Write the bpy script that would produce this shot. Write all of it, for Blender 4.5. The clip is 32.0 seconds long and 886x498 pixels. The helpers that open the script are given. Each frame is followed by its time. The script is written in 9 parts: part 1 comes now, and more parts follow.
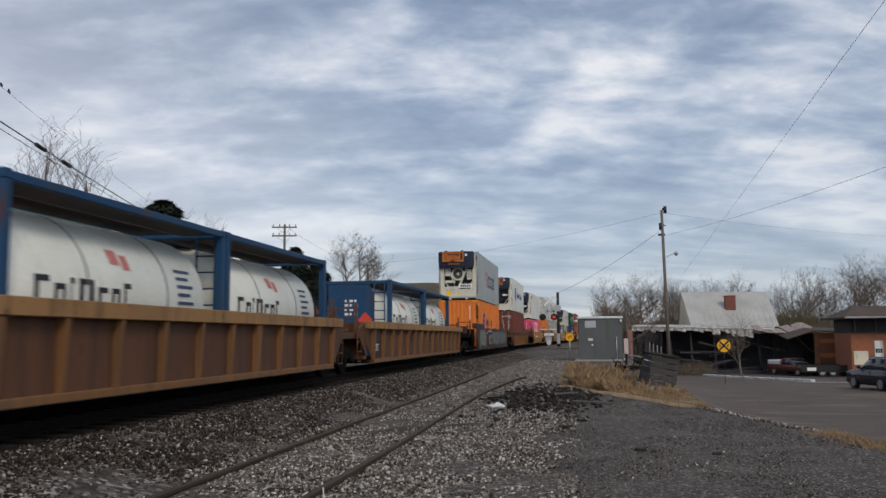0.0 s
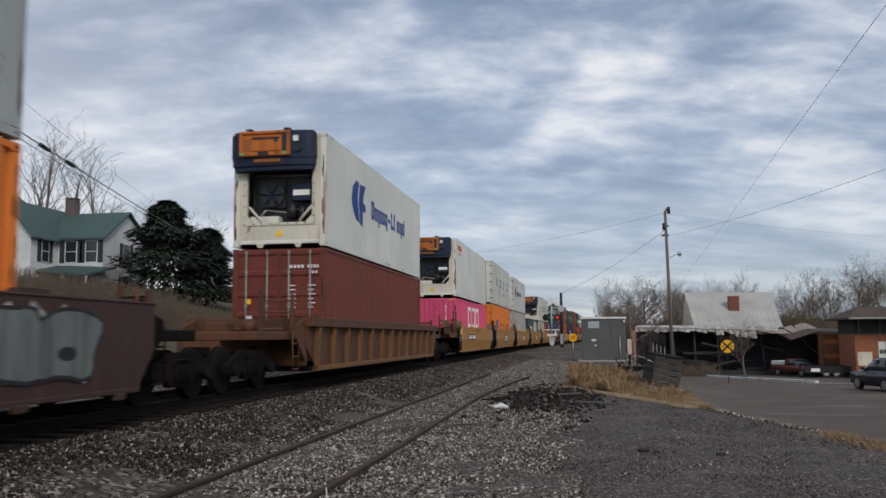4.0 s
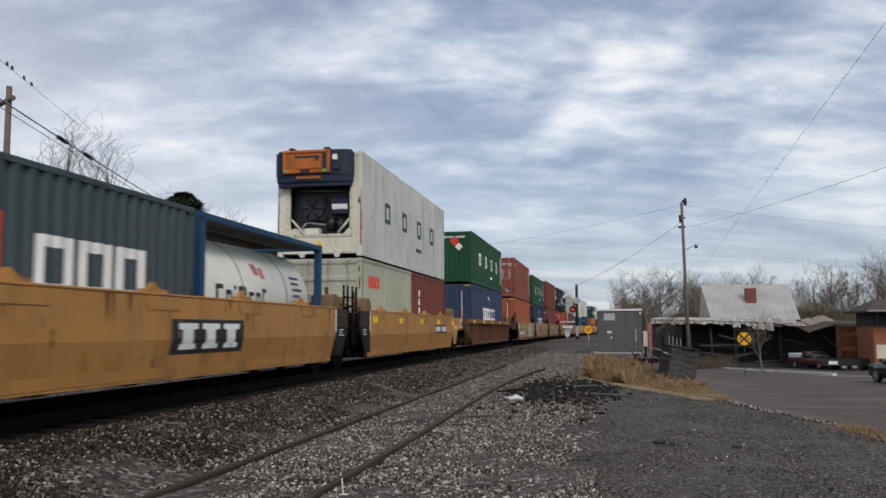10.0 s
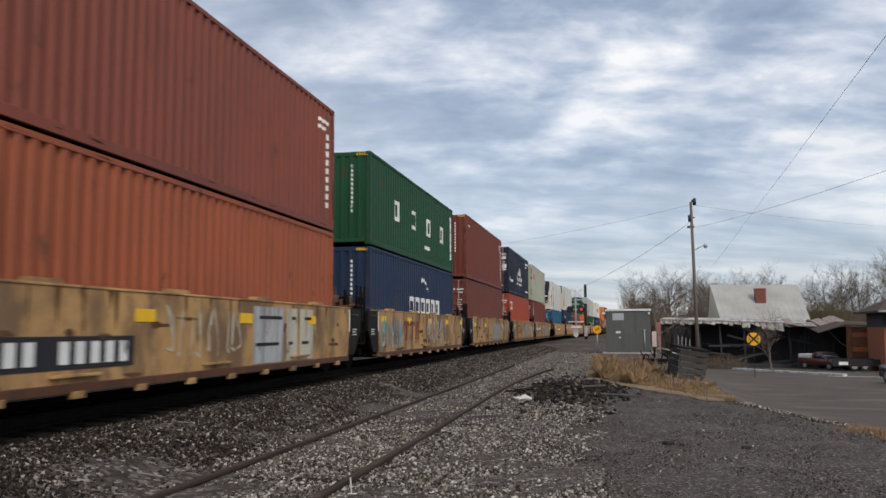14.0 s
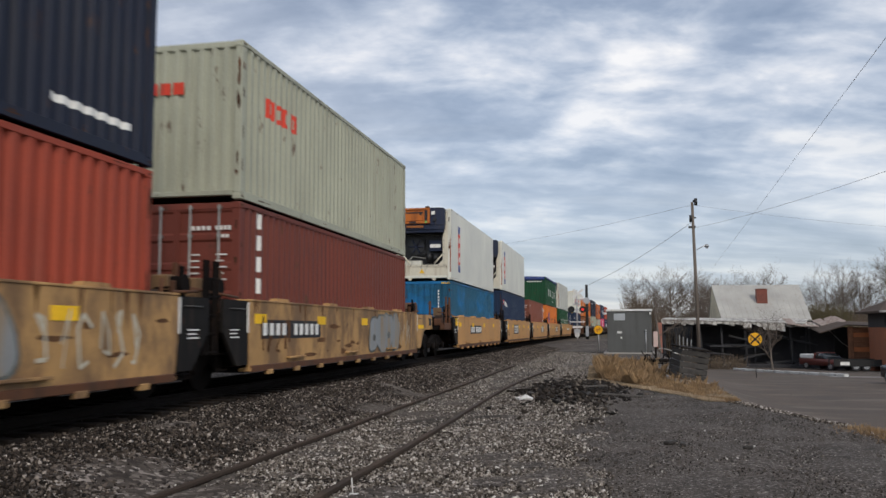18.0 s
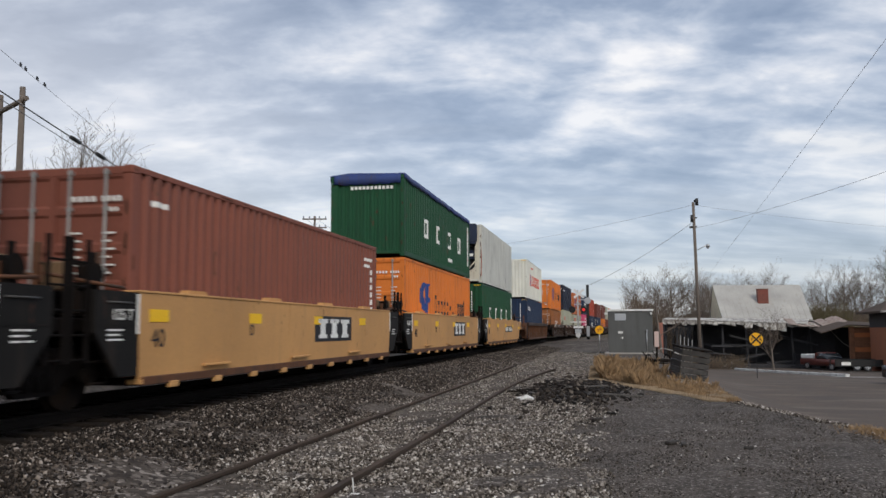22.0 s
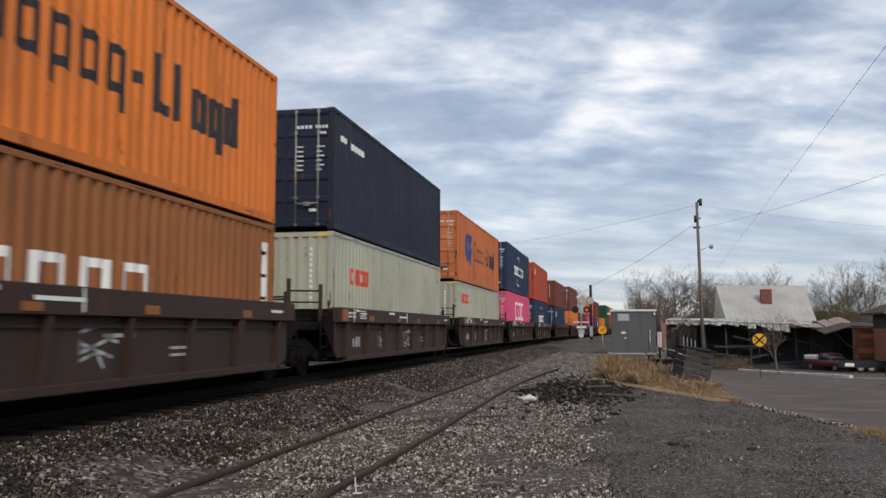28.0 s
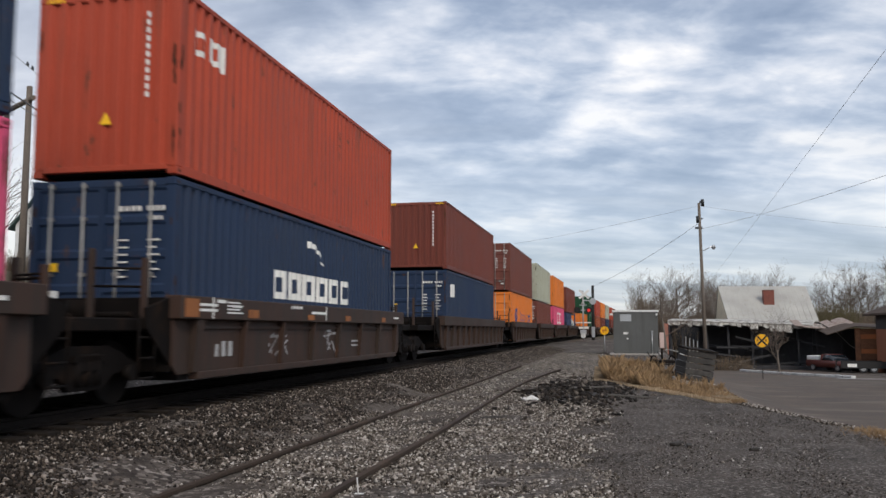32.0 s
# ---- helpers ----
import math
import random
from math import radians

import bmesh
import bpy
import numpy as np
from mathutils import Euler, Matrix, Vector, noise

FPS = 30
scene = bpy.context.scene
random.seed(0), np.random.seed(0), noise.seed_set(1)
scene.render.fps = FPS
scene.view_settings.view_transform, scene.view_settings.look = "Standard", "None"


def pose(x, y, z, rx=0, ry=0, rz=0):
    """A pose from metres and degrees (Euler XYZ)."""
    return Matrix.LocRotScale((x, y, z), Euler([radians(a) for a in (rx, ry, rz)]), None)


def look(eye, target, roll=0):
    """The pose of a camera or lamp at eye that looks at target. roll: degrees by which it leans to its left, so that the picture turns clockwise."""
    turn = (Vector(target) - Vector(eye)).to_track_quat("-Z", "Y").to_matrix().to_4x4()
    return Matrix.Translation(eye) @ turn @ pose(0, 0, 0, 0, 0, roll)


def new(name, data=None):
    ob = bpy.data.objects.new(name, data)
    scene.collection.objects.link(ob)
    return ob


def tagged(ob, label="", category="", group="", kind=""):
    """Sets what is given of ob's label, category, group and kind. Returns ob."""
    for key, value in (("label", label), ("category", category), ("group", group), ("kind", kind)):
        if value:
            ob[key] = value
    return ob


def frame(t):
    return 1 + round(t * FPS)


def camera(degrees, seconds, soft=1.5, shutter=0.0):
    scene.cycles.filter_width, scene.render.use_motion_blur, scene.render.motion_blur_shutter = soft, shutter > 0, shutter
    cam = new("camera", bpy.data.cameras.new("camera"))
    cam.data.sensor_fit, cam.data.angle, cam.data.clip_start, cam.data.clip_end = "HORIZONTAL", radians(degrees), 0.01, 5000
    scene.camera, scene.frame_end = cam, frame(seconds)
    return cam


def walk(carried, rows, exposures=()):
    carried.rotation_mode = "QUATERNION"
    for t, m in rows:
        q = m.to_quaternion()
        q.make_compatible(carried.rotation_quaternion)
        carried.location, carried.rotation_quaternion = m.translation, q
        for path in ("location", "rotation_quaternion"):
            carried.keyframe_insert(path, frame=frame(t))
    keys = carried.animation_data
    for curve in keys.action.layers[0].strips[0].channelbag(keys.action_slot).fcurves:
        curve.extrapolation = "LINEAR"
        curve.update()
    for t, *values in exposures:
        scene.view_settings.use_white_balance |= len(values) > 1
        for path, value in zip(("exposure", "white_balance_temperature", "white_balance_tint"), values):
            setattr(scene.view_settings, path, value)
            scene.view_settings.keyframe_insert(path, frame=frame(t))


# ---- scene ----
EYE = (0.0, 0.0, 1.0)  # the top of the main line's rails is z = 0; the line runs along y
cam = camera(54.94, 32.0, soft=1.5, shutter=0.25)
PATH = [  # seconds, heading, rise, lean in degrees
    (0, -9.269, 5.936, -0.536), (0.5, -9.28, 5.945, -0.511), (1, -9.31, 5.97, -0.505), (1.5, -9.328, 5.985, -0.486),
    (2, -9.378, 6.054, -0.478), (2.5, -9.393, 6.045, -0.463), (3, -9.402, 6.047, -0.47), (3.5, -9.423, 6.011, -0.466),
    (5.5, -9.715, 5.881, -0.478), (6, -9.721, 5.951, -0.479), (6.5, -9.742, 6.009, -0.458), (7, -9.793, 6.051, -0.446),
    (7.5, -9.935, 5.948, -0.427), (8, -10.037, 5.816, -0.435), (8.5, -10.195, 5.628, -0.412), (9, -10.392, 5.456, -0.406),
    (9.5, -10.478, 5.374, -0.395), (10, -10.526, 5.414, -0.335), (10.5, -10.543, 5.484, -0.243), (11, -10.633, 5.467, -0.181),
    (11.5, -10.753, 5.408, -0.126), (12, -10.895, 5.337, -0.119), (12.5, -11.002, 5.283, -0.139), (13, -11.024, 5.355, -0.175),
    (13.5, -11.064, 5.354, -0.202), (14, -11.1, 5.4, -0.235), (14.5, -11.107, 5.409, -0.211), (16.5, -11.123, 5.346, -0.21),
    (17, -11.131, 5.369, -0.207), (17.5, -11.176, 5.392, -0.208), (18, -11.183, 5.411, -0.227), (18.5, -11.217, 5.41, -0.221),
    (19, -11.204, 5.393, -0.201), (19.5, -11.216, 5.361, -0.19), (20, -11.237, 5.283, -0.19), (20.5, -11.223, 5.261, -0.193),
    (21, -11.232, 5.294, -0.193), (21.5, -11.235, 5.359, -0.208), (22, -11.246, 5.413, -0.218), (22.5, -11.271, 5.464, -0.227),
    (23, -11.284, 5.462, -0.232), (23.5, -11.269, 5.43, -0.237), (24, -11.281, 5.373, -0.24), (24.5, -11.299, 5.35, -0.221),
    (25, -11.325, 5.348, -0.211), (25.5, -11.339, 5.283, -0.194), (27.5, -11.391, 5.395, -0.023), (28, -11.459, 5.389, -0.029),
    (28.5, -11.488, 5.352, -0.038), (29, -11.506, 5.386, -0.029), (29.5, -11.504, 5.393, -0.007), (30, -11.542, 5.384, -0.018),
    (30.5, -11.565, 5.39, -0.022), (31, -11.59, 5.389, -0.004), (31.5, -11.557, 5.392, 0.004), (32, -11.597, 5.427, -0.019),
]

def aim(yaw, rise, lean):
    a, b = radians(yaw), radians(rise)
    d = Vector((math.sin(a) * math.cos(b), math.cos(a) * math.cos(b), math.sin(b)))
    return look(EYE, Vector(EYE) + d * 100, lean)


walk(cam, [(t, aim(y, p, r)) for t, y, p, r in PATH], [(0, -0.48, 6230, 10), (4, -0.48, 6230, 10), (9, -0.38, 6280, 10), (13, -0.24, 6410, 10), (17, -0.28, 6430, 10), (20, -0.27, 6410, 10), (24, -0.30, 6390, 10), (28, -0.21, 6400, 10), (32, -0.17, 6430, 10)])

# ---- light ----
world = bpy.data.worlds.new("sky")
scene.world = world
world.use_nodes = True
SUN_RISE, SUN_TURN = 36.0, 150.0  # degrees; turn clockwise from +y


def sky_nodes():
    nt = world.node_tree
    nt.nodes.clear()
    N, LK = nt.nodes.new, nt.links.new
    out, bg = N("ShaderNodeOutputWorld"), N("ShaderNodeBackground")
    sky = N("ShaderNodeTexSky")
    sky.sky_type, sky.sun_disc = "NISHITA", False
    sky.sun_elevation, sky.sun_rotation = radians(SUN_RISE), radians(SUN_TURN)
    tc = N("ShaderNodeTexCoord")
    sep = N("ShaderNodeSeparateXYZ")
    LK(tc.outputs["Generated"], sep.inputs[0])

    def math_node(op, a, b=None, clamp=False):
        m = N("ShaderNodeMath")
        m.operation, m.use_clamp = op, clamp
        for i, v in enumerate((a, b)):
            if v is None:
                continue
            if isinstance(v, (int, float)):
                m.inputs[i].default_value = v
            else:
                LK(v, m.inputs[i])
        return m.outputs[0]

    up = math_node("MAXIMUM", sep.outputs[2], 0.0)
    deep = math_node("ADD", up, 0.26)
    px, py = math_node("DIVIDE", sep.outputs[0], deep), math_node("DIVIDE", sep.outputs[1], deep)
    # the cloud rolls lie across the line of the track
    qx = math_node("ADD", math_node("MULTIPLY", px, 0.98), math_node("MULTIPLY", py, 0.19))
    qy = math_node("SUBTRACT", math_node("MULTIPLY", py, 0.98), math_node("MULTIPLY", px, 0.19))
    plane = N("ShaderNodeCombineXYZ")
    LK(qx, plane.inputs[0]), LK(qy, plane.inputs[1])

    def cloud(scale, detail, rough, distort, shift, stretch=(1.0, 1.0, 1.0)):
        mp = N("ShaderNodeMapping")
        mp.inputs["Location"].default_value = shift
        mp.inputs["Scale"].default_value = stretch
        n = N("ShaderNodeTexNoise")
        n.inputs["Scale"].default_value = scale
        n.inputs["Detail"].default_value, n.inputs["Roughness"].default_value = detail, rough
        n.inputs["Distortion"].default_value = distort
        LK(plane.outputs[0], mp.inputs[0]), LK(mp.outputs[0], n.inputs["Vector"])
        return n.outputs["Fac"]

    def ramp(fac, stops):
        r = N("ShaderNodeValToRGB")
        els = r.color_ramp.elements
        while len(els) < len(stops):
            els.new(0.5)
        for e, (pos, col) in zip(els, stops):
            e.position, e.color = pos, (*col, 1)
        LK(fac, r.inputs[0])
        return r.outputs[0]

    def mix(fac, a, b, kind="MIX"):
        m = N("ShaderNodeMix")
        m.data_type, m.blend_type = "RGBA", kind
        for sock, v in ((m.inputs[0], fac), (m.inputs[6], a), (m.inputs[7], b)):
            if isinstance(v, (int, float)):
                sock.default_value = v
            elif isinstance(v, tuple):
                sock.default_value = (*v, 1)
            else:
                LK(v, sock)
        return m.outputs[2]

    big = cloud(1.9, 3, 0.5, 0.2, (7.3, 2.9, 0), (0.55, 1.0, 1))
    mid = cloud(4.6, 5, 0.52, 0.25, (7.3, 4.1, 0), (0.66, 1.0, 1))
    tuft = cloud(11.0, 5, 0.55, 0.25, (1.9, 8.6, 0), (0.75, 1.0, 1))
    both = math_node("ADD", math_node("ADD", math_node("MULTIPLY", big, 0.38), math_node("MULTIPLY", mid, 0.45)), math_node("MULTIPLY", tuft, 0.17))
    deck = ramp(both, [(0.405, (0.235, 0.285, 0.375)), (0.46, (0.335, 0.385, 0.475)), (0.505, (0.50, 0.54, 0.61)), (0.55, (0.73, 0.735, 0.76)), (0.60, (1.06, 1.0, 0.93))])
    # towards the horizon the deck closes into long flat bands
    bands = ramp(cloud(3.4, 5, 0.55, 0.3, (5.2, 2.2, 0), (0.28, 1.25, 1)), [(0.38, (0.32, 0.36, 0.43)), (0.5, (0.45, 0.485, 0.56)), (0.62, (0.66, 0.665, 0.69))])
    low = ramp(up, [(0.0, (1, 1, 1)), (0.06, (0.85, 0.85, 0.85)), (0.2, (0.25, 0.25, 0.25)), (0.33, (0, 0, 0))])
    deck = mix(low, deck, bands)
    # warm side of the sky, where the low sun stands behind the deck
    west = math_node("MULTIPLY", sep.outputs[0], -1.5)
    west = math_node("SUBTRACT", west, 0.24, True)
    warm = math_node("MULTIPLY", west, math_node("SUBTRACT", 1.0, math_node("MULTIPLY", up, 1.9), True))
    deck = mix(warm, deck, (1.05, 0.94, 0.83))
    clear = mix(0.035, deck, sky.outputs[0], "ADD")
    # the deck glows more on the side of the hidden sun
    aim_sun = N("ShaderNodeVectorMath")
    aim_sun.operation = "DOT_PRODUCT"
    LK(tc.outputs["Generated"], aim_sun.inputs[0])
    aim_sun.inputs[1].default_value = (math.sin(radians(SUN_TURN)), math.cos(radians(SUN_TURN)), 0.35)
    lift = math_node("ADD", 1.0, math_node("MULTIPLY", math_node("MAXIMUM", aim_sun.outputs["Value"], 0.0), 0.45))
    scaled = N("ShaderNodeVectorMath")
    scaled.operation = "SCALE"
    LK(clear, scaled.inputs[0]), LK(lift, scaled.inputs["Scale"])
    clear = mix(1.0, scaled.outputs[0], (0.99, 1.0, 1.015), "MULTIPLY")
    LK(clear, bg.inputs["Color"])
    bg.inputs["Strength"].default_value = 1.05
    LK(bg.outputs[0], out.inputs[0])


sky_nodes()
sun = new("sun", bpy.data.lights.new("sun", "SUN"))
sun.data.energy, sun.data.angle, sun.data.color = 1.8, radians(14), (1.0, 0.88, 0.73)
_a, _e = radians(SUN_TURN), radians(SUN_RISE)
sun.matrix_basis = look((0, 0, 0), (-math.sin(_a) * math.cos(_e), -math.cos(_a) * math.cos(_e), -math.sin(_e)))

# ---- shape helpers ----
class Shape:
    """Collects vertices and faces of one mesh."""

    def __init__(self):
        self.v, self.f, self.s = [], [], []

    def add(self, verts, faces, smooth=False):
        k = len(self.v)
        self.v += verts
        self.f += [tuple(i + k for i in f) for f in faces]
        self.s += [smooth] * len(faces)
        return self

    def box(self, x0, x1, y0, y1, z0, z1, c=0.0):
        if c <= 0:
            return self.add([(x, y, z) for x in (x0, x1) for y in (y0, y1) for z in (z0, z1)],
                            [(0, 1, 3, 2), (4, 6, 7, 5), (0, 4, 5, 1), (2, 3, 7, 6), (0, 2, 6, 4), (1, 5, 7, 3)])
        lo, hi = (x0, y0, z0), (x1, y1, z1)
        verts, idx = [], {}
        for cx in (0, 1):
            for cy in (0, 1):
                for cz in (0, 1):
                    for ax in range(3):
                        p = []
                        for i, s in enumerate((cx, cy, cz)):
                            e = hi[i] if s else lo[i]
                            p.append(e if i == ax else e + (-c if s else c))
                        idx[(cx, cy, cz, ax)] = len(verts)
                        verts.append(tuple(p))
        faces = []
        for ax in range(3):
            o = [i for i in range(3) if i != ax]
            for s in (0, 1):
                q = []
                for a, b in ((0, 0), (1, 0), (1, 1), (0, 1)):
                    k = [0, 0, 0]
                    k[ax], k[o[0]], k[o[1]] = s, a, b
                    q.append(idx[(*k, ax)])
                faces.append(tuple(q) if (s == 1) == (ax != 1) else tuple(reversed(q)))
            for a in (0, 1):
                for b in (0, 1):
                    k0, k1 = [0, 0, 0], [0, 0, 0]
                    k0[o[0]] = k1[o[0]] = a
                    k0[o[1]] = k1[o[1]] = b
                    k1[ax] = 1
                    q = (idx[(*k0, o[0])], idx[(*k1, o[0])], idx[(*k1, o[1])], idx[(*k0, o[1])])
                    faces.append(q if (a == b) == (ax == 1) else tuple(reversed(q)))
        for cx in (0, 1):
            for cy in (0, 1):
                for cz in (0, 1):
                    q = tuple(idx[(cx, cy, cz, a)] for a in range(3))
                    faces.append(q if (cx + cy + cz) % 2 == 1 else tuple(reversed(q)))
        return self.add(verts, faces)

    def tube(self, p, q, r, n=10, r2=None, caps=True):
        p, q = Vector(p), Vector(q)
        d = (q - p).normalized()
        a = d.orthogonal().normalized()
        b = d.cross(a)
        r2 = r if r2 is None else r2
        ring = [(math.cos(2 * math.pi * i / n), math.sin(2 * math.pi * i / n)) for i in range(n)]
        vs = [tuple(p + (a * c + b * s) * r) for c, s in ring] + [tuple(q + (a * c + b * s) * r2) for c, s in ring]
        self.add(vs, [(i, (i + 1) % n, n + (i + 1) % n, n + i) for i in range(n)], True)
        if caps:
            k = len(self.v) - 2 * n
            self.f += [tuple(k + i for i in reversed(range(n))), tuple(k + n + i for i in range(n))]
            self.s += [False, False]
        return self

    def extrude(self, outline, axis, a, b):
        """A closed outline of pairs, drawn along axis 0, 1 or 2 from a to b."""
        def at(pt, h):
            o = list(pt)
            o.insert(axis, h)
            return tuple(o)
        n = len(outline)
        vs = [at(p, a) for p in outline] + [at(p, b) for p in outline]
        fs = [(i, (i + 1) % n, n + (i + 1) % n, n + i) for i in range(n)] + [tuple(reversed(range(n))), tuple(range(n, 2 * n))]
        return self.add(vs, fs)

    def strip(self, pts, a, b, place):
        """An open folded sheet through pts, between heights a and b; place turns (point, height) into a position."""
        n = len(pts)
        return self.add([place(p, a) for p in pts] + [place(p, b) for p in pts], [(i, i + 1, n + i + 1, n + i) for i in range(n - 1)])

    def mesh(self, name="mesh"):
        me = bpy.data.meshes.new(name)
        me.from_pydata(self.v, [], self.f)
        me.polygons.foreach_set("use_smooth", self.s)
        bm = bmesh.new()
        bm.from_mesh(me)
        bmesh.ops.recalc_face_normals(bm, faces=bm.faces)
        bm.to_mesh(me)
        bm.free()
        me.materials.append(None)
        return me


MADE = {}


def shared(key, make):
    if key not in MADE:
        MADE[key] = make().mesh(key[0])
    return MADE[key]


def part(name, shape, material, parent=None, label=""):
    """Links one mesh as a part under a thing or a part; alike parts share their mesh."""
    me = shape.mesh(name) if isinstance(shape, Shape) else shape
    ob = new(name, me)
    ob.parent = parent
    ob.material_slots[0].link = "OBJECT"
    ob.material_slots[0].material = material
    if label:
        ob["label"] = label
    return ob


def thing(name, label, category, group="", at=None, kind=""):
    ob = new(name)
    ob.empty_display_size = 0.2
    tagged(ob, label, category, group, kind)
    if at is not None:
        ob.matrix_basis = at
    return ob


# ---- materials ----
def surface(name, base, rough=0.6, metal=0.0, vary=0.16, scale=0.8, grain=28.0, grain_amount=0.10, bump=0.15, stain=None, stain_at=0.62, stain_mix=0.6, streak=(1.0, 1.0, 1.0), stain_scale=1.6, piece=0.0, spec=0.5, chips=None):
    """Paint, wood, steel or stone: broad tone changes, fine grain and stains drawn out along streak."""
    m = bpy.data.materials.new(name)
    m.use_nodes = True
    nt = m.node_tree
    bs = nt.nodes["Principled BSDF"]
    N, LK = nt.nodes.new, nt.links.new
    tc, info = N("ShaderNodeTexCoord"), N("ShaderNodeObjectInfo")
    off = N("ShaderNodeVectorMath")
    off.operation = "MULTIPLY_ADD"
    comb = N("ShaderNodeCombineXYZ")
    for i in range(3):
        LK(info.outputs["Random"], comb.inputs[i])
    LK(comb.outputs[0], off.inputs[0])
    off.inputs[1].default_value = (37.0, 61.0, 23.0)
    LK(tc.outputs["Object"], off.inputs[2])

    def noise_tex(s, detail, stretch=(1, 1, 1), r=0.55):
        mp = N("ShaderNodeMapping")
        mp.inputs["Scale"].default_value = stretch
        LK(off.outputs[0], mp.inputs[0])
        n = N("ShaderNodeTexNoise")
        n.inputs["Scale"].default_value, n.inputs["Detail"].default_value, n.inputs["Roughness"].default_value = s, detail, r
        LK(mp.outputs[0], n.inputs["Vector"])
        return n.outputs["Fac"]

    def hsv(col, val):
        h = N("ShaderNodeHueSaturation")
        if isinstance(col, tuple):
            h.inputs["Color"].default_value = (*col, 1)
        else:
            LK(col, h.inputs["Color"])
        LK(val, h.inputs["Value"])
        return h.outputs[0]

    def spread(fac, lo, hi):
        r = N("ShaderNodeMapRange")
        r.inputs["From Min"].default_value, r.inputs["From Max"].default_value = 0.25, 0.75
        r.inputs["To Min"].default_value, r.inputs["To Max"].default_value = lo, hi
        LK(fac, r.inputs["Value"])
        return r.outputs[0]

    broad, fine = noise_tex(scale, 4), noise_tex(grain, 3)
    col = hsv(base, spread(broad, 1 - vary, 1 + vary))
    col = hsv(col, spread(fine, 1 - grain_amount, 1 + grain_amount))
    if piece:
        r = N("ShaderNodeMapRange")
        r.inputs["To Min"].default_value, r.inputs["To Max"].default_value = 1 - piece, 1 + piece
        LK(info.outputs["Random"], r.inputs["Value"])
        col = hsv(col, r.outputs[0])
    if stain:
        st = noise_tex(stain_scale, 6, streak, 0.62)
        r = N("ShaderNodeMapRange")
        r.interpolation_type = "SMOOTHSTEP"
        r.inputs["From Min"].default_value, r.inputs["From Max"].default_value = stain_at - 0.08, stain_at + 0.14
        r.inputs["To Max"].default_value = stain_mix
        LK(st, r.inputs["Value"])
        mx = N("ShaderNodeMix")
        mx.data_type = "RGBA"
        LK(r.outputs[0], mx.inputs[0]), LK(col, mx.inputs[6])
        mx.inputs[7].default_value = (*stain, 1)
        col = mx.outputs[2]
    if chips:
        st = noise_tex(3.2, 7, (1.0, 1.0, 0.4), 0.7)
        r = N("ShaderNodeMapRange")
        r.inputs["From Min"].default_value, r.inputs["From Max"].default_value = 0.615, 0.67
        r.inputs["To Max"].default_value = 0.85
        LK(st, r.inputs["Value"])
        mx = N("ShaderNodeMix")
        mx.data_type = "RGBA"
        LK(r.outputs[0], mx.inputs[0]), LK(col, mx.inputs[6])
        mx.inputs[7].default_value = (*chips, 1)
        col = mx.outputs[2]
    LK(col, bs.inputs["Base Color"])
    LK(spread(broad, max(0.05, rough - 0.1), min(1, rough + 0.1)), bs.inputs["Roughness"])
    bs.inputs["Metallic"].default_value = metal
    bs.inputs["Specular IOR Level"].default_value = spec
    if bump:
        b = N("ShaderNodeBump")
        b.inputs["Strength"].default_value, b.inputs["Distance"].default_value = bump, 0.01
        LK(fine, b.inputs["Height"])
        LK(b.outputs[0], bs.inputs["Normal"])
    return m


RUST = (0.11, 0.045, 0.02)
GRIME = (0.055, 0.05, 0.045)


def paint(name, base, **kw):
    o = dict(rough=0.62, vary=0.17, scale=0.45, grain=22, grain_amount=0.07, bump=0.04, stain=GRIME, stain_at=0.60, stain_mix=0.55, streak=(2.2, 2.2, 0.22), stain_scale=1.7, spec=0.25, chips=(0.075, 0.035, 0.02))
    o.update(kw)
    return surface(name, base, **o)


def glow(name, base, power):
    m = bpy.data.materials.new(name)
    m.use_nodes = True
    bs = m.node_tree.nodes["Principled BSDF"]
    bs.inputs["Base Color"].default_value = (*base, 1)
    bs.inputs["Emission Color"].default_value = (*base, 1)
    bs.inputs["Emission Strength"].default_value = power
    return m


def glass(name, tint=(0.02, 0.025, 0.03)):
    m = bpy.data.materials.new(name)
    m.use_nodes = True
    bs = m.node_tree.nodes["Principled BSDF"]
    bs.inputs["Base Color"].default_value = (*tint, 1)
    bs.inputs["Roughness"].default_value = 0.06
    return m


ORANGE = paint("orange_paint", (0.62, 0.175, 0.028), stain=(0.2, 0.07, 0.02))
ORANGE_OLD = paint("worn_orange_paint", (0.50, 0.145, 0.045), stain=RUST, stain_at=0.56)
BROWN = paint("red_brown_paint", (0.145, 0.038, 0.026), stain=(0.09, 0.03, 0.022))
BROWN_DULL = paint("dull_brown_paint", (0.135, 0.042, 0.03), stain=(0.06, 0.025, 0.02))
RUSTY = paint("rust_orange_paint", (0.29, 0.080, 0.036), stain=RUST)
TAN_BROWN = paint("tan_brown_paint", (0.27, 0.10, 0.032), stain=(0.12, 0.05, 0.025))
RED = paint("orange_red_paint", (0.36, 0.058, 0.029), stain=(0.16, 0.05, 0.03))
RED_DARK = paint("faded_red_paint", (0.30, 0.055, 0.03), stain=(0.2, 0.06, 0.04))
PINK = paint("magenta_pink_paint", (0.60, 0.080, 0.175), stain=(0.35, 0.03, 0.09), stain_mix=0.35)
GREEN = paint("dark_green_paint", (0.010, 0.060, 0.026), stain=(0.012, 0.04, 0.018))
NAVY = paint("navy_blue_paint", (0.014, 0.029, 0.066), stain=(0.02, 0.025, 0.04))
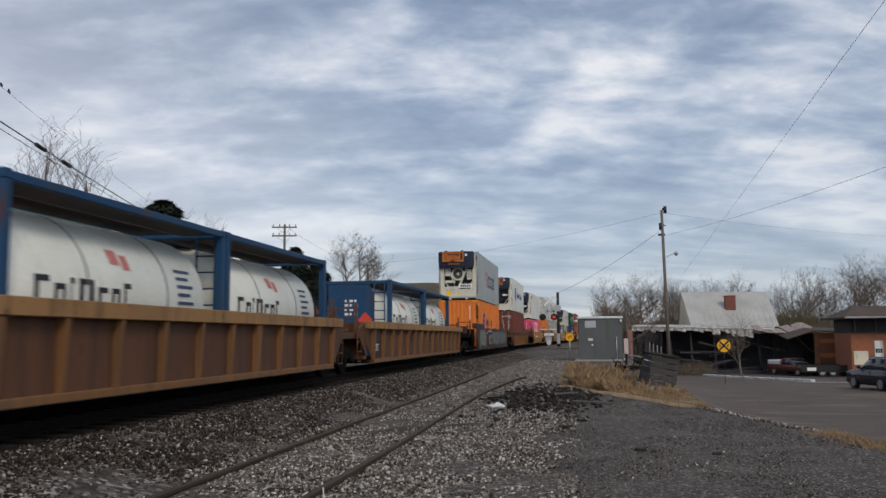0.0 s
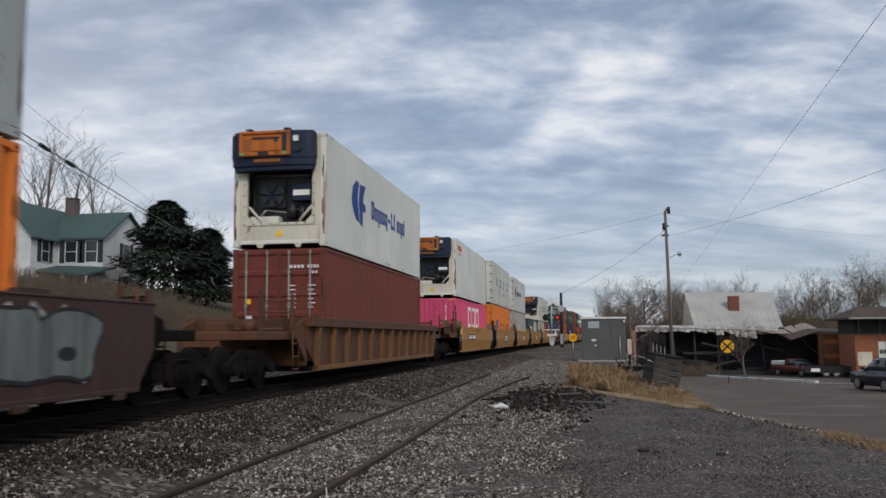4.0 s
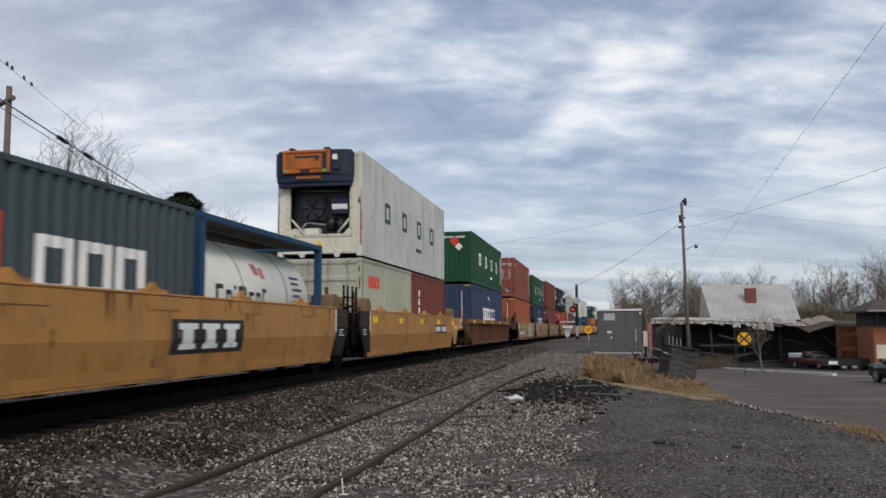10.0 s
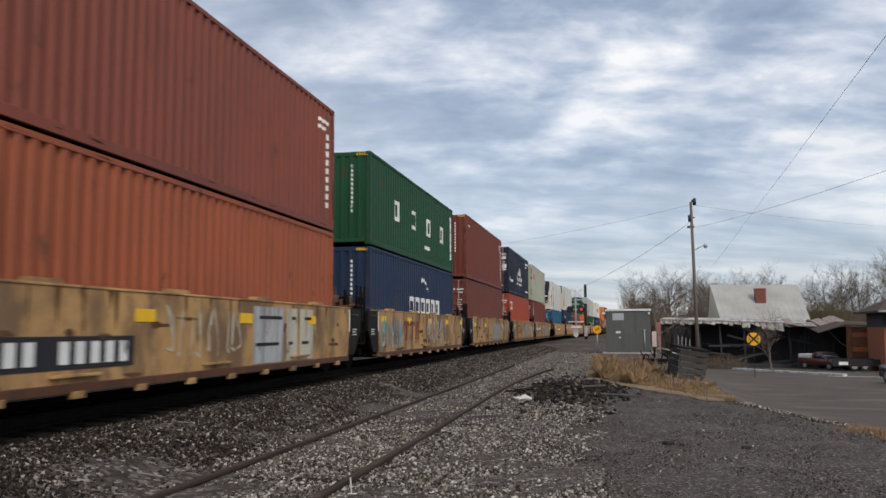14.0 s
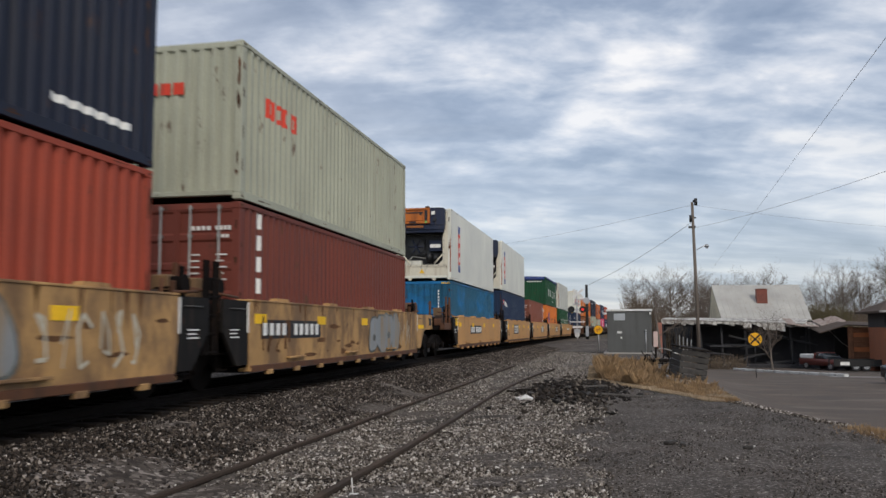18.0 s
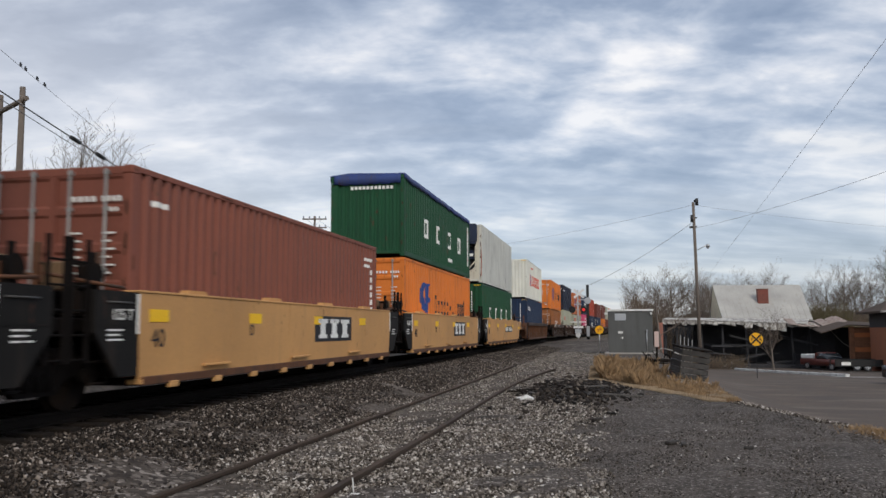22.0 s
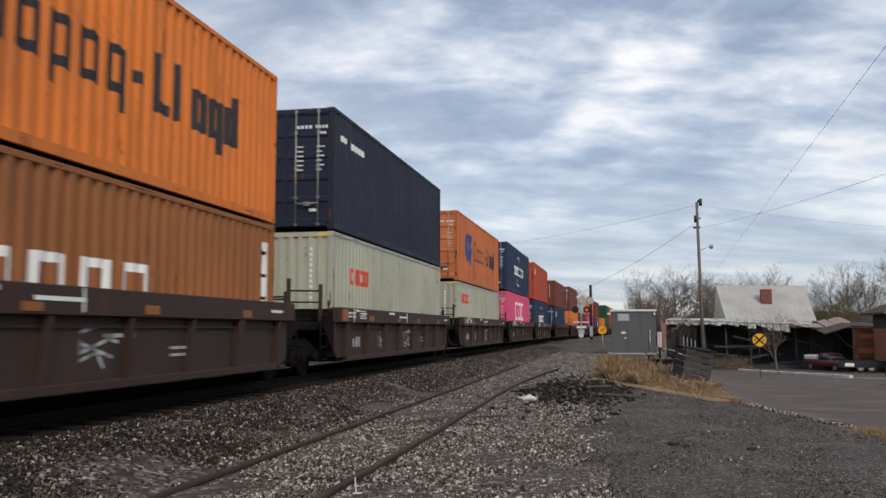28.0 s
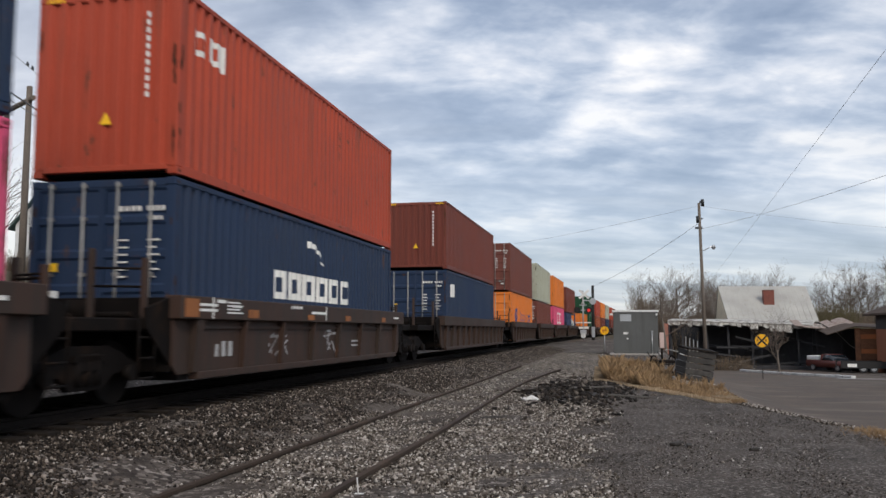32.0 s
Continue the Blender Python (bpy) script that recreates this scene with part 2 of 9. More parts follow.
NAVY_DARK = paint("black_blue_paint", (0.013, 0.018, 0.036), stain=(0.02, 0.02, 0.022))
SLATE_BLUE = paint("slate_blue_paint", (0.029, 0.046, 0.098), stain=(0.025, 0.035, 0.06))
SKY_BLUE = paint("bright_blue_paint", (0.015, 0.085, 0.15), stain=(0.012, 0.14, 0.34), stain_at=0.5, stain_mix=0.9, streak=(0.3, 0.3, 0.5))
TEAL = paint("steel_blue_paint", (0.012, 0.050, 0.115), stain=GRIME)
MAROON = paint("dark_maroon_paint", (0.035, 0.016, 0.015))
BAND = paint("grey_cladding_band", (0.20, 0.20, 0.195), chips=None)
GREY_GREEN = paint("grey_green_paint", (0.36, 0.37, 0.29), stain=(0.2, 0.19, 0.14), stain_mix=0.4)
GREY_STEEL = paint("dull_grey_paint", (0.335, 0.325, 0.295), stain=(0.2, 0.18, 0.15), stain_mix=0.45)
SAGE_GREY = paint("sage_grey_paint", (0.335, 0.36, 0.345), stain=(0.2, 0.19, 0.17), stain_mix=0.45)
RED_BROWN = paint("brick_red_brown_paint", (0.205, 0.058, 0.038), stain=(0.12, 0.04, 0.028))
PINK_BROWN = paint("faded_red_brown_paint", (0.20, 0.068, 0.045), stain=(0.13, 0.05, 0.035))
GREY_PANEL = paint("light_grey_paint", (0.47, 0.46, 0.42), stain=(0.28, 0.25, 0.2), stain_mix=0.4)
SLATE = paint("slate_grey_paint", (0.047, 0.068, 0.074), stain=(0.03, 0.04, 0.045))
WHITE = paint("white_reefer_paint", (0.65, 0.65, 0.575), stain=(0.42, 0.39, 0.33), stain_mix=0.4, rough=0.45, chips=None)
WHITE_OLD = paint("weathered_white_paint", (0.57, 0.57, 0.51), stain=(0.24, 0.22, 0.18), stain_mix=0.5, stain_at=0.56)
CREAM = paint("cream_white_paint", (0.58, 0.55, 0.45), stain=(0.26, 0.17, 0.10), stain_mix=0.55)
YELLOW_CAR = paint("railcar_yellow_paint", (0.40, 0.195, 0.055), stain=(0.12, 0.07, 0.035), stain_at=0.57, streak=(1.0, 1.0, 0.3))
YELLOW_NEW = paint("pale_railcar_yellow_paint", (0.49, 0.265, 0.100), stain=(0.30, 0.19, 0.09), stain_mix=0.4)
YELLOW_DIRTY = paint("dirty_railcar_yellow_paint", (0.45, 0.265, 0.105), stain=(0.125, 0.075, 0.046), stain_at=0.47, stain_mix=0.8, streak=(0.8, 0.8, 0.5))
TAN_CAR = paint("tan_railcar_paint", (0.178, 0.084, 0.031), stain=(0.10, 0.06, 0.035), stain_at=0.52, stain_mix=0.7)
CHORD_TAN = paint("worn_tan_chord_paint", (0.29, 0.155, 0.058), stain=(0.11, 0.06, 0.03), stain_at=0.54, stain_mix=0.7)
RIB_BROWN = paint("brown_railcar_paint", (0.105, 0.045, 0.022), stain=(0.05, 0.03, 0.02), stain_at=0.52, stain_mix=0.7)
DARK_CAR = paint("dark_brown_railcar_paint", (0.046, 0.026, 0.019), stain=(0.03, 0.024, 0.02), stain_at=0.5, stain_mix=0.7)
CHAR_CAR = paint("maroon_black_railcar_paint", (0.050, 0.027, 0.023), stain=(0.085, 0.036, 0.022), stain_at=0.55)
BLACK_STEEL = surface("black_steel", (0.0075, 0.006, 0.0055), rough=0.8, metal=0.0, vary=0.3, stain=(0.03, 0.017, 0.010), stain_at=0.6, spec=0.08)
WHEEL_STEEL = surface("wheel_steel", (0.009, 0.0072, 0.0065), rough=0.8, metal=0.0, vary=0.3, stain=(0.03, 0.018, 0.011), spec=0.1)
TREAD = surface("polished_wheel_tread", (0.45, 0.44, 0.42), rough=0.25, metal=1.0, vary=0.1)
ROD = surface("galvanised_rod", (0.26, 0.255, 0.24), rough=0.45, metal=0.4, vary=0.15)
ROD_DARK = surface("grimy_rod", (0.06, 0.058, 0.054), rough=0.6, vary=0.25)
MARK_WHITE = paint("white_marking", (0.72, 0.72, 0.69), stain=(0.4, 0.38, 0.35), stain_mix=0.3)
MARK_GREEN = paint("dark_green_marking", (0.03, 0.075, 0.055))
MARK_SLATE = paint("slate_blue_marking", (0.05, 0.07, 0.12))
MARK_BLACK = paint("black_marking", (0.022, 0.022, 0.026))
MARK_BLUE = paint("blue_marking", (0.02, 0.055, 0.22))
MARK_RED = paint("red_marking", (0.60, 0.055, 0.03))
FADED_RED = paint("faded_red_marking", (0.45, 0.16, 0.14))
MARK_YELLOW = paint("yellow_marking", (0.84, 0.50, 0.02), stain_mix=0.15, chips=None)
GENSET = paint("genset_orange_paint", (0.44, 0.13, 0.024), stain=(0.12, 0.045, 0.02), stain_at=0.54)
GENSET_DARK = paint("genset_dark_blue_paint", (0.013, 0.021, 0.048), stain=(0.05, 0.04, 0.035), stain_at=0.56)
WEAR = surface("dark_rust_wear", (0.045, 0.022, 0.013), rough=0.9, vary=0.4, scale=3.0, stain=(0.15, 0.055, 0.022), stain_at=0.55, spec=0.2)
WEAR_SOFT = surface("brown_rust_runs", (0.13, 0.065, 0.03), rough=0.9, vary=0.4, scale=3.0, stain=(0.07, 0.035, 0.018), stain_at=0.55, spec=0.2)
WEATHERED_COVER = paint("weathered_cover_paint", (0.17, 0.105, 0.055), stain=(0.1, 0.07, 0.045), stain_at=0.5)
BLACK_PAINTED = paint("black_car_paint", (0.012, 0.0112, 0.011), stain=(0.035, 0.028, 0.022), stain_at=0.54, spec=0.1)
MACHINE = surface("dark_machinery", (0.02, 0.021, 0.023), rough=0.5, metal=0.3, vary=0.4)

# ---- the train ----
def track_x(s):
    """The centre line of the main track; it bends gently to +x far off."""
    c = min(max(s, 0.0), 120.0)
    x = -7.625 + 0.5e-4 * c * c + 3.2e-4 * max(0.0, c - 75.0) ** 2
    return x + 0.0408 * max(0.0, s - 120.0)


def travelled(t):
    return 13.767 * t - 0.00254 * t * t


WHEELS = []  # every wheel of the train, turned in motions()
WAVY = {}  # corrugated containers by name, with their length
MOVERS = []  # things on the train: (thing, front, rear, height)


def on_track(s0, s1, z):
    x0, x1 = track_x(s0), track_x(s1)
    return Matrix.Translation((x0, s0, z)) @ Matrix.Rotation(-math.atan2(x1 - x0, s1 - s0), 4, "Z")


def ride(ob, s0, s1, z):
    MOVERS.append((ob, s0, s1, z))
    ob.matrix_basis = on_track(s0, s1, z)


W2 = 1.219  # half a container's width


def corrugated(y0, y1, period, depth, groove=0.25):
    """Points (along, in) of a trapezoid wave."""
    n = max(1, round((y1 - y0) / period))
    p = (y1 - y0) / n
    pts = []
    for i in range(n):
        a = y0 + i * p
        pts += [(a, 0), (a + p * 0.36, 0), (a + p * 0.50, depth), (a + p * 0.86, depth)]
    return pts + [(y1, 0)]


def panel_lines(y0, y1, period, depth):
    pts = [(y0, 0)]
    n = round((y1 - y0) / period)
    p = (y1 - y0) / n
    for i in range(1, n):
        a = y0 + i * p
        pts += [(a - 0.012, 0), (a - 0.006, depth), (a + 0.006, depth), (a + 0.012, 0)]
    return pts + [(y1, 0)]


def side_shape(kind, L, H, sx):
    s = Shape()
    pts = panel_lines(0.1, L - 0.1, 1.24, 0.004) if kind == "reefer" else corrugated(0.13, L - 0.13, 0.276, 0.058)
    x = W2 - (0.004 if kind == "reefer" else 0.012)
    return s.strip(pts, 0.14, H - 0.07, lambda p, h: (sx * (x - p[1]), p[0], h))


def end_shape(L, H, y, d):
    pts = corrugated(-W2 + 0.13, W2 - 0.13, 0.235, 0.045)
    return Shape().strip(pts, 0.16, H - 0.09, lambda p, h: (p[0], y + d * (0.012 + p[1]), h))


def leaf_shape(x0, x1, H, y, d):
    """A door leaf with pressed-in fields, on the end face at y."""
    z0, z1 = 0.17, H - 0.13
    n = 5
    pz = (z1 - z0) / n
    pts = [(z0, 0)]
    for i in range(n):
        a = z0 + i * pz
        pts += [(a + 0.07, 0), (a + 0.11, 0.028), (a + pz - 0.06, 0.028), (a + pz - 0.02, 0)]
    pts += [(z1, 0)]
    s = Shape().strip(pts, x0 + 0.05, x1 - 0.05, lambda p, h: (h, y + d * (0.015 + p[1]), p[0]))
    s.box(x0, x0 + 0.05, min(y + d * 0.008, y + d * 0.06), max(y + d * 0.008, y + d * 0.06), z0, z1)
    s.box(x1 - 0.05, x1, min(y + d * 0.008, y + d * 0.06), max(y + d * 0.008, y + d * 0.06), z0, z1)
    return s


def rod_shape(x, H, y, d):
    s = Shape().tube((x, y - d * 0.03, 0.08), (x, y - d * 0.03, H - 0.05), 0.021, 8)
    for z in (0.12, 0.75, 1.45, H - 0.6, H - 0.1):
        s.box(x - 0.035, x + 0.035, y - 0.045, y + 0.05, z - 0.025, z + 0.025)
    return s


def handle_shape(x, H, y, d, way):
    s = Shape().tube((x, y - d * 0.055, 0.62), (x + way * 0.45, y - d * 0.055, 0.60), 0.014, 6)
    return s.box(x + way * 0.3 - 0.04, x + way * 0.3 + 0.04, y - 0.06, y + 0.06, 0.55, 0.65)


def flat_doors(box, L, H, y, d, mat):
    """Smooth insulated doors with dark rods and hinge lugs."""
    for i, (a, b) in enumerate(((-W2 + 0.1, -0.006), (0.006, W2 - 0.1))):
        leaf = part("door", shared(("flat_door", H, y, i), lambda: Shape().box(a, b, min(y + d * .008, y + d * .07), max(y + d * .008, y + d * .07), .16, H - .12, .008)), mat, box)
        for j, x in enumerate((a + 0.34, b - 0.16) if i == 0 else (a + .16, b - .34)):
            part("lock_rod", shared(("flat_rod", H, y, i, j), lambda: rod_shape(x, H, y, d)), ROD_DARK, leaf)
        out = a if i == 0 else b
        for k in range(5):
            z = .35 + k * (H - .7) / 4
            part("hinge", shared(("hinge", H, y, i, k), lambda: Shape().box(out - .09, out + .09, min(y - d * .02, y + d * .01), max(y - d * .02, y + d * .01), z - .035, z + .035, .005)), ROD_DARK, leaf)
    for x, w in ((-.42, .2), (.1, .2)):
        end_plates(box, MARK_YELLOW, [(x, 1.25, w, .14)], y, "label_plate")


def doors(box, L, H, y, d, mat):
    for i, (a, b) in enumerate(((-W2 + 0.1, -0.006), (0.006, W2 - 0.1))):
        leaf = part("door", shared(("door", L, H, y, i), lambda: leaf_shape(a, b, H, y, d)), mat, box)
        for j, x in enumerate((a + 0.28, b - 0.28)):
            part("lock_rod", shared(("lock_rod", H, y, i, j), lambda: rod_shape(x, H, y, d)), ROD, leaf)
            part("handle", shared(("handle", H, y, i, j), lambda: handle_shape(x, H, y, d, 1 if j == 0 else -1)), ROD, leaf)


def frame_parts(box, kind, L, H, mat):
    for sx in (-1, 1):
        for k, y in enumerate((0.0, L)):
            d = 1 if k == 0 else -1
            part("corner_post", shared(("corner_post", L, H, sx, k), lambda: Shape().box(min(sx * (W2 - 0.004), sx * (W2 - 0.14)), max(sx * (W2 - 0.004), sx * (W2 - 0.14)), min(y + d * .004, y + d * 0.15), max(y + d * .004, y + d * 0.15), 0.118, H - 0.118, 0.012)), mat, box)
            for j, z in enumerate((0.0, H - 0.118)):
                part("corner_casting", shared(("corner_casting", L, H, sx, k, j), lambda: Shape().box(min(sx * W2, sx * (W2 - 0.162)), max(sx * W2, sx * (W2 - 0.162)), min(y, y + d * 0.178), max(y, y + d * 0.178), z, z + 0.118, 0.014)), mat, box)
        part("bottom_rail", shared(("bottom_rail", L, H, sx), lambda: Shape().box(min(sx * (W2 - 0.006), sx * (W2 - 0.06)), max(sx * (W2 - 0.006), sx * (W2 - 0.06)), 0.178, L - 0.178, 0.012, 0.16, 0.006)), mat, box)
        part("top_rail", shared(("top_rail", L, H, sx), lambda: Shape().box(min(sx * (W2 - 0.006), sx * (W2 - 0.07)), max(sx * (W2 - 0.006), sx * (W2 - 0.07)), 0.178, L - 0.178, H - 0.085, H - 0.002, 0.006)), mat, box)
    for k, y in enumerate((0.0, L)):
        d = 1 if k == 0 else -1
        part("end_sill", shared(("end_sill", L, k), lambda: Shape().box(-W2 + 0.163, W2 - 0.163, min(y + d * .01, y + d * .12), max(y + d * .01, y + d * .12), 0.075, 0.17, 0.01)), mat, box)
        part("end_header", shared(("end_header", L, H, k), lambda: Shape().box(-W2 + 0.163, W2 - 0.163, min(y + d * .01, y + d * .12), max(y + d * .01, y + d * .12), H - 0.13, H - 0.012, 0.01)), mat, box)


def container(label, mat, L=12.19, H=2.896, kind="dry", front="end", z=0.38, s=0.0, group="freight containers on the train", mark=None):
    """A shipping container with its front end at y = 0, riding at s along the line."""
    box = thing("shipping_container", label, "container", group)
    frame_parts(box, kind, L, H, mat)
    for sx in (-1, 1):
        part("side_panel", shared(("side_panel", kind, L, H, sx), lambda: side_shape(kind, L, H, sx)), mat, box)
    part("roof", shared(("roof", L, H), lambda: Shape().box(-W2 + 0.07, W2 - 0.07, 0.1, L - 0.1, H - 0.05, H - 0.02)), mat, box)
    part("floor", shared(("floor", L), lambda: Shape().box(-W2 + 0.065, W2 - 0.065, 0.12, L - 0.12, 0.05, 0.14)), BLACK_STEEL, box)
    if front == "end":
        part("end_panel", shared(("end_panel", L, H), lambda: end_shape(L, H, 0.0, 1)), mat, box)
        doors(box, L, H, L, -1, mat)
    elif front == "door" and kind == "reefer":
        flat_doors(box, L, H, 0.0, 1, mat)
        part("end_panel", shared(("end_panel", L, H, 1), lambda: end_shape(L, H, L, -1)), mat, box)
    elif front == "door":
        doors(box, L, H, 0.0, 1, mat)
        part("end_panel", shared(("end_panel", L, H, 1), lambda: end_shape(L, H, L, -1)), mat, box)
    else:
        reefer_front(box, H, front)
        doors(box, L, H, L, -1, mat)
    if kind == "dry":
        WAVY[box.name] = L
    wear(box, L, H, int(s * 10 + z * 100), 1.0 if kind == "dry" else 0.7)
    if mark:
        mark(box, L, H)
    ride(box, s, s + L, z)
    return box


def wear(box, L, H, seed, amount):
    """Rust and scrapes of uneven outline on posts, rails and castings of the near side and the front."""
    r = random.Random(seed)
    s = Shape()

    def blot(c, d, w, h, place):
        n = 7
        pts = [(c + w * r.uniform(.45, 1) * math.cos(6.283 * i / n), d + h * r.uniform(.45, 1) * math.sin(6.283 * i / n)) for i in range(n)]
        s.add([place(a, b) for a, b in pts], [tuple(range(n))])
    x, tone = W2 - 0.002, r.random()
    side, front = (lambda a, b: (x, a, b)), (lambda a, b: (a, 0.0015, b))
    for k in range(int((5 + 9 * tone) * amount)):
        blot(r.choice((0.075, L - 0.075)) + r.uniform(-.02, .02), r.uniform(.25, H - .3), r.uniform(.015, .045), r.uniform(.06, .4) * tone + .04, side)
        blot(r.choice((-1, 1)) * (W2 - .072) + r.uniform(-.02, .02), r.uniform(.25, H - .3), r.uniform(.015, .045), r.uniform(.06, .35) * tone + .04, front)
    for k in range(int((8 + 16 * tone) * amount)):
        if k % 3 == 0:
            blot(r.uniform(.4, L - .4), .09 + r.uniform(-.02, .02), r.uniform(.04, .3), r.uniform(.008, .022), lambda a, b: (W2 - .0045, a, b))
            blot(r.uniform(.4, L - .4), H - .045 + r.uniform(-.012, .012), r.uniform(.04, .35), r.uniform(.005, .014), lambda a, b: (W2 - .0045, a, b))
    for y in (.089, L - .089):
        for zz in (.059, H - .059):
            blot(y, zz, .055, .035, lambda a, b: (W2 + .0015, a, b))
    o = part("rust_wear", s, WEAR, box, "rust and scrapes on posts and rails")
    o["kind"] = "stuff"


def reefer_front(box, H, kind):
    """Refrigeration plant in the end wall, with a clip-on generator over it."""
    fr = Shape()
    fr.box(-W2 + 0.14, W2 - 0.14, 0.02, 0.10, 0.17, 0.62)
    fr.box(-W2 + 0.14, -0.86, 0.02, 0.10, 0.62, H - 0.13)
    fr.box(0.86, W2 - 0.14, 0.02, 0.10, 0.62, H - 0.13)
    fr.box(-0.86, 0.86, 0.02, 0.10, H - 0.32, H - 0.13)
    fr.extrude([(-0.86, 0.62), (-0.86, 0.80), (-0.68, 0.62)], 1, 0.02, 0.10)
    fr.extrude([(0.86, 0.62), (0.68, 0.62), (0.86, 0.80)], 1, 0.02, 0.10)
    part("plant_surround", shared(("plant_surround", H), lambda: fr), CREAM, box, "cream-white steel surround of the cooling plant")
    flange = Shape().box(-.96, .96, -.004, .02, .55, .62).box(-.96, -.88, -.004, .02, .62, H - 1.0).box(.88, .96, -.004, .02, .62, H - 1.0)
    fl = part("flange", shared(("flange", H), lambda: flange), CREAM, box)
    bolts = Shape()
    for k in range(9):
        bolts.box(-.92 + k * .23 - .014, -.92 + k * .23 + .014, -.014, -.004, .571, .599)
    for k in range(4):
        for x in (-.92, .92):
            bolts.box(x - .014, x + .014, -.014, -.004, .75 + k * .28, .778 + k * .28)
    part("bolt", shared(("bolt", H), lambda: bolts), MACHINE, fl)["kind"] = "stuff"
    for k, x in enumerate((-.5, .5)):
        part("foot_lug", shared(("foot_lug", k), lambda: Shape().extrude([(x - .1, .08), (x + .1, .08), (x + .05, -.02), (x - .05, -.02)], 1, .01, .06)), CREAM, box)
    back = Shape().box(-0.86, 0.86, 0.40, 0.46, 0.62, H - 0.32)
    part("plant_back", shared(("plant_back", H), lambda: back), MACHINE, box)
    part("plant_shelf", shared(("plant_shelf",), lambda: Shape().box(-0.82, -0.05, 0.12, 0.40, 0.63, 0.80, 0.01)), WHITE_OLD, box)
    for sx in (-1, 1):
        part("corner_brace", shared(("corner_brace", sx), lambda: Shape().tube((sx * 0.84, 0.11, 1.05), (sx * 0.5, 0.11, 0.66), 0.035, 6)), CREAM, box)
    if kind == "generator_v":
        v_frame(box, H)
    else:
        fan = Shape().tube((-0.28, 0.30, 1.38), (-0.28, 0.22, 1.38), 0.33, 20)
        fan.extrude([(-0.62, 1.04), (0.06, 1.04), (0.06, 1.72), (-0.62, 1.72)], 1, 0.30, 0.36)
        fo = part("fan", shared(("fan",), lambda: fan), MACHINE, box)
        for i in range(6):
            a = i * math.pi / 3
            part("blade", shared(("blade", i), lambda: Shape().tube((-0.28, 0.20, 1.38), (-0.28 + 0.3 * math.cos(a), 0.19, 1.38 + 0.3 * math.sin(a)), 0.03, 5)), GENSET_DARK, fo)
        part("control_box", shared(("control_box",), lambda: Shape().box(0.28, 0.80, 0.14, 0.36, 1.18, 1.62, 0.02)), GENSET_DARK, box)
        part("name_plate", shared(("name_plate",), lambda: Shape().box(0.32, 0.76, 0.125, 0.138, 1.32, 1.46)), MARK_WHITE, box)
        pipe = Shape().tube((-0.7, 0.3, 0.75), (-0.45, 0.28, 0.98), 0.025, 6).tube((-0.45, 0.28, 0.98), (0.1, 0.28, 0.9), 0.025, 6)
        part("pipe", shared(("pipe", 0), lambda: pipe), ROD, box)
        part("pipe", shared(("pipe", 1), lambda: Shape().tube((-0.75, 0.32, 1.9), (0.7, 0.32, 1.85), 0.03, 6)), ROD, box)
    part("compressor", shared(("compressor",), lambda: Shape().tube((0.25, 0.28, 0.76), (0.25, 0.28, 1.12), 0.13, 12).tube((0.52, 0.28, 0.76), (0.52, 0.28, 1.05), 0.1, 12).tube((0.25, 0.25, 1.0), (0.52, 0.25, 0.95), 0.03, 6)), MACHINE, box)
    part("warning_triangle", shared(("warning_triangle",), lambda: Shape().extrude([(-0.11, 0.27), (0.11, 0.27), (0.0, 0.46)], 1, 0.008, 0.018)), MARK_YELLOW, box)
    if kind == "generator_v":
        part("warning_label", shared(("warning_label",), lambda: Shape().box(-0.72, -0.46, 0.008, 0.018, 0.22, 0.52)), MARK_YELLOW, box)
    if kind == "plant":
        return
    gz0, gz1 = H - 0.98, H + 0.02
    bow = lambda a, e: [(-W2 + 0.03 + a, -0.01)] + [(-W2 + 0.03 + a + (2 * W2 - 0.25 - 2 * a) * i / 12, -0.13 - e * math.sin(math.pi * (i + .6) / 13.2) ** .55) for i in range(13)] + [(W2 - 0.22 - a, -0.01)]
    shell = Shape().extrude(bow(0, .24), 2, gz0 + 0.30, gz1 - 0.06)
    gs = part("generator_shell", shared(("generator_shell", H), lambda: shell), GENSET_DARK, box, "dark blue clip-on generator housing, scuffed")
    for nm, a, e, za, zb in (("shell_lid", .05, .19, gz1 - 0.06, gz1), ("shell_skirt", .02, .21, gz0 + 0.12, gz0 + 0.30), ("shell_base", .06, .15, gz0, gz0 + 0.12)):
        part(nm, shared((nm, H), lambda: Shape().extrude(bow(a, e), 2, za, zb)), GENSET_DARK, gs)
    a0, a1, b0, b1 = -0.92, 0.42, gz0 + 0.34, gz1 - 0.02
    fr = Shape().box(a0, a1, -0.42, -0.36, b0, b0 + .10, .015).box(a0, a1, -0.42, -0.36, b1 - .08, b1, .015).box(a0, a0 + .09, -0.42, -0.36, b0 + .1, b1 - .08).box(a1 - .09, a1, -0.42, -0.36, b0 + .1, b1 - .08).box(a0 + .09, a1 - .09, -0.375, -0.36, b0 + .1, b1 - .08)
    door = part("generator_door", shared(("generator_door", H), lambda: fr), GENSET, gs, "scuffed orange generator door")
    part("door_panel", shared(("door_panel", H), lambda: Shape().box(a0 + .32, a1 - .26, -0.40, -0.376, b0 + .12, b1 - .14, .015)), GENSET, door)
    part("door_slot", shared(("door_slot", H), lambda: Shape().box(a0 + .34, a1 - .28, -0.41, -0.40, b1 - .22, b1 - .16)), MACHINE, door)
    part("door_recess", shared(("door_recess", H), lambda: Shape().box(a1 - .22, a1 - .10, -0.385, -0.376, b0 + .12, b1 - .1)), MACHINE, door)
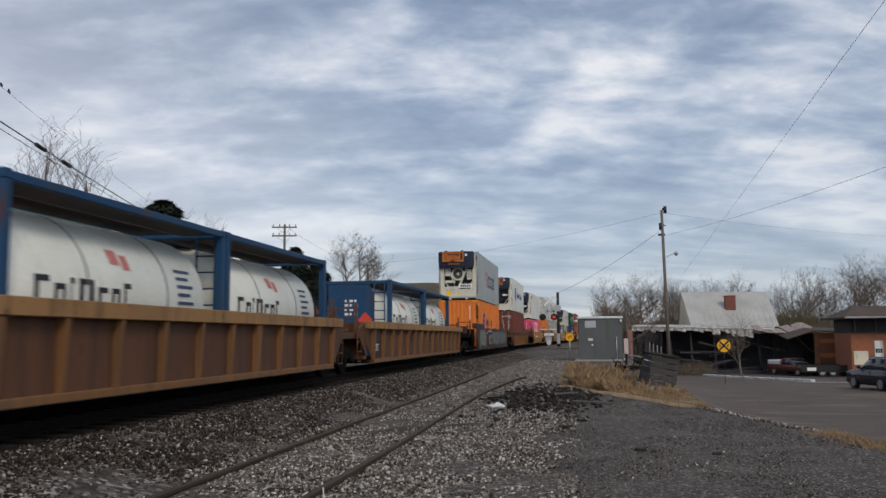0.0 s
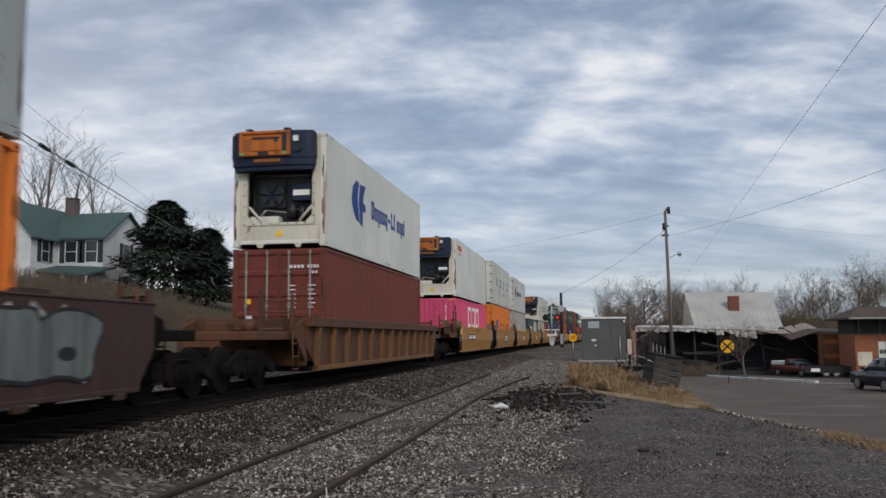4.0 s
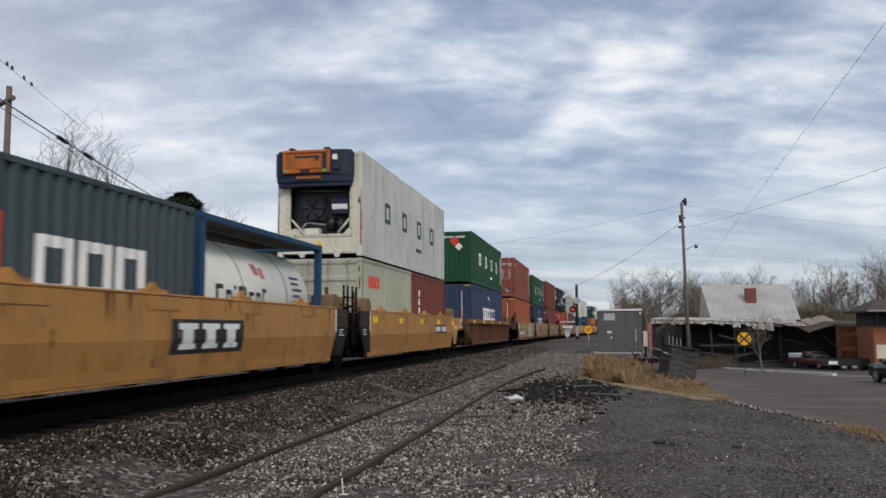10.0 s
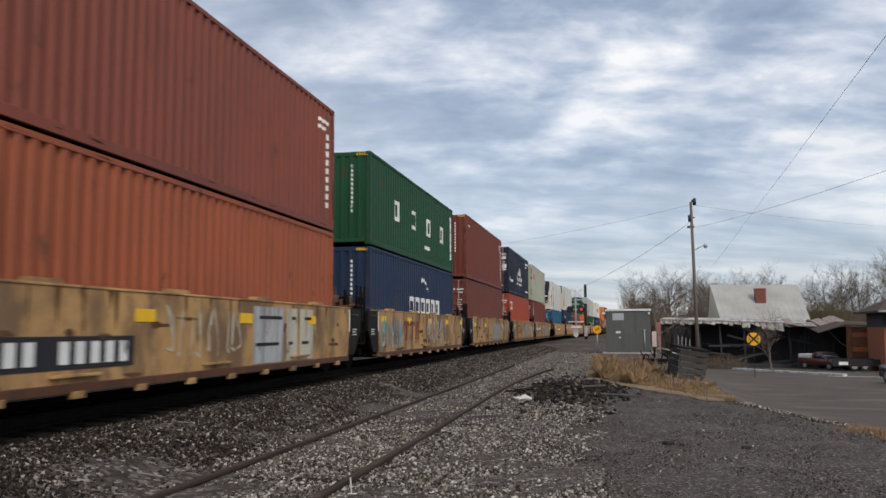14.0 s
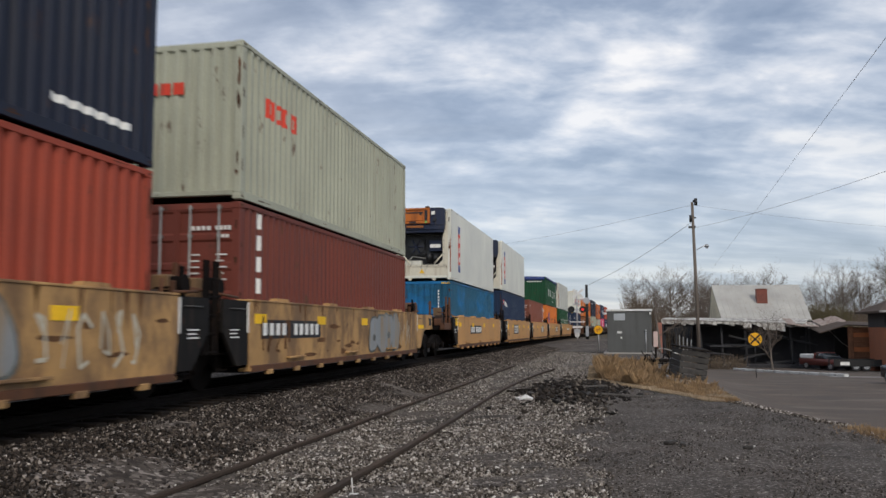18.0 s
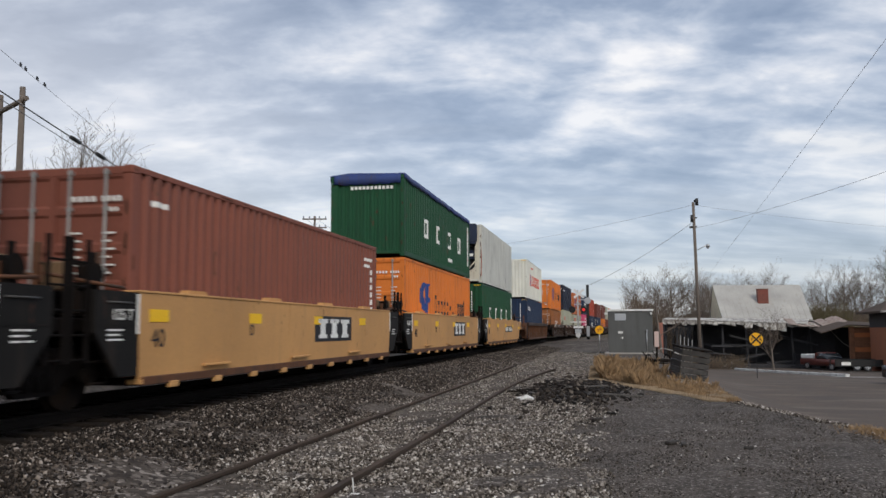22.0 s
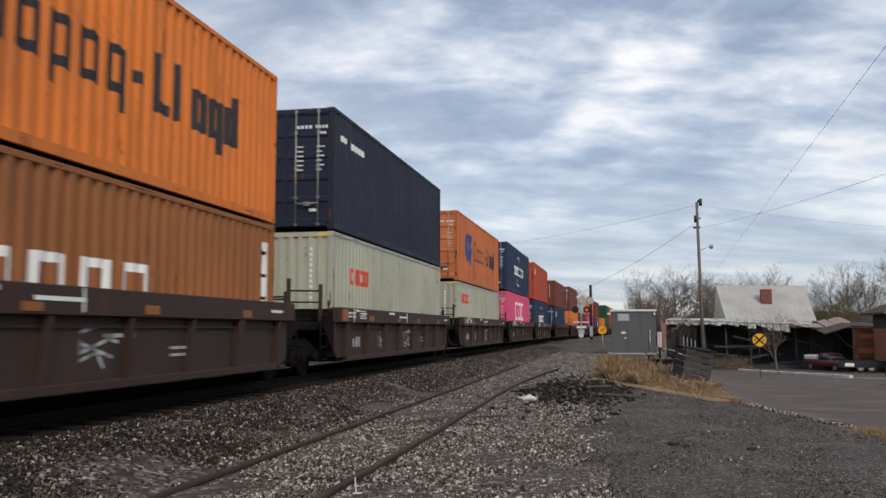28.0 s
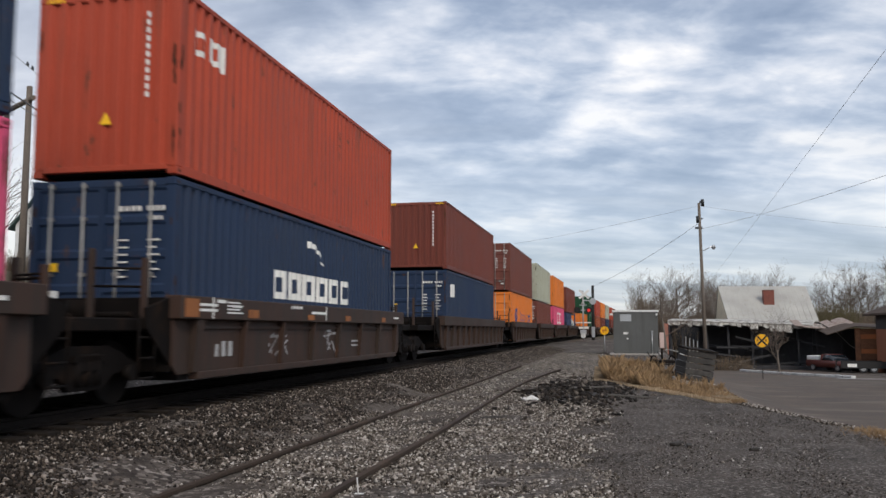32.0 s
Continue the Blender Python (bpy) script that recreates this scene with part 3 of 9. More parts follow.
    part("air_grille", shared(("air_grille", H), lambda: Shape().box(a0 + .12, a0 + .28, -0.385, -0.376, b0 + .14, b1 - .2)), TAN_BROWN, door)
    part("door_latch", shared(("door_latch", H, 1), lambda: Shape().box(-.42, -.14, -.435, -.40, b0 + .02, b0 + .10)), MACHINE, door)
    part("lock", shared(("lock", H), lambda: Shape().box(a1 - .42, a1 - .33, -.41, -.40, b1 - .3, b1 - .22)), MACHINE, door)
    green = bpy.data.materials["green_sticker"] if "green_sticker" in bpy.data.materials else paint("green_sticker", (0.1, 0.42, 0.12))
    for k, x in enumerate((a1 - .2, a0 + .02)):
        part("sticker", shared(("sticker", H, k), lambda: Shape().box(x, x + .1, -.428, -.421, b0 + .03, b0 + .09)), green, door)
    for k, x in enumerate((-.78, .22)):
        part("lifting_lug", shared(("lifting_lug", H, k), lambda: Shape().box(x, x + .16, -.34, -.16, gz1, gz1 + .06, .015)), MACHINE, gs)
    part("lower_band", shared(("lower_band", H, 1), lambda: Shape().box(-0.55, 0.15, -0.375, -0.35, gz0 + 0.18, gz0 + 0.27, 0.008)), TAN_BROWN, gs)
    part("fuel_cap", shared(("fuel_cap", H), lambda: Shape().tube((.62, -.40, gz0 + .5), (.62, -.33, gz0 + .5), .07, 12)), MACHINE, gs)
    part("data_plate", shared(("data_plate", H), lambda: Shape().box(.48, .62, -.372, -.36, gz1 - .3, gz1 - .16)), MARK_WHITE, gs)
    part("hose", shared(("hose", H), lambda: Shape().tube((.86, -.2, gz0 + .6), (.93, -.12, gz0), .022, 6).tube((.93, -.12, gz0), (.80, .05, gz0 - .2), .022, 6)), MACHINE, box)
    for sx in (-1, 1):
        part("rust_streak", shared(("rust_streak", H, sx), lambda: Shape().extrude([(sx * 1.16, .3), (sx * 1.20, .3), (sx * 1.21, 1.1), (sx * 1.19, 1.9), (sx * 1.17, 1.5), (sx * 1.165, .9)], 1, -.004, .01)), RUSTY, box, "rust streak on the corner post")


def v_frame(box, H):
    """White V-shaped motor mount with a round fan grille and a pale name panel."""
    for sx in (-1, 1):
        part("v_arm", shared(("v_arm", sx), lambda: Shape().extrude([(sx * .62 - .04, 1.94), (sx * .52 - .04, 1.94), (-.12 + sx * .04, .66), (-.04 + sx * .10, .66)], 1, .03, .09)), CREAM, box)
    ring, n = Shape(), 24
    p = [(math.cos(6.2832 * i / n), math.sin(6.2832 * i / n)) for i in range(n)]
    vs = [(-.03 + q * c, y, 1.56 + q * d) for y, q in ((.03, .40), (.03, .30), (.10, .30), (.10, .40)) for c, d in p]
    ring.add(vs, [(k * n + i, k * n + (i + 1) % n, ((k + 1) % 4) * n + (i + 1) % n, ((k + 1) % 4) * n + i) for k in range(4) for i in range(n)])
    part("fan_ring", ring, CREAM, box)
    fan = part("fan", Shape().tube((-.03, .12, 1.56), (-.03, .10, 1.56), .30, 24), MACHINE, box, "round dark fan grille")
    for k in range(5):
        z = 1.36 + k * .1
        w = math.sqrt(max(.01, .29 ** 2 - (z - 1.56) ** 2))
        part("grille_bar", Shape().tube((-.03 - w, .09, z), (-.03 + w, .09, z), .008, 5), ROD, fan)
    part("fan_badge", Shape().box(-.10, .04, .07, .085, 1.50, 1.64), CREAM, fan)
    part("louvre_panel", Shape().box(-.82, -.48, .06, .12, 1.44, 1.9, .01), WHITE_OLD, box)
    part("switch_box", Shape().box(.52, .82, .05, .3, 1.2, 1.85, .02), WHITE_OLD, box)
    part("switch_window", Shape().box(.57, .77, .04, .05, 1.3, 1.75), GREY_GREEN, box)
    part("shelf_rail", Shape().box(-.84, -.2, .05, .14, 1.02, 1.17, .01), CREAM, box)
    part("name_panel", Shape().box(.06, .84, .02, .05, .70, .94, .01), MARK_WHITE, box, "white panel with dark bars")
    for k in range(5):
        part("lettering_bar", Shape().box(.14 + k * .13, .23 + k * .13, .012, .02, .76, .89), MARK_BLACK, box)
    part("bolt_rail", Shape().box(-.86, .86, .0, .02, .585, .63), CREAM, box)


def tank(label, s, z=0.38, H=2.591, L=6.06, group="tank containers on the train", frame_mat=None, front_dark=True, mark=None):
    """A tank container: a steel frame round a white cylinder."""
    fm = frame_mat or TEAL
    box = thing("tank_container", label, "tank container", group)
    for sx in (-1, 1):
        for y in (0.0, L - 0.15):
            part("corner_post", Shape().box(min(sx * W2, sx * (W2 - .15)), max(sx * W2, sx * (W2 - .15)), y, y + 0.15, 0.118, H - 0.118, 0.01), fm, box)
            for zz in (0.0, H - 0.118):
                part("corner_casting", Shape().box(min(sx * (W2 + .002), sx * (W2 - .16)), max(sx * (W2 + .002), sx * (W2 - .16)), y - .004, y + 0.154, zz, zz + 0.118, 0.01), fm, box)
        part("top_rail", Shape().box(min(sx * W2, sx * (W2 - .1)), max(sx * W2, sx * (W2 - .1)), 0.154, L - 0.154, H - 0.13, H - 0.02, 0.01), fm, box)
        part("bottom_rail", Shape().box(min(sx * W2, sx * (W2 - .1)), max(sx * W2, sx * (W2 - .1)), 0.154, L - 0.154, 0.02, 0.15, 0.01), fm, box)
    for y in (0.03, L - 0.13):
        for za, zb in ((H - 0.13, H - 0.02), (0.02, 0.15)):
            part("end_beam", Shape().box(-W2 + .15, W2 - .15, y, y + 0.1, za, zb, .01), fm, box)
    r, zc, n = 1.12, 1.26, 40
    prof = [(0.22, 0.0), (0.24, 0.4), (0.32, 0.78), (0.46, 1.0), (0.66, r), (L - 0.66, r), (L - 0.46, 1.0), (L - 0.32, 0.78), (L - 0.24, 0.4), (L - 0.22, 0.0)]
    sh = Shape()
    vs = [(q * math.cos(2 * math.pi * i / n), y, zc + q * math.sin(2 * math.pi * i / n)) for y, q in prof for i in range(n)]
    sh.add(vs, [(k * n + i, k * n + (i + 1) % n, (k + 1) * n + (i + 1) % n, (k + 1) * n + i) for k in range(len(prof) - 1) for i in range(n)], True)
    barrel = part("tank_shell", sh, WHITE, box, "white insulated tank shell")
    for y in (1.9, 4.1):
        band = Shape()
        vs = [((r + e) * math.cos(2 * math.pi * i / n), y + b, zc + (r + e) * math.sin(2 * math.pi * i / n)) for b, e in ((-.022, .002), (-.015, .010), (.015, .010), (.022, .002)) for i in range(n)]
        band.add(vs, [(k * n + i, k * n + (i + 1) % n, (k + 1) * n + (i + 1) % n, (k + 1) * n + i) for k in range(3) for i in range(n)], True)
        part("cladding_band", band, BAND, barrel)
    part("walkway", Shape().box(-0.35, 0.35, 0.3, L - 0.3, H - 0.08, H - 0.04).box(0.45, 1.1, 0.2, L - 0.2, H - 0.1, H - 0.07), DARK_CAR, box)
    lad = Shape()
    for x in (0.62, 0.98):
        lad.tube((x, 0.0, 0.15), (x, 0.0, H - 0.13), 0.02, 6)
    for i in range(7):
        lad.tube((0.62, 0.0, 0.35 + i * 0.3), (0.98, 0.0, 0.35 + i * 0.3), 0.016, 6)
    part("ladder", lad, fm, box)
    if front_dark:
        part("end_shield", Shape().extrude([(-1.0, 0.15), (0.60, 0.15), (0.60, H - 0.45), (0.42, H - 0.14), (-1.0, H - 0.14)], 1, 0.06, 0.10), TEAL, box, "blue end plate")
        part("hazard_placard", Shape().extrude([(0.30, 0.98), (0.56, 1.24), (0.30, 1.50), (0.04, 1.24)], 1, 0.04, 0.058), MARK_RED, box, "red diamond-shaped hazard placard")
        bars = Shape()
        for i in range(4):
            for j in range(3):
                bars.box(-0.42 + j * .17, -0.30 + j * .17 - .05 * ((i + j) % 2), 0.045, 0.058, 1.40 + i * 0.15, 1.48 + i * 0.15)
        part("data_bar", bars, MARK_WHITE, box)["kind"] = "stuff"
    m = Shape()

    def patch(y0, y1, a0, a1):
        k = 6
        vs = [((r + .006) * math.cos(a0 + (a1 - a0) * i / k), y, zc + (r + .006) * math.sin(a0 + (a1 - a0) * i / k)) for y in (y0, y1) for i in range(k + 1)]
        m.add(vs, [(i, i + 1, k + 2 + i, k + 1 + i) for i in range(k)])
    patch(2.55, 2.80, 0.40, 0.62), patch(2.86, 3.05, 0.34, 0.56)
    part("emblem", m, FADED_RED, box, "red emblem on the tank")
    m = Shape()
    y = 0.75
    for i, w in enumerate((0.30, 0.24, 0.1, 0.34, 0.24, 0.22, 0.2)):
        top = 0.16 if i in (0, 2, 3, 6) else 0.08
        patch(y, y + w * .3, -0.1, top)
        patch(y + w * .3, y + w, top - .07, top)
        if i % 2:
            patch(y + w * .72, y + w, -0.1, top - .07)
        y += w + 0.1
    part("lettering_bar", m, MARK_BLACK, box)["kind"] = "stuff"
    m = Shape()
    for i in range(5):
        patch(4.45, 5.0 - 0.12 * (i % 2), 0.42 - i * 0.12, 0.47 - i * 0.12)
    part("data_bar", m, MARK_SLATE, box)["kind"] = "stuff"
    ride(box, s, s + L, z)
    return box


# ---- well cars ----
def wheelset_parts(truck, yc):
    for dy in (-0.89, 0.89):
        for sx in (-1, 1):
            def mk():
                w = Shape().tube((sx * 0.70, 0, 0), (sx * 0.735, 0, 0), 0.455, 28)
                w.tube((sx * 0.735, 0, 0), (sx * 0.835, 0, 0), 0.425, 28)
                w.tube((sx * 0.835, 0, 0), (sx * 0.855, 0, 0), 0.13, 14)
                return w
            wh = part("wheel", shared(("wheel", sx), mk), WHEEL_STEEL, truck)
            wh.location = (0, yc + dy, 0.425)
            WHEELS.append(wh)
            hub = part("bearing_cap", shared(("bearing_cap", sx), lambda: Shape().tube((sx * 1.04, 0, 0), (sx * 1.16, 0, 0), 0.11, 12)), WHEEL_STEEL, truck)
            hub.location = (0, yc + dy, 0.425)
        ax = part("axle", shared(("axle",), lambda: Shape().tube((-0.7, 0, 0), (0.7, 0, 0), 0.085, 10)), WHEEL_STEEL, truck)
        ax.location = (0, yc + dy, 0.425)


def truck_frame(sx):
    s = Shape()
    out = [(-1.18, 0.36), (-1.18, 0.52), (-0.95, 0.62), (-0.45, 0.80), (0.45, 0.80), (0.95, 0.62), (1.18, 0.52), (1.18, 0.36), (0.95, 0.36), (0.9, 0.46), (0.55, 0.42), (0.35, 0.24), (-0.35, 0.24), (-0.55, 0.42), (-0.9, 0.46), (-0.95, 0.36)]
    s.extrude(out, 0, min(sx * 0.94, sx * 1.06), max(sx * 0.94, sx * 1.06))
    for y in (-0.2, 0.0, 0.2):
        s.tube((sx * 1.02, y, 0.3), (sx * 1.02, y, 0.6), 0.085, 10)
    s.box(min(sx * 0.92, sx * 1.1), max(sx * 0.92, sx * 1.1), -0.34, 0.34, 0.6, 0.68)
    return s


def truck(parent, y):
    t = part("truck", shared(("truck",), lambda: Shape().box(-1.1, 1.1, -0.22, 0.22, 0.46, 0.7, 0.03).box(-0.25, 0.25, -0.25, 0.25, 0.7, 0.86)), BLACK_STEEL, parent)
    t.location = (0, y, 0)
    for sx in (-1, 1):
        part("side_frame", shared(("side_frame", sx), lambda: truck_frame(sx)), BLACK_STEEL, t)
    wheelset_parts(t, 0)
    return t


def smooth_side(a, b, sx, folded=True, cut=0.55):
    """A plain side sill, folded outward at half height, with its lower corners cut away."""
    s = Shape()
    top, fold, low = (1.53, 1.52), (1.53, 0.88), ((1.41, 0.34) if folded else (1.525, 0.34))
    for o, flip in ((0.0, 1), (0.06, -1)):
        rows = [[(sx * (top[0] - o), y, 1.52) for y in (a, b)], [(sx * (fold[0] - o), y, 0.88) for y in (a, b)], [(sx * (low[0] - o), y, 0.34) for y in (a + cut, b - cut)]]
        s.add([q for r in rows for q in r], [(0, 1, 3, 2), (2, 3, 5, 4)])
    s.f.extend([(0, 1, 7, 6), (4, 5, 11, 10), (0, 2, 8, 6), (2, 4, 10, 8), (1, 3, 9, 7), (3, 5, 11, 9)])
    s.s += [False] * 6
    s.box(min(sx * 1.28, sx * 1.545), max(sx * 1.28, sx * 1.545), a, b, 1.50, 1.535, 0.008)
    e = 1.43 if folded else 1.55
    s.box(min(sx * 1.33, sx * e), max(sx * 1.33, sx * e), a + cut, b - cut, 0.30, 0.36, 0.008)
    return s


def ribbed_web(a, b, sx, square=False):
    s = Shape()
    lo = 0.36
    out = [(a, 1.28), (b, 1.28), (b, 0.8), (b - 0.6, lo), (a + 0.6, lo), (a, 0.8)]
    if square:
        out = [(a, 1.28), (b, 1.28), (b, 0.5), (b - 0.14, lo), (a + 0.14, lo), (a, 0.5)]
    return s.extrude(out, 0, min(sx * 1.34, sx * 1.38), max(sx * 1.34, sx * 1.38))


def well_car(label, mat, s0, a, b, s1, style="smooth", trucks=(True, True), top_mat=None, rib_mat=None, group="double-stack well cars", end_mat=None, guides=None, mark=None, rib_gap=1.25, folded=True, square=False, outer=(False, False)):
    """A well unit between the truck centres s0 and s1, with its well from a to b along the train."""
    car = thing("well_car", label, "railcar", group)
    L, y0, y1 = s1 - s0, a - s0, b - s0
    em = end_mat or BLACK_STEEL
    for sx in (-1, 1):
        if style == "smooth":
            side = part("side_sill", smooth_side(y0, y1, sx, folded, 0.06 if square else 0.4), mat, car)
            for k in range(4):
                yy = y0 + (k + 0.6) * (y1 - y0) / 4.2
                part("lift_guide", Shape().extrude([(yy - .32, 1.535), (yy + .32, 1.535), (yy + .26, 1.60), (yy - .26, 1.60)], 0, min(sx * 1.27, sx * 1.42), max(sx * 1.27, sx * 1.42)), guides or mat, side)
                if sx > 0 and folded and square:
                    part("doubler_plate", Shape().extrude([(yy - .55, 1.49), (yy + .55, 1.49), (yy + .44, 1.30), (yy - .44, 1.30)], 0, 1.528, 1.542), mat, side)
                    part("guide_horn", Shape().extrude([(yy - .16, 1.60), (yy + .16, 1.60), (yy + .03, 1.70), (yy - .03, 1.70)], 0, 1.30, 1.36), guides or mat, side)
            if sx > 0:
                for k in range(1, 5):
                    yy = y0 + k * (y1 - y0) / 5 + .21
                    part("weld_seam", Shape().box(1.526, 1.5345, yy - .012, yy + .012, .90, 1.49), mat, side)
                if folded:
                    part("bottom_flange", Shape().extrude([(1.40, .345), (1.452, .49), (1.462, .49), (1.44, .345)], 1, y0 + .45, y1 - .45), mat, side)
        else:
            side = part("side_web", ribbed_web(y0, y1, sx, style == "deep"), mat, car)
            part("top_chord", Shape().box(min(sx * 1.27, sx * 1.53), max(sx * 1.27, sx * 1.53), y0 - 0.05, y1 + 0.05, 1.28 if style == "ribbed" else 1.16, 1.50, 0.012), top_mat or mat, side)
            if style == "deep":
                part("web_rail", Shape().box(min(sx * 1.385, sx * 1.42), max(sx * 1.385, sx * 1.42), y0 + 0.6, y1 - 0.6, 1.02, 1.06), rib_mat or mat, side)
            part("bottom_chord", Shape().box(min(sx * 1.30, sx * 1.47), max(sx * 1.30, sx * 1.47), y0 + 0.6, y1 - 0.6, 0.27, 0.38, 0.01), rib_mat or mat, side)
            n = max(3, round((y1 - y0 - 1.2) / rib_gap))
            for k in range(n + 1):
                yy = y0 + 0.6 + (y1 - y0 - 1.2) * k / n
                wide = 0.10 if k % 6 == 0 else 0.045
                part("rib", Shape().extrude([(min(sx * 1.38, sx * 1.38), 0.38), (sx * 1.45, 0.38), (sx * 1.51, 1.16 if style != "ribbed" else 1.28), (sx * 1.38, 1.16 if style != "ribbed" else 1.28)], 1, yy - wide, yy + wide), rib_mat or mat, side)
    n = 7
    for k in range(n):
        yy = y0 + 0.4 + (y1 - y0 - 0.8) * k / (n - 1)
        part("cross_bearer", shared(("cross_bearer",), lambda: Shape().box(-1.33, 1.33, -0.15, 0.15, 0.27, 0.375)), BLACK_STEEL, car).location = (0, yy, 0)
    for k, (p, q) in enumerate(((min(-0.2, y0 - .8), y0), (y1, max(L + 0.2, y1 + .8)))):
        d = 1 if k == 0 else -1
        ye = y0 if k == 0 else y1
        deck = Shape().box(-1.2, 1.2, p, q, 0.98, 1.16, 0.02)
        deck.box(-0.45, 0.45, p, q, 0.74, 0.98)
        pl = part("end_platform", deck, em, car)
        part("end_bulkhead", Shape().box(-1.34, 1.34, min(ye, ye + d * .1), max(ye, ye + d * .1), 0.4, 1.47, 0.01), em, car)
        for sx in (-1, 1):
            part("end_gusset", Shape().extrude([(ye, 0.5), (ye, 1.47), (ye - d * 0.62, 1.3), (ye - d * 0.62, 1.02)], 0, min(sx * 1.28, sx * 1.34), max(sx * 1.28, sx * 1.34)), em, pl)
        for x in (1.18, 0.55):
            yy = ye - d * (0.45 if x > 1 else 0.75)
            post = Shape().box(x - 0.035, x + 0.035, yy - 0.05, yy + 0.05, 1.16, (2.0 if x > 1 else 2.12) - 0.25 * k, 0.008)
            part("post", post, DARK_CAR if style == "deep" else RIB_BROWN if em is BLACK_STEEL else em, pl)
        rail = Shape().tube((1.18, ye - d * .45, 1.85 - .2 * k), (0.55, ye - d * .75, 1.85 - .2 * k), 0.018, 6).tube((1.18, ye - d * .45, 1.6), (0.55, ye - d * .75, 1.6), 0.018, 6)
        part("grab_rail", rail, em, pl)
        step = Shape()
        for zz in (0.35, 0.62, 0.9):
            step.tube((1.30, ye - d * .35, zz), (1.30, ye - d * .75, zz), 0.018, 6)
        step.tube((1.30, ye - d * .35, 0.35), (1.30, ye - d * .35, 1.2), 0.018, 6).tube((1.30, ye - d * .75, 0.35), (1.30, ye - d * .75, 1.2), 0.018, 6)
        part("step_ladder", step, em, pl)
        gear = Shape().tube((0.2, ye - d * .5, 1.16), (0.2, ye - d * .5, 1.42), 0.16, 10).box(-0.7, -0.2, ye - d * .6 - .2, ye - d * .6 + .2, 1.16, 1.38, 0.02).tube((-0.9, ye - d * .3, 1.22), (0.9, ye - d * .3, 1.22), 0.04, 6)
        part("brake_gear", gear, em, pl)
        if square:
            part("side_shield", Shape().extrude([(ye, 0.42), (ye, 1.50), (ye - d * 0.95, 1.50), (ye - d * 0.95, 0.98), (ye - d * 0.45, 0.42)], 0, 1.46, 1.525), BLACK_PAINTED, pl, "black painted end of the side")
            hood = [(ye + d * .18, 1.5), (ye + d * .16, 1.66), (ye + d * .06, 1.80), (ye - d * .10, 1.85), (ye - d * .26, 1.80), (ye - d * .36, 1.66), (ye - d * .38, 1.5)]
            part("shield_seam", Shape().box(1.5255, 1.533, min(ye - d * .04, ye - d * .93), max(ye - d * .04, ye - d * .93), 1.06, 1.075), BLACK_PAINTED, pl)
            plates(pl, MARK_WHITE, [(ye - d * .5 - .2, 1.0 - .06 * i, .34 - .08 * (i % 2), .022) for i in range(3)], 1.5255, "data_bar")
            part("grab_iron", Shape().tube((1.545, ye - d * .2, 1.36), (1.545, ye - d * .7, 1.36), .012, 6).tube((1.545, ye - d * .2, 1.36), (1.52, ye - d * .2, 1.36), .012, 6).tube((1.545, ye - d * .7, 1.36), (1.52, ye - d * .7, 1.36), .012, 6), ROD_DARK, pl)
            if folded:
                part("gear_cover", Shape().extrude(hood, 0, 1.22, 1.5), WEATHERED_COVER, pl, "weathered rounded housing on the end platform")
            else:
                part("brake_stand", Shape().box(1.2, 1.26, ye - d * .62 - .04, ye - d * .62 + .04, 1.16, 1.98, .01).tube((1.27, ye - d * .62, 1.7), (1.30, ye - d * .62, 1.7), .15, 14).box(1.1, 1.24, ye - d * .62 - .14, ye - d * .62 + .14, 1.5, 1.82, .02), BLACK_STEEL, pl, "black brake wheel on its stand")
            part("edge_strip", Shape().box(1.526, 1.538, ye - d * .03 - .025, ye - d * .03 + .025, .96, 1.48), MARK_WHITE, pl)
            if outer[k] and k == 0:
                part("deck_edge", Shape().box(1.26, 1.44, min(ye - d * .95, ye - d * 2.3), max(ye - d * .95, ye - d * 2.3), 1.0, 1.26, .02), RIB_BROWN, pl, "rusty brown edge of the end deck")
                part("deck_box", Shape().box(.95, 1.25, ye - d * 1.5 - .3, ye - d * 1.5 + .3, 1.16, 1.55, .03), DARK_CAR, pl)
                part("deck_box", Shape().box(1.0, 1.3, ye - d * 2.0 - .16, ye - d * 2.0 + .16, 1.16, 1.42, .03), RIB_BROWN, pl)
                for q in (1.1, 1.75):
                    part("deck_post", Shape().box(1.36, 1.43, ye - d * q - .04, ye - d * q + .04, 1.2, 2.25, .01), RIB_BROWN, pl, "upright rusty post")
                rails = Shape()
                for zz in (1.5, 1.85):
                    rails.tube((1.40, ye - d * 1.1, zz), (1.40, ye - d * 2.3, zz), .018, 6)
                part("hand_rail", rails.tube((1.40, ye - d * 2.3, 1.2), (1.40, ye - d * 2.3, 1.85), .018, 6), BLACK_STEEL, pl)
                part("reflector", Shape().box(1.528, 1.535, ye - d * .3 - .22, ye - d * .3 + .22, 1.16, 1.44), MARK_YELLOW, pl, "orange-yellow reflective plate")
            elif outer[k]:
                part("end_skirt", Shape().extrude([(ye - d * .95, 1.50), (ye - d * 2.35, 1.50), (ye - d * 2.35, 1.02), (ye - d * 1.3, 1.0), (ye - d * .95, .92)], 0, 1.46, 1.515), mat, pl, "painted side over the end truck")
                part("skirt_cover", Shape().extrude([(ye - d * .004, .42), (ye - d * .004, 1.485), (ye - d * .95, 1.485), (ye - d * .95, .93), (ye - d * .5, .42)], 0, 1.526, 1.535), mat, pl)
                fr = part("card_frame", Shape().box(1.515, 1.53, ye - d * 1.95 - .26, ye - d * 1.95 + .26, 1.08, 1.44, .004), MARK_WHITE if folded else mat, pl, "framed square card holder")
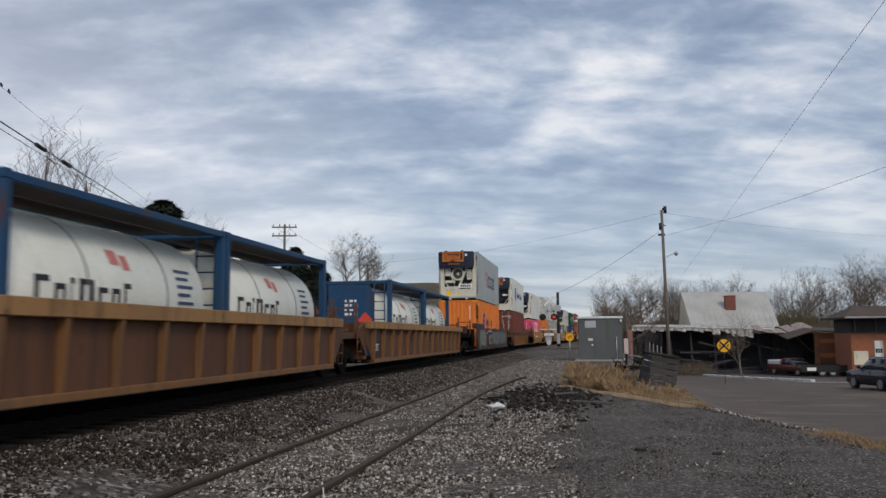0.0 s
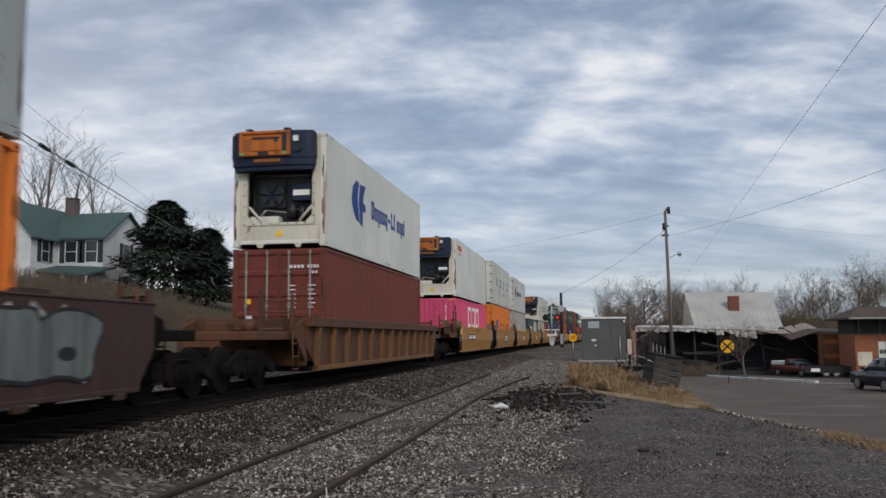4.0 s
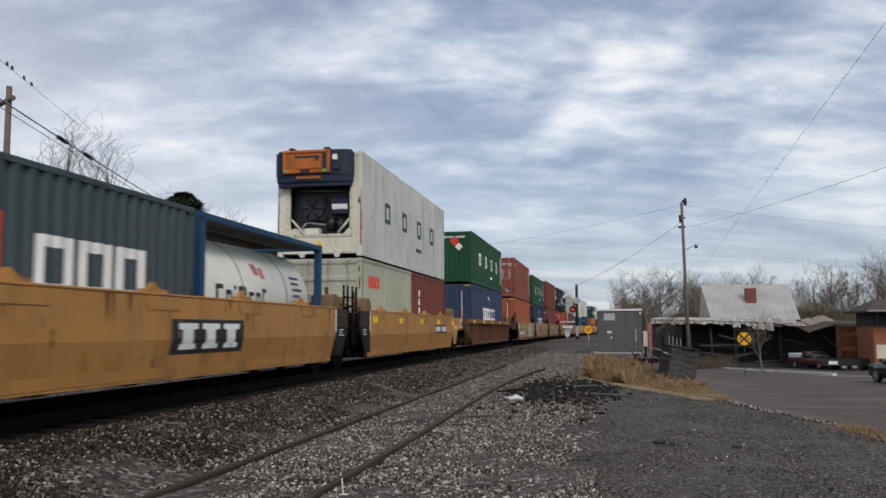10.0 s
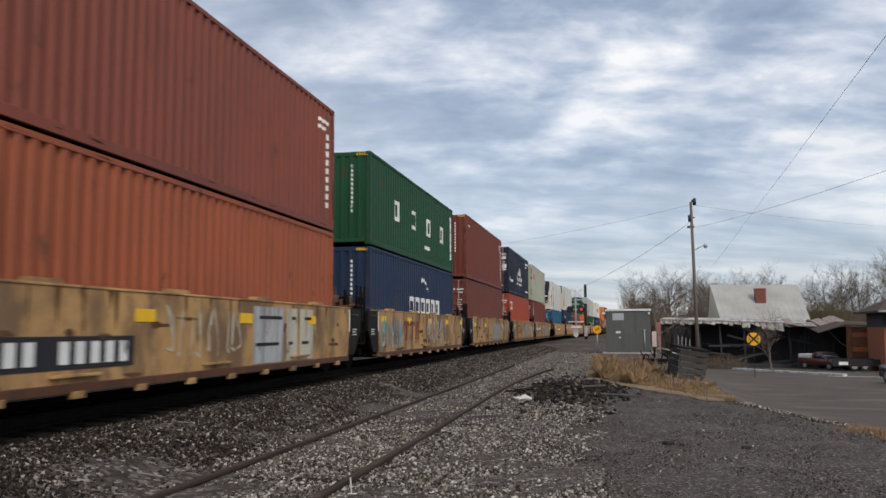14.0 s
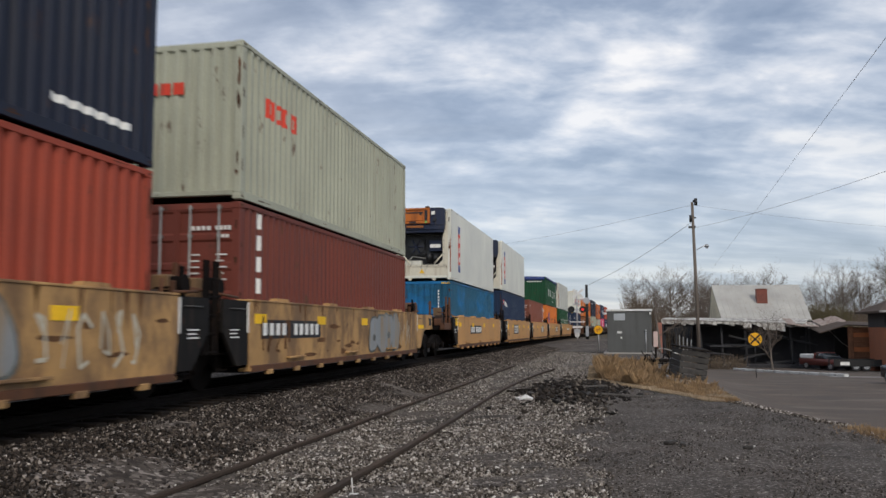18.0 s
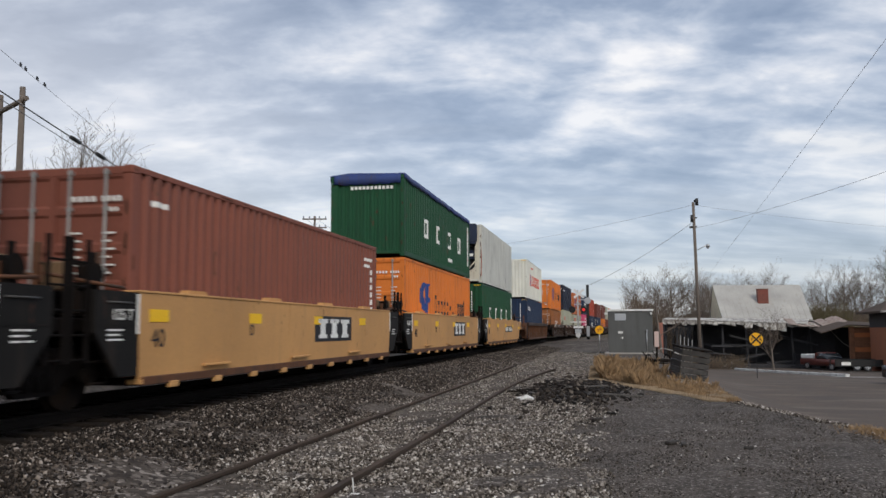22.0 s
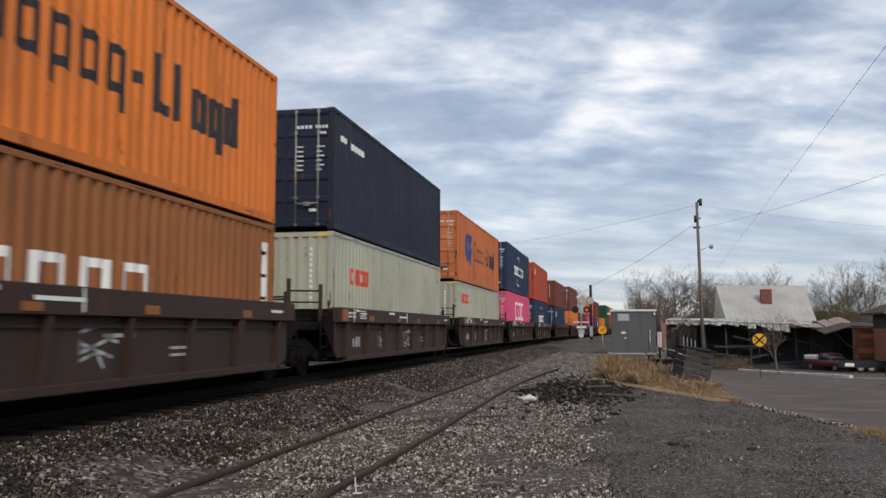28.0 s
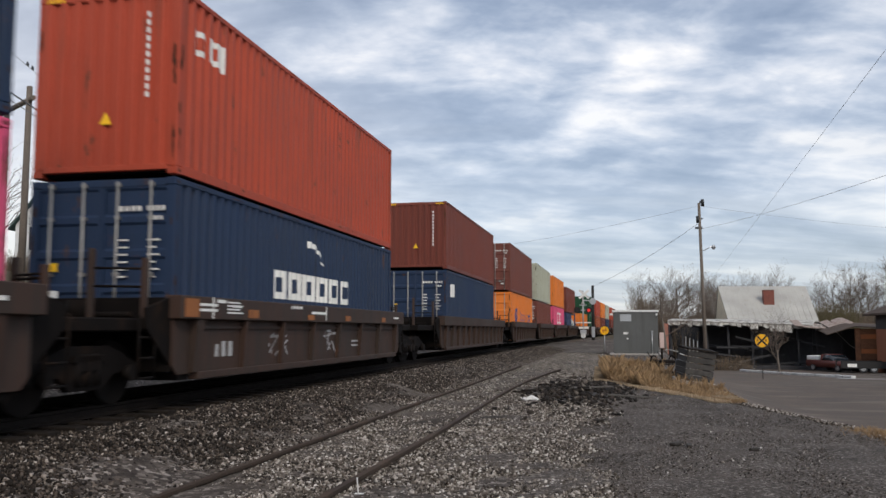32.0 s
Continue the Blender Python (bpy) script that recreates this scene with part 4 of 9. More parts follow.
                part("card", Shape().box(1.53, 1.534, ye - d * 1.95 - .2, ye - d * 1.95 + .2, 1.14, 1.38), TAN_CAR if folded else MARK_BLACK, fr)
                part("reflector", Shape().box(1.536, 1.541, ye - d * .55 - .4, ye - d * .55 + .4, 1.04, 1.16), MARK_YELLOW, pl, "orange-yellow reflective strip")
                part("reservoir", Shape().tube((.2, ye - d * 1.5, 1.72), (1.15, ye - d * 1.5, 1.72), .19, 16).box(.3, 1.1, ye - d * 1.5 - .1, ye - d * 1.5 + .1, 1.16, 1.56), RIB_BROWN, pl, "brown air reservoir across the platform")
            else:
                if folded:
                    part("end_band", Shape().box(1.526, 1.532, min(ye - d * .06, ye - d * .94), max(ye - d * .06, ye - d * .94), 1.08, 1.49), MAROON, pl, "dark maroon painted band")
                lad = Shape()
                for q in (.98, 1.3):
                    lad.box(1.40, 1.44, ye - d * q - .025, ye - d * q + .025, .62, 2.1)
                for zz in (.66, .95, 1.24, 1.53, 1.82):
                    lad.tube((1.42, ye - d * .98, zz), (1.42, ye - d * 1.3, zz), .016, 6)
                part("end_ladder", lad, BLACK_STEEL, pl)
            pipe = Shape().tube((1.36, ye - d * .1, 1.56), (1.36, ye - d * .9, 1.6), .025, 6).tube((1.36, ye - d * .9, 1.6), (.9, ye - d * 1.1, 1.7), .025, 6)
            part("brake_pipe", pipe, RIB_BROWN, pl)
            part("valve_box", Shape().box(.7, 1.0, ye - d * .75 - .12, ye - d * .75 + .12, 1.5, 1.86, .02), WEATHERED_COVER, pl)
        if style == "smooth":
            part("air_reservoir", Shape().tube((-0.3, ye - d * .62, 1.36), (0.75, ye - d * .62, 1.36), 0.15, 14), BLACK_STEEL, pl)
            part("brake_lever", Shape().tube((1.05, ye - d * .3, 1.2), (1.02, ye - d * .42, 1.78), 0.03, 6), RIB_BROWN, pl)
            part("brake_bracket", Shape().box(.62, .98, ye - d * .36 - .06, ye - d * .36 + .06, 1.2, 1.62, .03), DARK_CAR, pl)
    if trucks[0]:
        truck(car, 0.0)
    if trucks[1]:
        truck(car, L)
    if not folded:
        for k in range(9):
            yy = y0 + 0.9 + (y1 - y0 - 1.8) * k / 8
            part("bottom_lug", Shape().box(1.5, 1.57, yy - .12, yy + .12, 0.22, 0.31, .01), mat, car)
        for k in range(3):
            yy = y0 + 2.2 + k * 3.6
            part("step_strip", Shape().box(1.53, 1.6, yy - .45, yy + .45, 0.47, 0.51, .008), mat, car)
    if square and not folded:
        part("bottom_rail", Shape().box(1.46, 1.56, y0 + .1, y1 - .1, .285, .40, .01), RIB_BROWN, car, "rusty bottom rail")
    if mark:
        mark(car, y0, y1)
    ride(car, s0, s1, 0.0)
    return car


def letter(text, parent, mat, at, size, rot=(90, 0, 0), name="letter"):
    cu = bpy.data.curves.new("text", "FONT")
    cu.body, cu.size, cu.extrude = text, size, 0.003
    tmp = bpy.data.objects.new("text", cu)
    scene.collection.objects.link(tmp)
    me = bpy.data.meshes.new_from_object(tmp.evaluated_get(bpy.context.evaluated_depsgraph_get()))
    bpy.data.objects.remove(tmp)
    me.materials.clear()
    me.materials.append(None)
    o = part(name, me, mat, parent)
    o.matrix_basis = pose(*at, *rot)
    return o


# ---- markings: plain shapes in their colours ----
def cut_between(poly, a, b):
    """The part of a (along, height) polygon that lies between a and b."""
    for lim, keep in ((a, 1), (b, -1)):
        out = []
        for p, q in zip(poly, poly[1:] + poly[:1]):
            u, v = keep * (p[0] - lim), keep * (q[0] - lim)
            if u >= 0:
                out.append(p)
            if u * v < 0:
                k = u / (u - v)
                out.append((lim, p[1] + (q[1] - p[1]) * k))
        poly = out
        if len(poly) < 3:
            return []
    return poly


def painted(parent, mat, polys, name, label=""):
    """Paint that follows the corrugation of a container's near side."""
    L = WAVY[parent.name]
    wave = corrugated(0.13, L - 0.13, 0.276, 0.058)
    s = Shape()
    for poly in polys:
        lo, hi = min(p[0] for p in poly), max(p[0] for p in poly)
        for (a, da), (b, db) in zip(wave, wave[1:]):
            if b <= lo or a >= hi or b - a < 1e-6:
                continue
            c = cut_between(list(poly), max(a, lo), min(b, hi))
            if len(c) > 2:
                s.add([(W2 - 0.0095 - (da + (db - da) * (y - a) / (b - a)), y, z) for y, z in c], [tuple(range(len(c)))])
    o = part(name, s, mat, parent, label)
    o["kind"] = "stuff"
    return o


def plates(parent, mat, rects, x=W2, name="marking", label=""):
    """Thin rectangles (along, height, width, tall) on the near side."""
    if parent.name in WAVY and abs(x - W2) < 0.01:
        return painted(parent, mat, [[(y, z), (y + w, z), (y + w, z + h), (y, z + h)] for y, z, w, h in rects], name, label)
    s = Shape()
    for y, z, w, h in rects:
        s.box(x - 0.004, x + 0.004, y, y + w, z, z + h)
    return small_kind(part(name, s, mat, parent, label), len(rects))


def small_kind(ob, n):
    if n > 1:
        ob["kind"] = "stuff"
    return ob


def end_plates(parent, mat, rects, y=0.0, name="marking", label=""):
    s = Shape()
    for x, z, w, h in rects:
        s.box(x, x + w, y - 0.006, y + 0.006, z, z + h)
    return small_kind(part(name, s, mat, parent, label), len(rects))


def blocks(y0, y1, z, h, n, fill=0.62):
    """A row of n plain bars between y0 and y1, in place of a word."""
    p = (y1 - y0) / n
    r = random.Random(int(y0 * 10 + n))
    return [(y0 + i * p, z, p * fill * r.uniform(.8, 1.1), h * (1.0 if i % 3 else .82)) for i in range(n)]


def rings(y0, y1, z, h, n, wide, stroke=0.2):
    """A row of n hollow rectangles, in place of large spaced letters."""
    out = []
    for i in range(n):
        y = y0 + (y1 - y0 - wide) * i / max(1, n - 1)
        k = stroke * h
        out += [(y, z, k, h), (y + wide - k, z, k, h), (y + k, z, wide - 2 * k, k), (y + k, z + h - k, wide - 2 * k, k)]
    return out


def spaced4(mat, y0=2.65, y1=10.2, z=1.3, h=0.58, bar=True):
    def m(box, L, H):
        plates(box, mat, rings(y0, y1, z, h, 4, 0.62))
        plates(box, mat, [(y0 + 4.3, z - 0.5, 0.9, 0.13)])
        if bar:
            plates(box, MARK_WHITE, [(L - 0.55, 0.5, 0.28, H - 0.85)])
            plates(box, FADED_RED, [(L - 0.48, 0.75 + .42 * i, 0.14, 0.06) for i in range(4)], W2 + .003)
    return m


def word(mat, y0, y1, z, h, n, logo=None, logo_mat=None, logo_h=1.0, logo_w=1.4, logo_up=0.0):
    def m(box, L, H):
        p = (y1 - y0) / n
        rows = []
        for i in range(n):
            y, w, k, low = y0 + i * p, p * .80, min(p * .30, h * .24), h * .74
            if i == 5:
                rows.append((y + p * .1, z + low * .42, w * .7, k))
            elif i in (6, 7):
                rows.append((y, z, k, h))
                if i == 6:
                    rows.append((y + k, z, w * .6, k))
            else:
                top = h if i == 0 else low
                rows += [(y, z, k, top), (y + w - k, z, k, top), (y + k, z, w - 2 * k, k * .8), (y + k, z + top - k * .8, w - 2 * k, k * .8)]
                if i in (2, 4, 9):
                    rows.append((y if i == 2 else y + w - k, z - h * .26, k, h * .26))
                if i == n - 1:
                    rows.append((y + w - k, z + low, k, h - low))
        plates(box, mat, rows, name="lettering_bar")
        if logo is not None:
            zc, w, q = z + h / 2 - logo_h / 2 + logo_up, logo_w, logo_h
            shapes = [[(0, .5), (.1, .83), (.34, 1.0), (.52, .98), (.40, .62), (.55, .02), (.28, .08), (.08, .3)],
                      [(.58, .96), (1.0, .98), (.86, .74), (.80, .55), (1.0, .50), (1.0, .34), (.80, .34), (.78, -.04), (.60, 0.0), (.50, .55)]]
            shapes = [[(logo + a * w, zc + b * q) for a, b in sh] for sh in shapes]
            if box.name in WAVY:
                painted(box, logo_mat or mat, shapes, "emblem", "plain blue emblem on the side")
            else:
                s = Shape()
                for sh in shapes:
                    s.extrude(sh, 0, W2 - 0.004, W2 + 0.004)
                part("emblem", s, logo_mat or mat, box, "plain blue emblem on the side")
    return m


def arcs(mat, y0, y1, z, h, swirl=1):
    def m(box, L, H):
        plates(box, mat, rings(y0, y1, z, h, 6, (y1 - y0) / 7.2, .24))
        for sgn in ((1, -1) if swirl == 2 else (1,)):
            s = Shape()
            c, n, R = y0 + (y1 - y0) * .42, 10, 0.95
            p = []
            for i in range(n + 1):
                a = 0.5 + i * 0.13
                p.append((c + R * math.cos(a) * sgn, z + h / 2 + sgn * (0.1 + R * 0.95 * math.sin(a))))
            for i in range(n, -1, -1):
                a = 0.5 + i * 0.13
                p.append((c + (R - 0.02 - 0.17 * i / n) * math.cos(a) * sgn, z + h / 2 + sgn * (0.1 + (R * 0.95 - 0.02 - 0.14 * i / n) * math.sin(a))))
            painted(box, mat, [[p[i], p[i + 1], p[2 * n - i], p[2 * n + 1 - i]] for i in range(n)], "emblem")
    return m


def bent_plate(car, name, mat, y0, y1, z0, z1, lift, folded=True, label=""):
    """A sheet that follows the folded side sill."""
    at = lambda z: (1.53 if z >= .88 or not folded else 1.53 - (.88 - z) / .54 * .12) + lift
    zs = [z0] + ([.88] if z0 < .88 < z1 else []) + [z1]
    s = Shape()
    for a, b in zip(zs, zs[1:]):
        s.add([(at(a), y0, a), (at(a), y1, a), (at(b), y1, b), (at(b), y0, b), (at(a) - .003, y0, a), (at(a) - .003, y1, a), (at(b) - .003, y1, b), (at(b) - .003, y0, b)],
              [(0, 1, 2, 3), (7, 6, 5, 4), (0, 4, 5, 1), (1, 5, 6, 2), (2, 6, 7, 3), (3, 7, 4, 0)])
    return part(name, s, mat, car, label)


PALE_GREEN_SPRAY = paint("pale_grey_green_spray_paint", (0.16, 0.18, 0.15), stain=(0.12, 0.13, 0.11), stain_mix=.5)
SILVER_SPRAY = paint("silver_blue_spray_paint", (0.24, 0.26, 0.27), stain=(0.3, 0.2, 0.1), stain_at=.52, stain_mix=.8)
SPRAY = [paint("pale_spray_paint", (0.42, 0.42, 0.42), stain_mix=.7, stain_at=.5), paint("grey_blue_spray_paint", (0.15, 0.17, 0.16), stain_mix=.7, stain_at=.47),
         paint("black_spray_paint", (0.02, 0.02, 0.022)), paint("turquoise_spray_paint", (0.10, 0.34, 0.40)), paint("cream_spray_paint", (0.50, 0.46, 0.36)), paint("rust_red_lettering", (0.20, 0.055, 0.025))]


def scrawl(car, y0, y1, z0, z1, mats, seed, n=9, back=None, fat=1.0):
    """Looping abstract spray-paint strokes on the side."""
    r = random.Random(seed)
    base = 1.535
    if back is not None:
        s = Shape()
        for k in range(7):
            a, b = y0 + (y1 - y0) * k / 7, y0 + (y1 - y0) * (k + 1.15) / 7
            s.extrude([(a, z0 + r.uniform(0, .15)), (b, z0 + r.uniform(0, .15)), (b - r.uniform(0, .2), z1 - r.uniform(0, .2)), (a + r.uniform(0, .2), z1 - r.uniform(0, .2))], 0, base - .003 + k * .0004, base + .0005 + k * .0004)
        part("graffiti_ground", s, back, car, "sprayed dark ground")["kind"] = "stuff"
    for mi, mat in enumerate(mats):
        s = Shape()
        x = base + .004 + .003 * mi
        for k in range(n):
            c = y0 + (y1 - y0) * (k + .5) / n + r.uniform(-.05, .05)
            w, h = (y1 - y0) / n * r.uniform(.5, .9), (z1 - z0) * r.uniform(.7, .98)
            pts = [(c + w * .5 * math.sin(r.uniform(0, 6.28)), z0 + (z1 - z0) * .5 + h * .5 * math.sin(i * 1.35 + r.uniform(-.5, .5))) for i in range(5)]
            t = r.uniform(.025, .06) * fat
            for (a, b), (c2, d) in zip(pts, pts[1:]):
                L = math.hypot(c2 - a, d - b) or 1
                px, py = -(d - b) / L * t, (c2 - a) / L * t
                s.add([(x, a + px, b + py), (x, a - px, b - py), (x, c2 - px, d - py), (x, c2 + px, d + py)], [(0, 1, 2, 3)])
        o = part("graffiti", s, mat, car, "looping spray-paint strokes")
        o["kind"] = "stuff"


def bubbles(car, y0, y1, z0, z1, fill, line, seed, n=5, x=1.534):
    """Fat overlapping rounded sprayed shapes with dark outlines."""
    r = random.Random(seed)
    edge, body = Shape(), Shape()
    for k in range(n):
        c, d = y0 + (y1 - y0) * (k + .5) / n, (z0 + z1) / 2 + r.uniform(-.05, .05)
        w, h, tilt, m = (y1 - y0) / n * r.uniform(.52, .72), (z1 - z0) / 2 * r.uniform(.82, 1.0), r.uniform(-.3, .3), 22
        for sh, grow, up in ((edge, .05, 0.0), (body, 0.0, .0025)):
            rr = random.Random(seed * 31 + k)
            lobes = [rr.uniform(-.10, .10) for _ in range(4)]
            pts = []
            for i in range(m):
                a = 6.2832 * i / m
                q = 1 + sum(v * math.sin((j + 2) * a + j) for j, v in enumerate(lobes))
                py, pz = math.copysign(abs(math.cos(a)) ** .75, math.cos(a)) * (w * q + grow), math.copysign(abs(math.sin(a)) ** .75, math.sin(a)) * (h * q + grow)
                pts.append((x + .0006 * k + up, c + py + tilt * pz, min(max(d + pz, .37), 1.49)))
            sh.add(pts, [tuple(range(m))])
        if k % 2 == 0:
            o = [(x + .0006 * k + .0045, c + .3 * w * math.cos(6.2832 * i / 9), d - .25 * h + .22 * h * math.sin(6.2832 * i / 9)) for i in range(9)]
            edge.add(o, [tuple(range(9))])
    part("graffiti_outline", edge, line, car, "dark outline of sprayed shapes")["kind"] = "stuff"
    part("graffiti", body, fill, car, "fat rounded pale sprayed shapes")["kind"] = "stuff"


def rust_runs(car, y0, y1, seed, n=16, folded=False):
    """Thin runs of rust down from the top edge of the side, and scuffs low on it."""
    r = random.Random(seed)
    s = Shape()
    x = 1.5338
    for k in range(n):
        c, w, h = r.uniform(y0 + .2, y1 - .2), r.uniform(.02, .07), r.uniform(.12, .55)
        s.add([(x, c - w, 1.495), (x, c + w, 1.495), (x, c + w * .45, 1.495 - h * .6), (x, c + r.uniform(-.01, .01), 1.495 - h), (x, c - w * .5, 1.495 - h * .55)], [(0, 1, 2, 3, 4)])
    if not folded:
        for k in range(n):
            c, z, w, h, m = r.uniform(y0 + .3, y1 - .3), r.uniform(.42, 1.2), r.uniform(.06, .5), r.uniform(.015, .09), 8
            s.add([(x, c + w * r.uniform(.4, 1) * math.cos(6.283 * i / m), z + h * r.uniform(.4, 1) * math.sin(6.283 * i / m)) for i in range(m)], [tuple(range(m))])
    part("rust_run", s, WEAR_SOFT, car, "runs of rust and scuffs on the side")["kind"] = "stuff"


def heavy_rust(seed):
    """Broad scabs of rust down the near corner post and beside it."""
    def m(box, L, H):
        r = random.Random(seed)
        s = Shape()
        for face in (0, 1):
            for k in range(26):
                c, d, w, h, n = r.gauss(.075, .03), r.uniform(.15, H - .2), r.uniform(.02, .075), r.uniform(.06, .35), 9
                if face == 0 and k % 5 == 0:
                    c += r.uniform(.0, .05)
                pts = [(c + w * r.uniform(.5, 1) * math.cos(6.283 * i / n), d + h * r.uniform(.5, 1) * math.sin(6.283 * i / n)) for i in range(n)]
                s.add([(W2 - .0005, max(.006, min(.15, a)), b) if face == 0 else (W2 - max(.006, min(.14, a)), .0005, b) for a, b in pts], [tuple(range(n))])
        part("rust_scab", s, WEAR, box, "flaking rust down the corner post")["kind"] = "stuff"
    return m


def small_text(mat=MARK_WHITE):
    def m(box, L, H):
        plates(box, mat, [(0.5, H - 0.5, 0.5, 0.08), (L - 1.0, H - 0.45, 0.6, 0.08), (L - 1.0, H - 0.62, 0.4, 0.08)])
        plates(box, mat, [(L - 0.45, 0.5 + i * 0.2, 0.07, 0.13) for i in range(9)])
    return m


def several(*ms):
    def m(box, L, H):
        for f in ms:
            f(box, L, H)
    return m


def door_text(box, L, H):
    r = [(0.30 + .1 * i, H - 0.5, .06, .075) for i in range(4)] + [(0.76 + .08 * i, H - 0.5, .05, .075) for i in range(4)] + [(0.80 + .08 * i, H - 0.64, .05, .06) for i in range(3)]
    for i in range(6):
        r.append((0.3, H - 0.95 - i * 0.11, 0.16, 0.026)), r.append((0.78, H - 0.95 - i * 0.11, 0.2 - 0.06 * (i % 2), 0.026))
    end_plates(box, MARK_WHITE, r, 0.006, "data_bar")
    end_plates(box, MARK_YELLOW, [(-0.86, 1.5, 0.14, 0.13)], 0.006)
    end_plates(box, MARK_WHITE, [(-0.85, 1.05, 0.16, 0.16), (0.62, 0.42, 0.2, 0.07)], 0.006)


def door_labels(box, L, H):
    end_plates(box, MARK_WHITE, [(.02, H - .62, .3, .12), (.02, H - .78, .3, .1), (.72, H - .78, .3, .14), (.1, H - 1.0, .22, .1), (.78, H - 1.35, .28, .26), (.78, H - 1.48, .28, .08), (-.32, .9, .34, .34), (-.9, H - .7, .3, .12)], -.004, "label_plate")
    end_plates(box, MARK_YELLOW, [(-1.0, H - 1.35, .26, .34), (.42, H - 1.28, .1, .16)], -.004, "label_plate")
    end_plates(box, MARK_RED, [(-1.0, H - 1.62, .24, .12)], -.004, "label_plate")


def end_text(box, L, H):
    end_plates(box, MARK_WHITE, [(0.66, H - 0.45 - i * 0.125, 0.055, 0.08) for i in range(11)], 0.008, "data_bar")
    s = Shape().extrude([(-0.09, 0.8), (0.11, 0.8), (0.01, 0.99)], 1, 0.0, 0.012)
    part("warning_triangle", s, MARK_YELLOW, box)
    stripe = [(sx * .96 + k * .07 - .14, H - .115, .035, .07) for sx in (-1, 1) for k in range(5)]
    end_plates(box, MARK_YELLOW, stripe, .006, "hazard_stripe")


UP = 0.38 + 2.896 + 0.045
LOW = 0.38 + 2.591 + 0.05


def build_train():
    C, D2 = container, 6.06
    # first two cars: white tank containers
    tank("white insulated tank container in a blue frame", 8.55, front_dark=True)
    tank("white insulated tank container in a blue frame", 14.68, front_dark=False)
    tank("white tank container in a blue frame with ladder and end plate", 28.1)
    tank("white insulated tank container in a blue frame", 34.3, front_dark=False)
    # refrigerated container over an orange one
    orange_w = word(MARK_BLACK, 4.2, 7.5, 1.36, 0.5, 11, 2.3, MARK_BLUE, 1.1, 1.3)
    C("orange corrugated container with black lettering shapes", ORANGE, s=51.6, mark=several(orange_w, end_text, heavy_rust(3)))
    C("sage-grey refrigerated container with clip-on generator", SAGE_GREY, kind="reefer", front="generator_v", z=UP, s=51.6,
      mark=several(lambda b, L, H: plates(b, MARK_SLATE, rings(5.35, 9.0, .98, 0.78, 4, .74, .2)), lambda b, L, H: plates(b, FADED_RED, rings(4.0, 5.2, .98, 0.95, 1, 1.1, .16) + [(4.3, 1.35, .5, .16)])))
    C("red-brown corrugated container with double doors", BROWN, front="door", s=75.4, mark=door_text)
    C("white refrigerated container with clip-on generator", WHITE, kind="reefer", front="generator", z=UP, s=75.4, mark=word(MARK_BLUE, 4.6, 9.4, 1.3, 0.55, 11, 2.4, MARK_BLUE, 1.2, 1.5))
    # five-unit yellow car
    C("magenta pink corrugated container with white block shapes", PINK, H=2.591, s=96.7, mark=several(lambda b, L, H: plates(b, MARK_WHITE, rings(4.2, 8.5, 1.17, 1.12, 3, 1.2, .17)), end_text))
    C("white refrigerated container with clip-on generator", WHITE, kind="reefer", front="generator", z=LOW + .04, s=96.7, mark=lambda b, L, H: (plates(b, MARK_RED, blocks(0.6, 2.0, H - 0.55, 0.28, 5)), plates(b, MARK_RED, [(0.8, H - 0.75, 0.9, 0.06)])))
    C("orange corrugated container with blue emblem and black lettering shapes", ORANGE, s=112.5, mark=several(word(MARK_BLACK, 4.6, 10.8, 1.15, 0.6, 11, 2.2, MARK_BLUE, .95, 1.6), end_text))
    C("white container with latched double doors", WHITE_OLD, kind="reefer", front="door", z=UP, s=112.5, mark=several(spaced4(MARK_GREEN, bar=False), door_text))
    C("grey-white container with doors and red lettering shapes", GREY_STEEL, front="door", s=128.4, mark=several(lambda b, L, H: plates(b, MARK_RED, rings(1.5, 3.0, 1.75, 0.38, 4, .34, .24)), door_text))
    C("weathered white refrigerated container with doors", WHITE_OLD, kind="reefer", front="door", z=UP, s=128.4, mark=several(word(MARK_BLACK, 3.2, 7.25, 1.4, 0.47, 11, 1.4, MARK_BLUE, .95, 1.2), door_text))
    C("slate grey twenty-foot container with white block shapes", SLATE, L=D2, H=2.591, front="end", s=144.0, mark=several(lambda b, L, H: plates(b, MARK_WHITE, rings(2.2, 4.6, 1.05, 0.72, 3, .7, .2)), lambda b, L, H: plates(b, MARK_RED, rings(.8, 1.7, 1.1, 0.85, 1, .8, .14))))
    tank("short white tank container in a blue frame", 150.3, front_dark=False)
    C("grey-green twenty-foot container with red lettering shapes", GREY_GREEN, L=D2, H=2.591, front="door", s=159.7, mark=lambda b, L, H: plates(b, MARK_RED, rings(.7, 1.85, 1.8, 0.34, 4, .26, .24)))
    C("red-brown twenty-foot container in a well car", BROWN, L=D2, H=2.591, s=165.85, mark=lambda b, L, H: plates(b, MARK_WHITE, [(1.1, 0.6 + i * 0.3, 0.2, 0.22) for i in range(5)]))
    C("white refrigerated container with clip-on generator", WHITE_OLD, kind="reefer", front="generator", z=LOW, s=159.7, mark=spaced4(MARK_GREEN, 2.5, 9.85, 1.2, .62, False))
    # single ribbed car
    C("navy blue corrugated container with white block shapes", SLATE_BLUE, s=179.3, mark=several(arcs(MARK_WHITE, 4.0, 8.65, 1.13, 0.66), end_text))
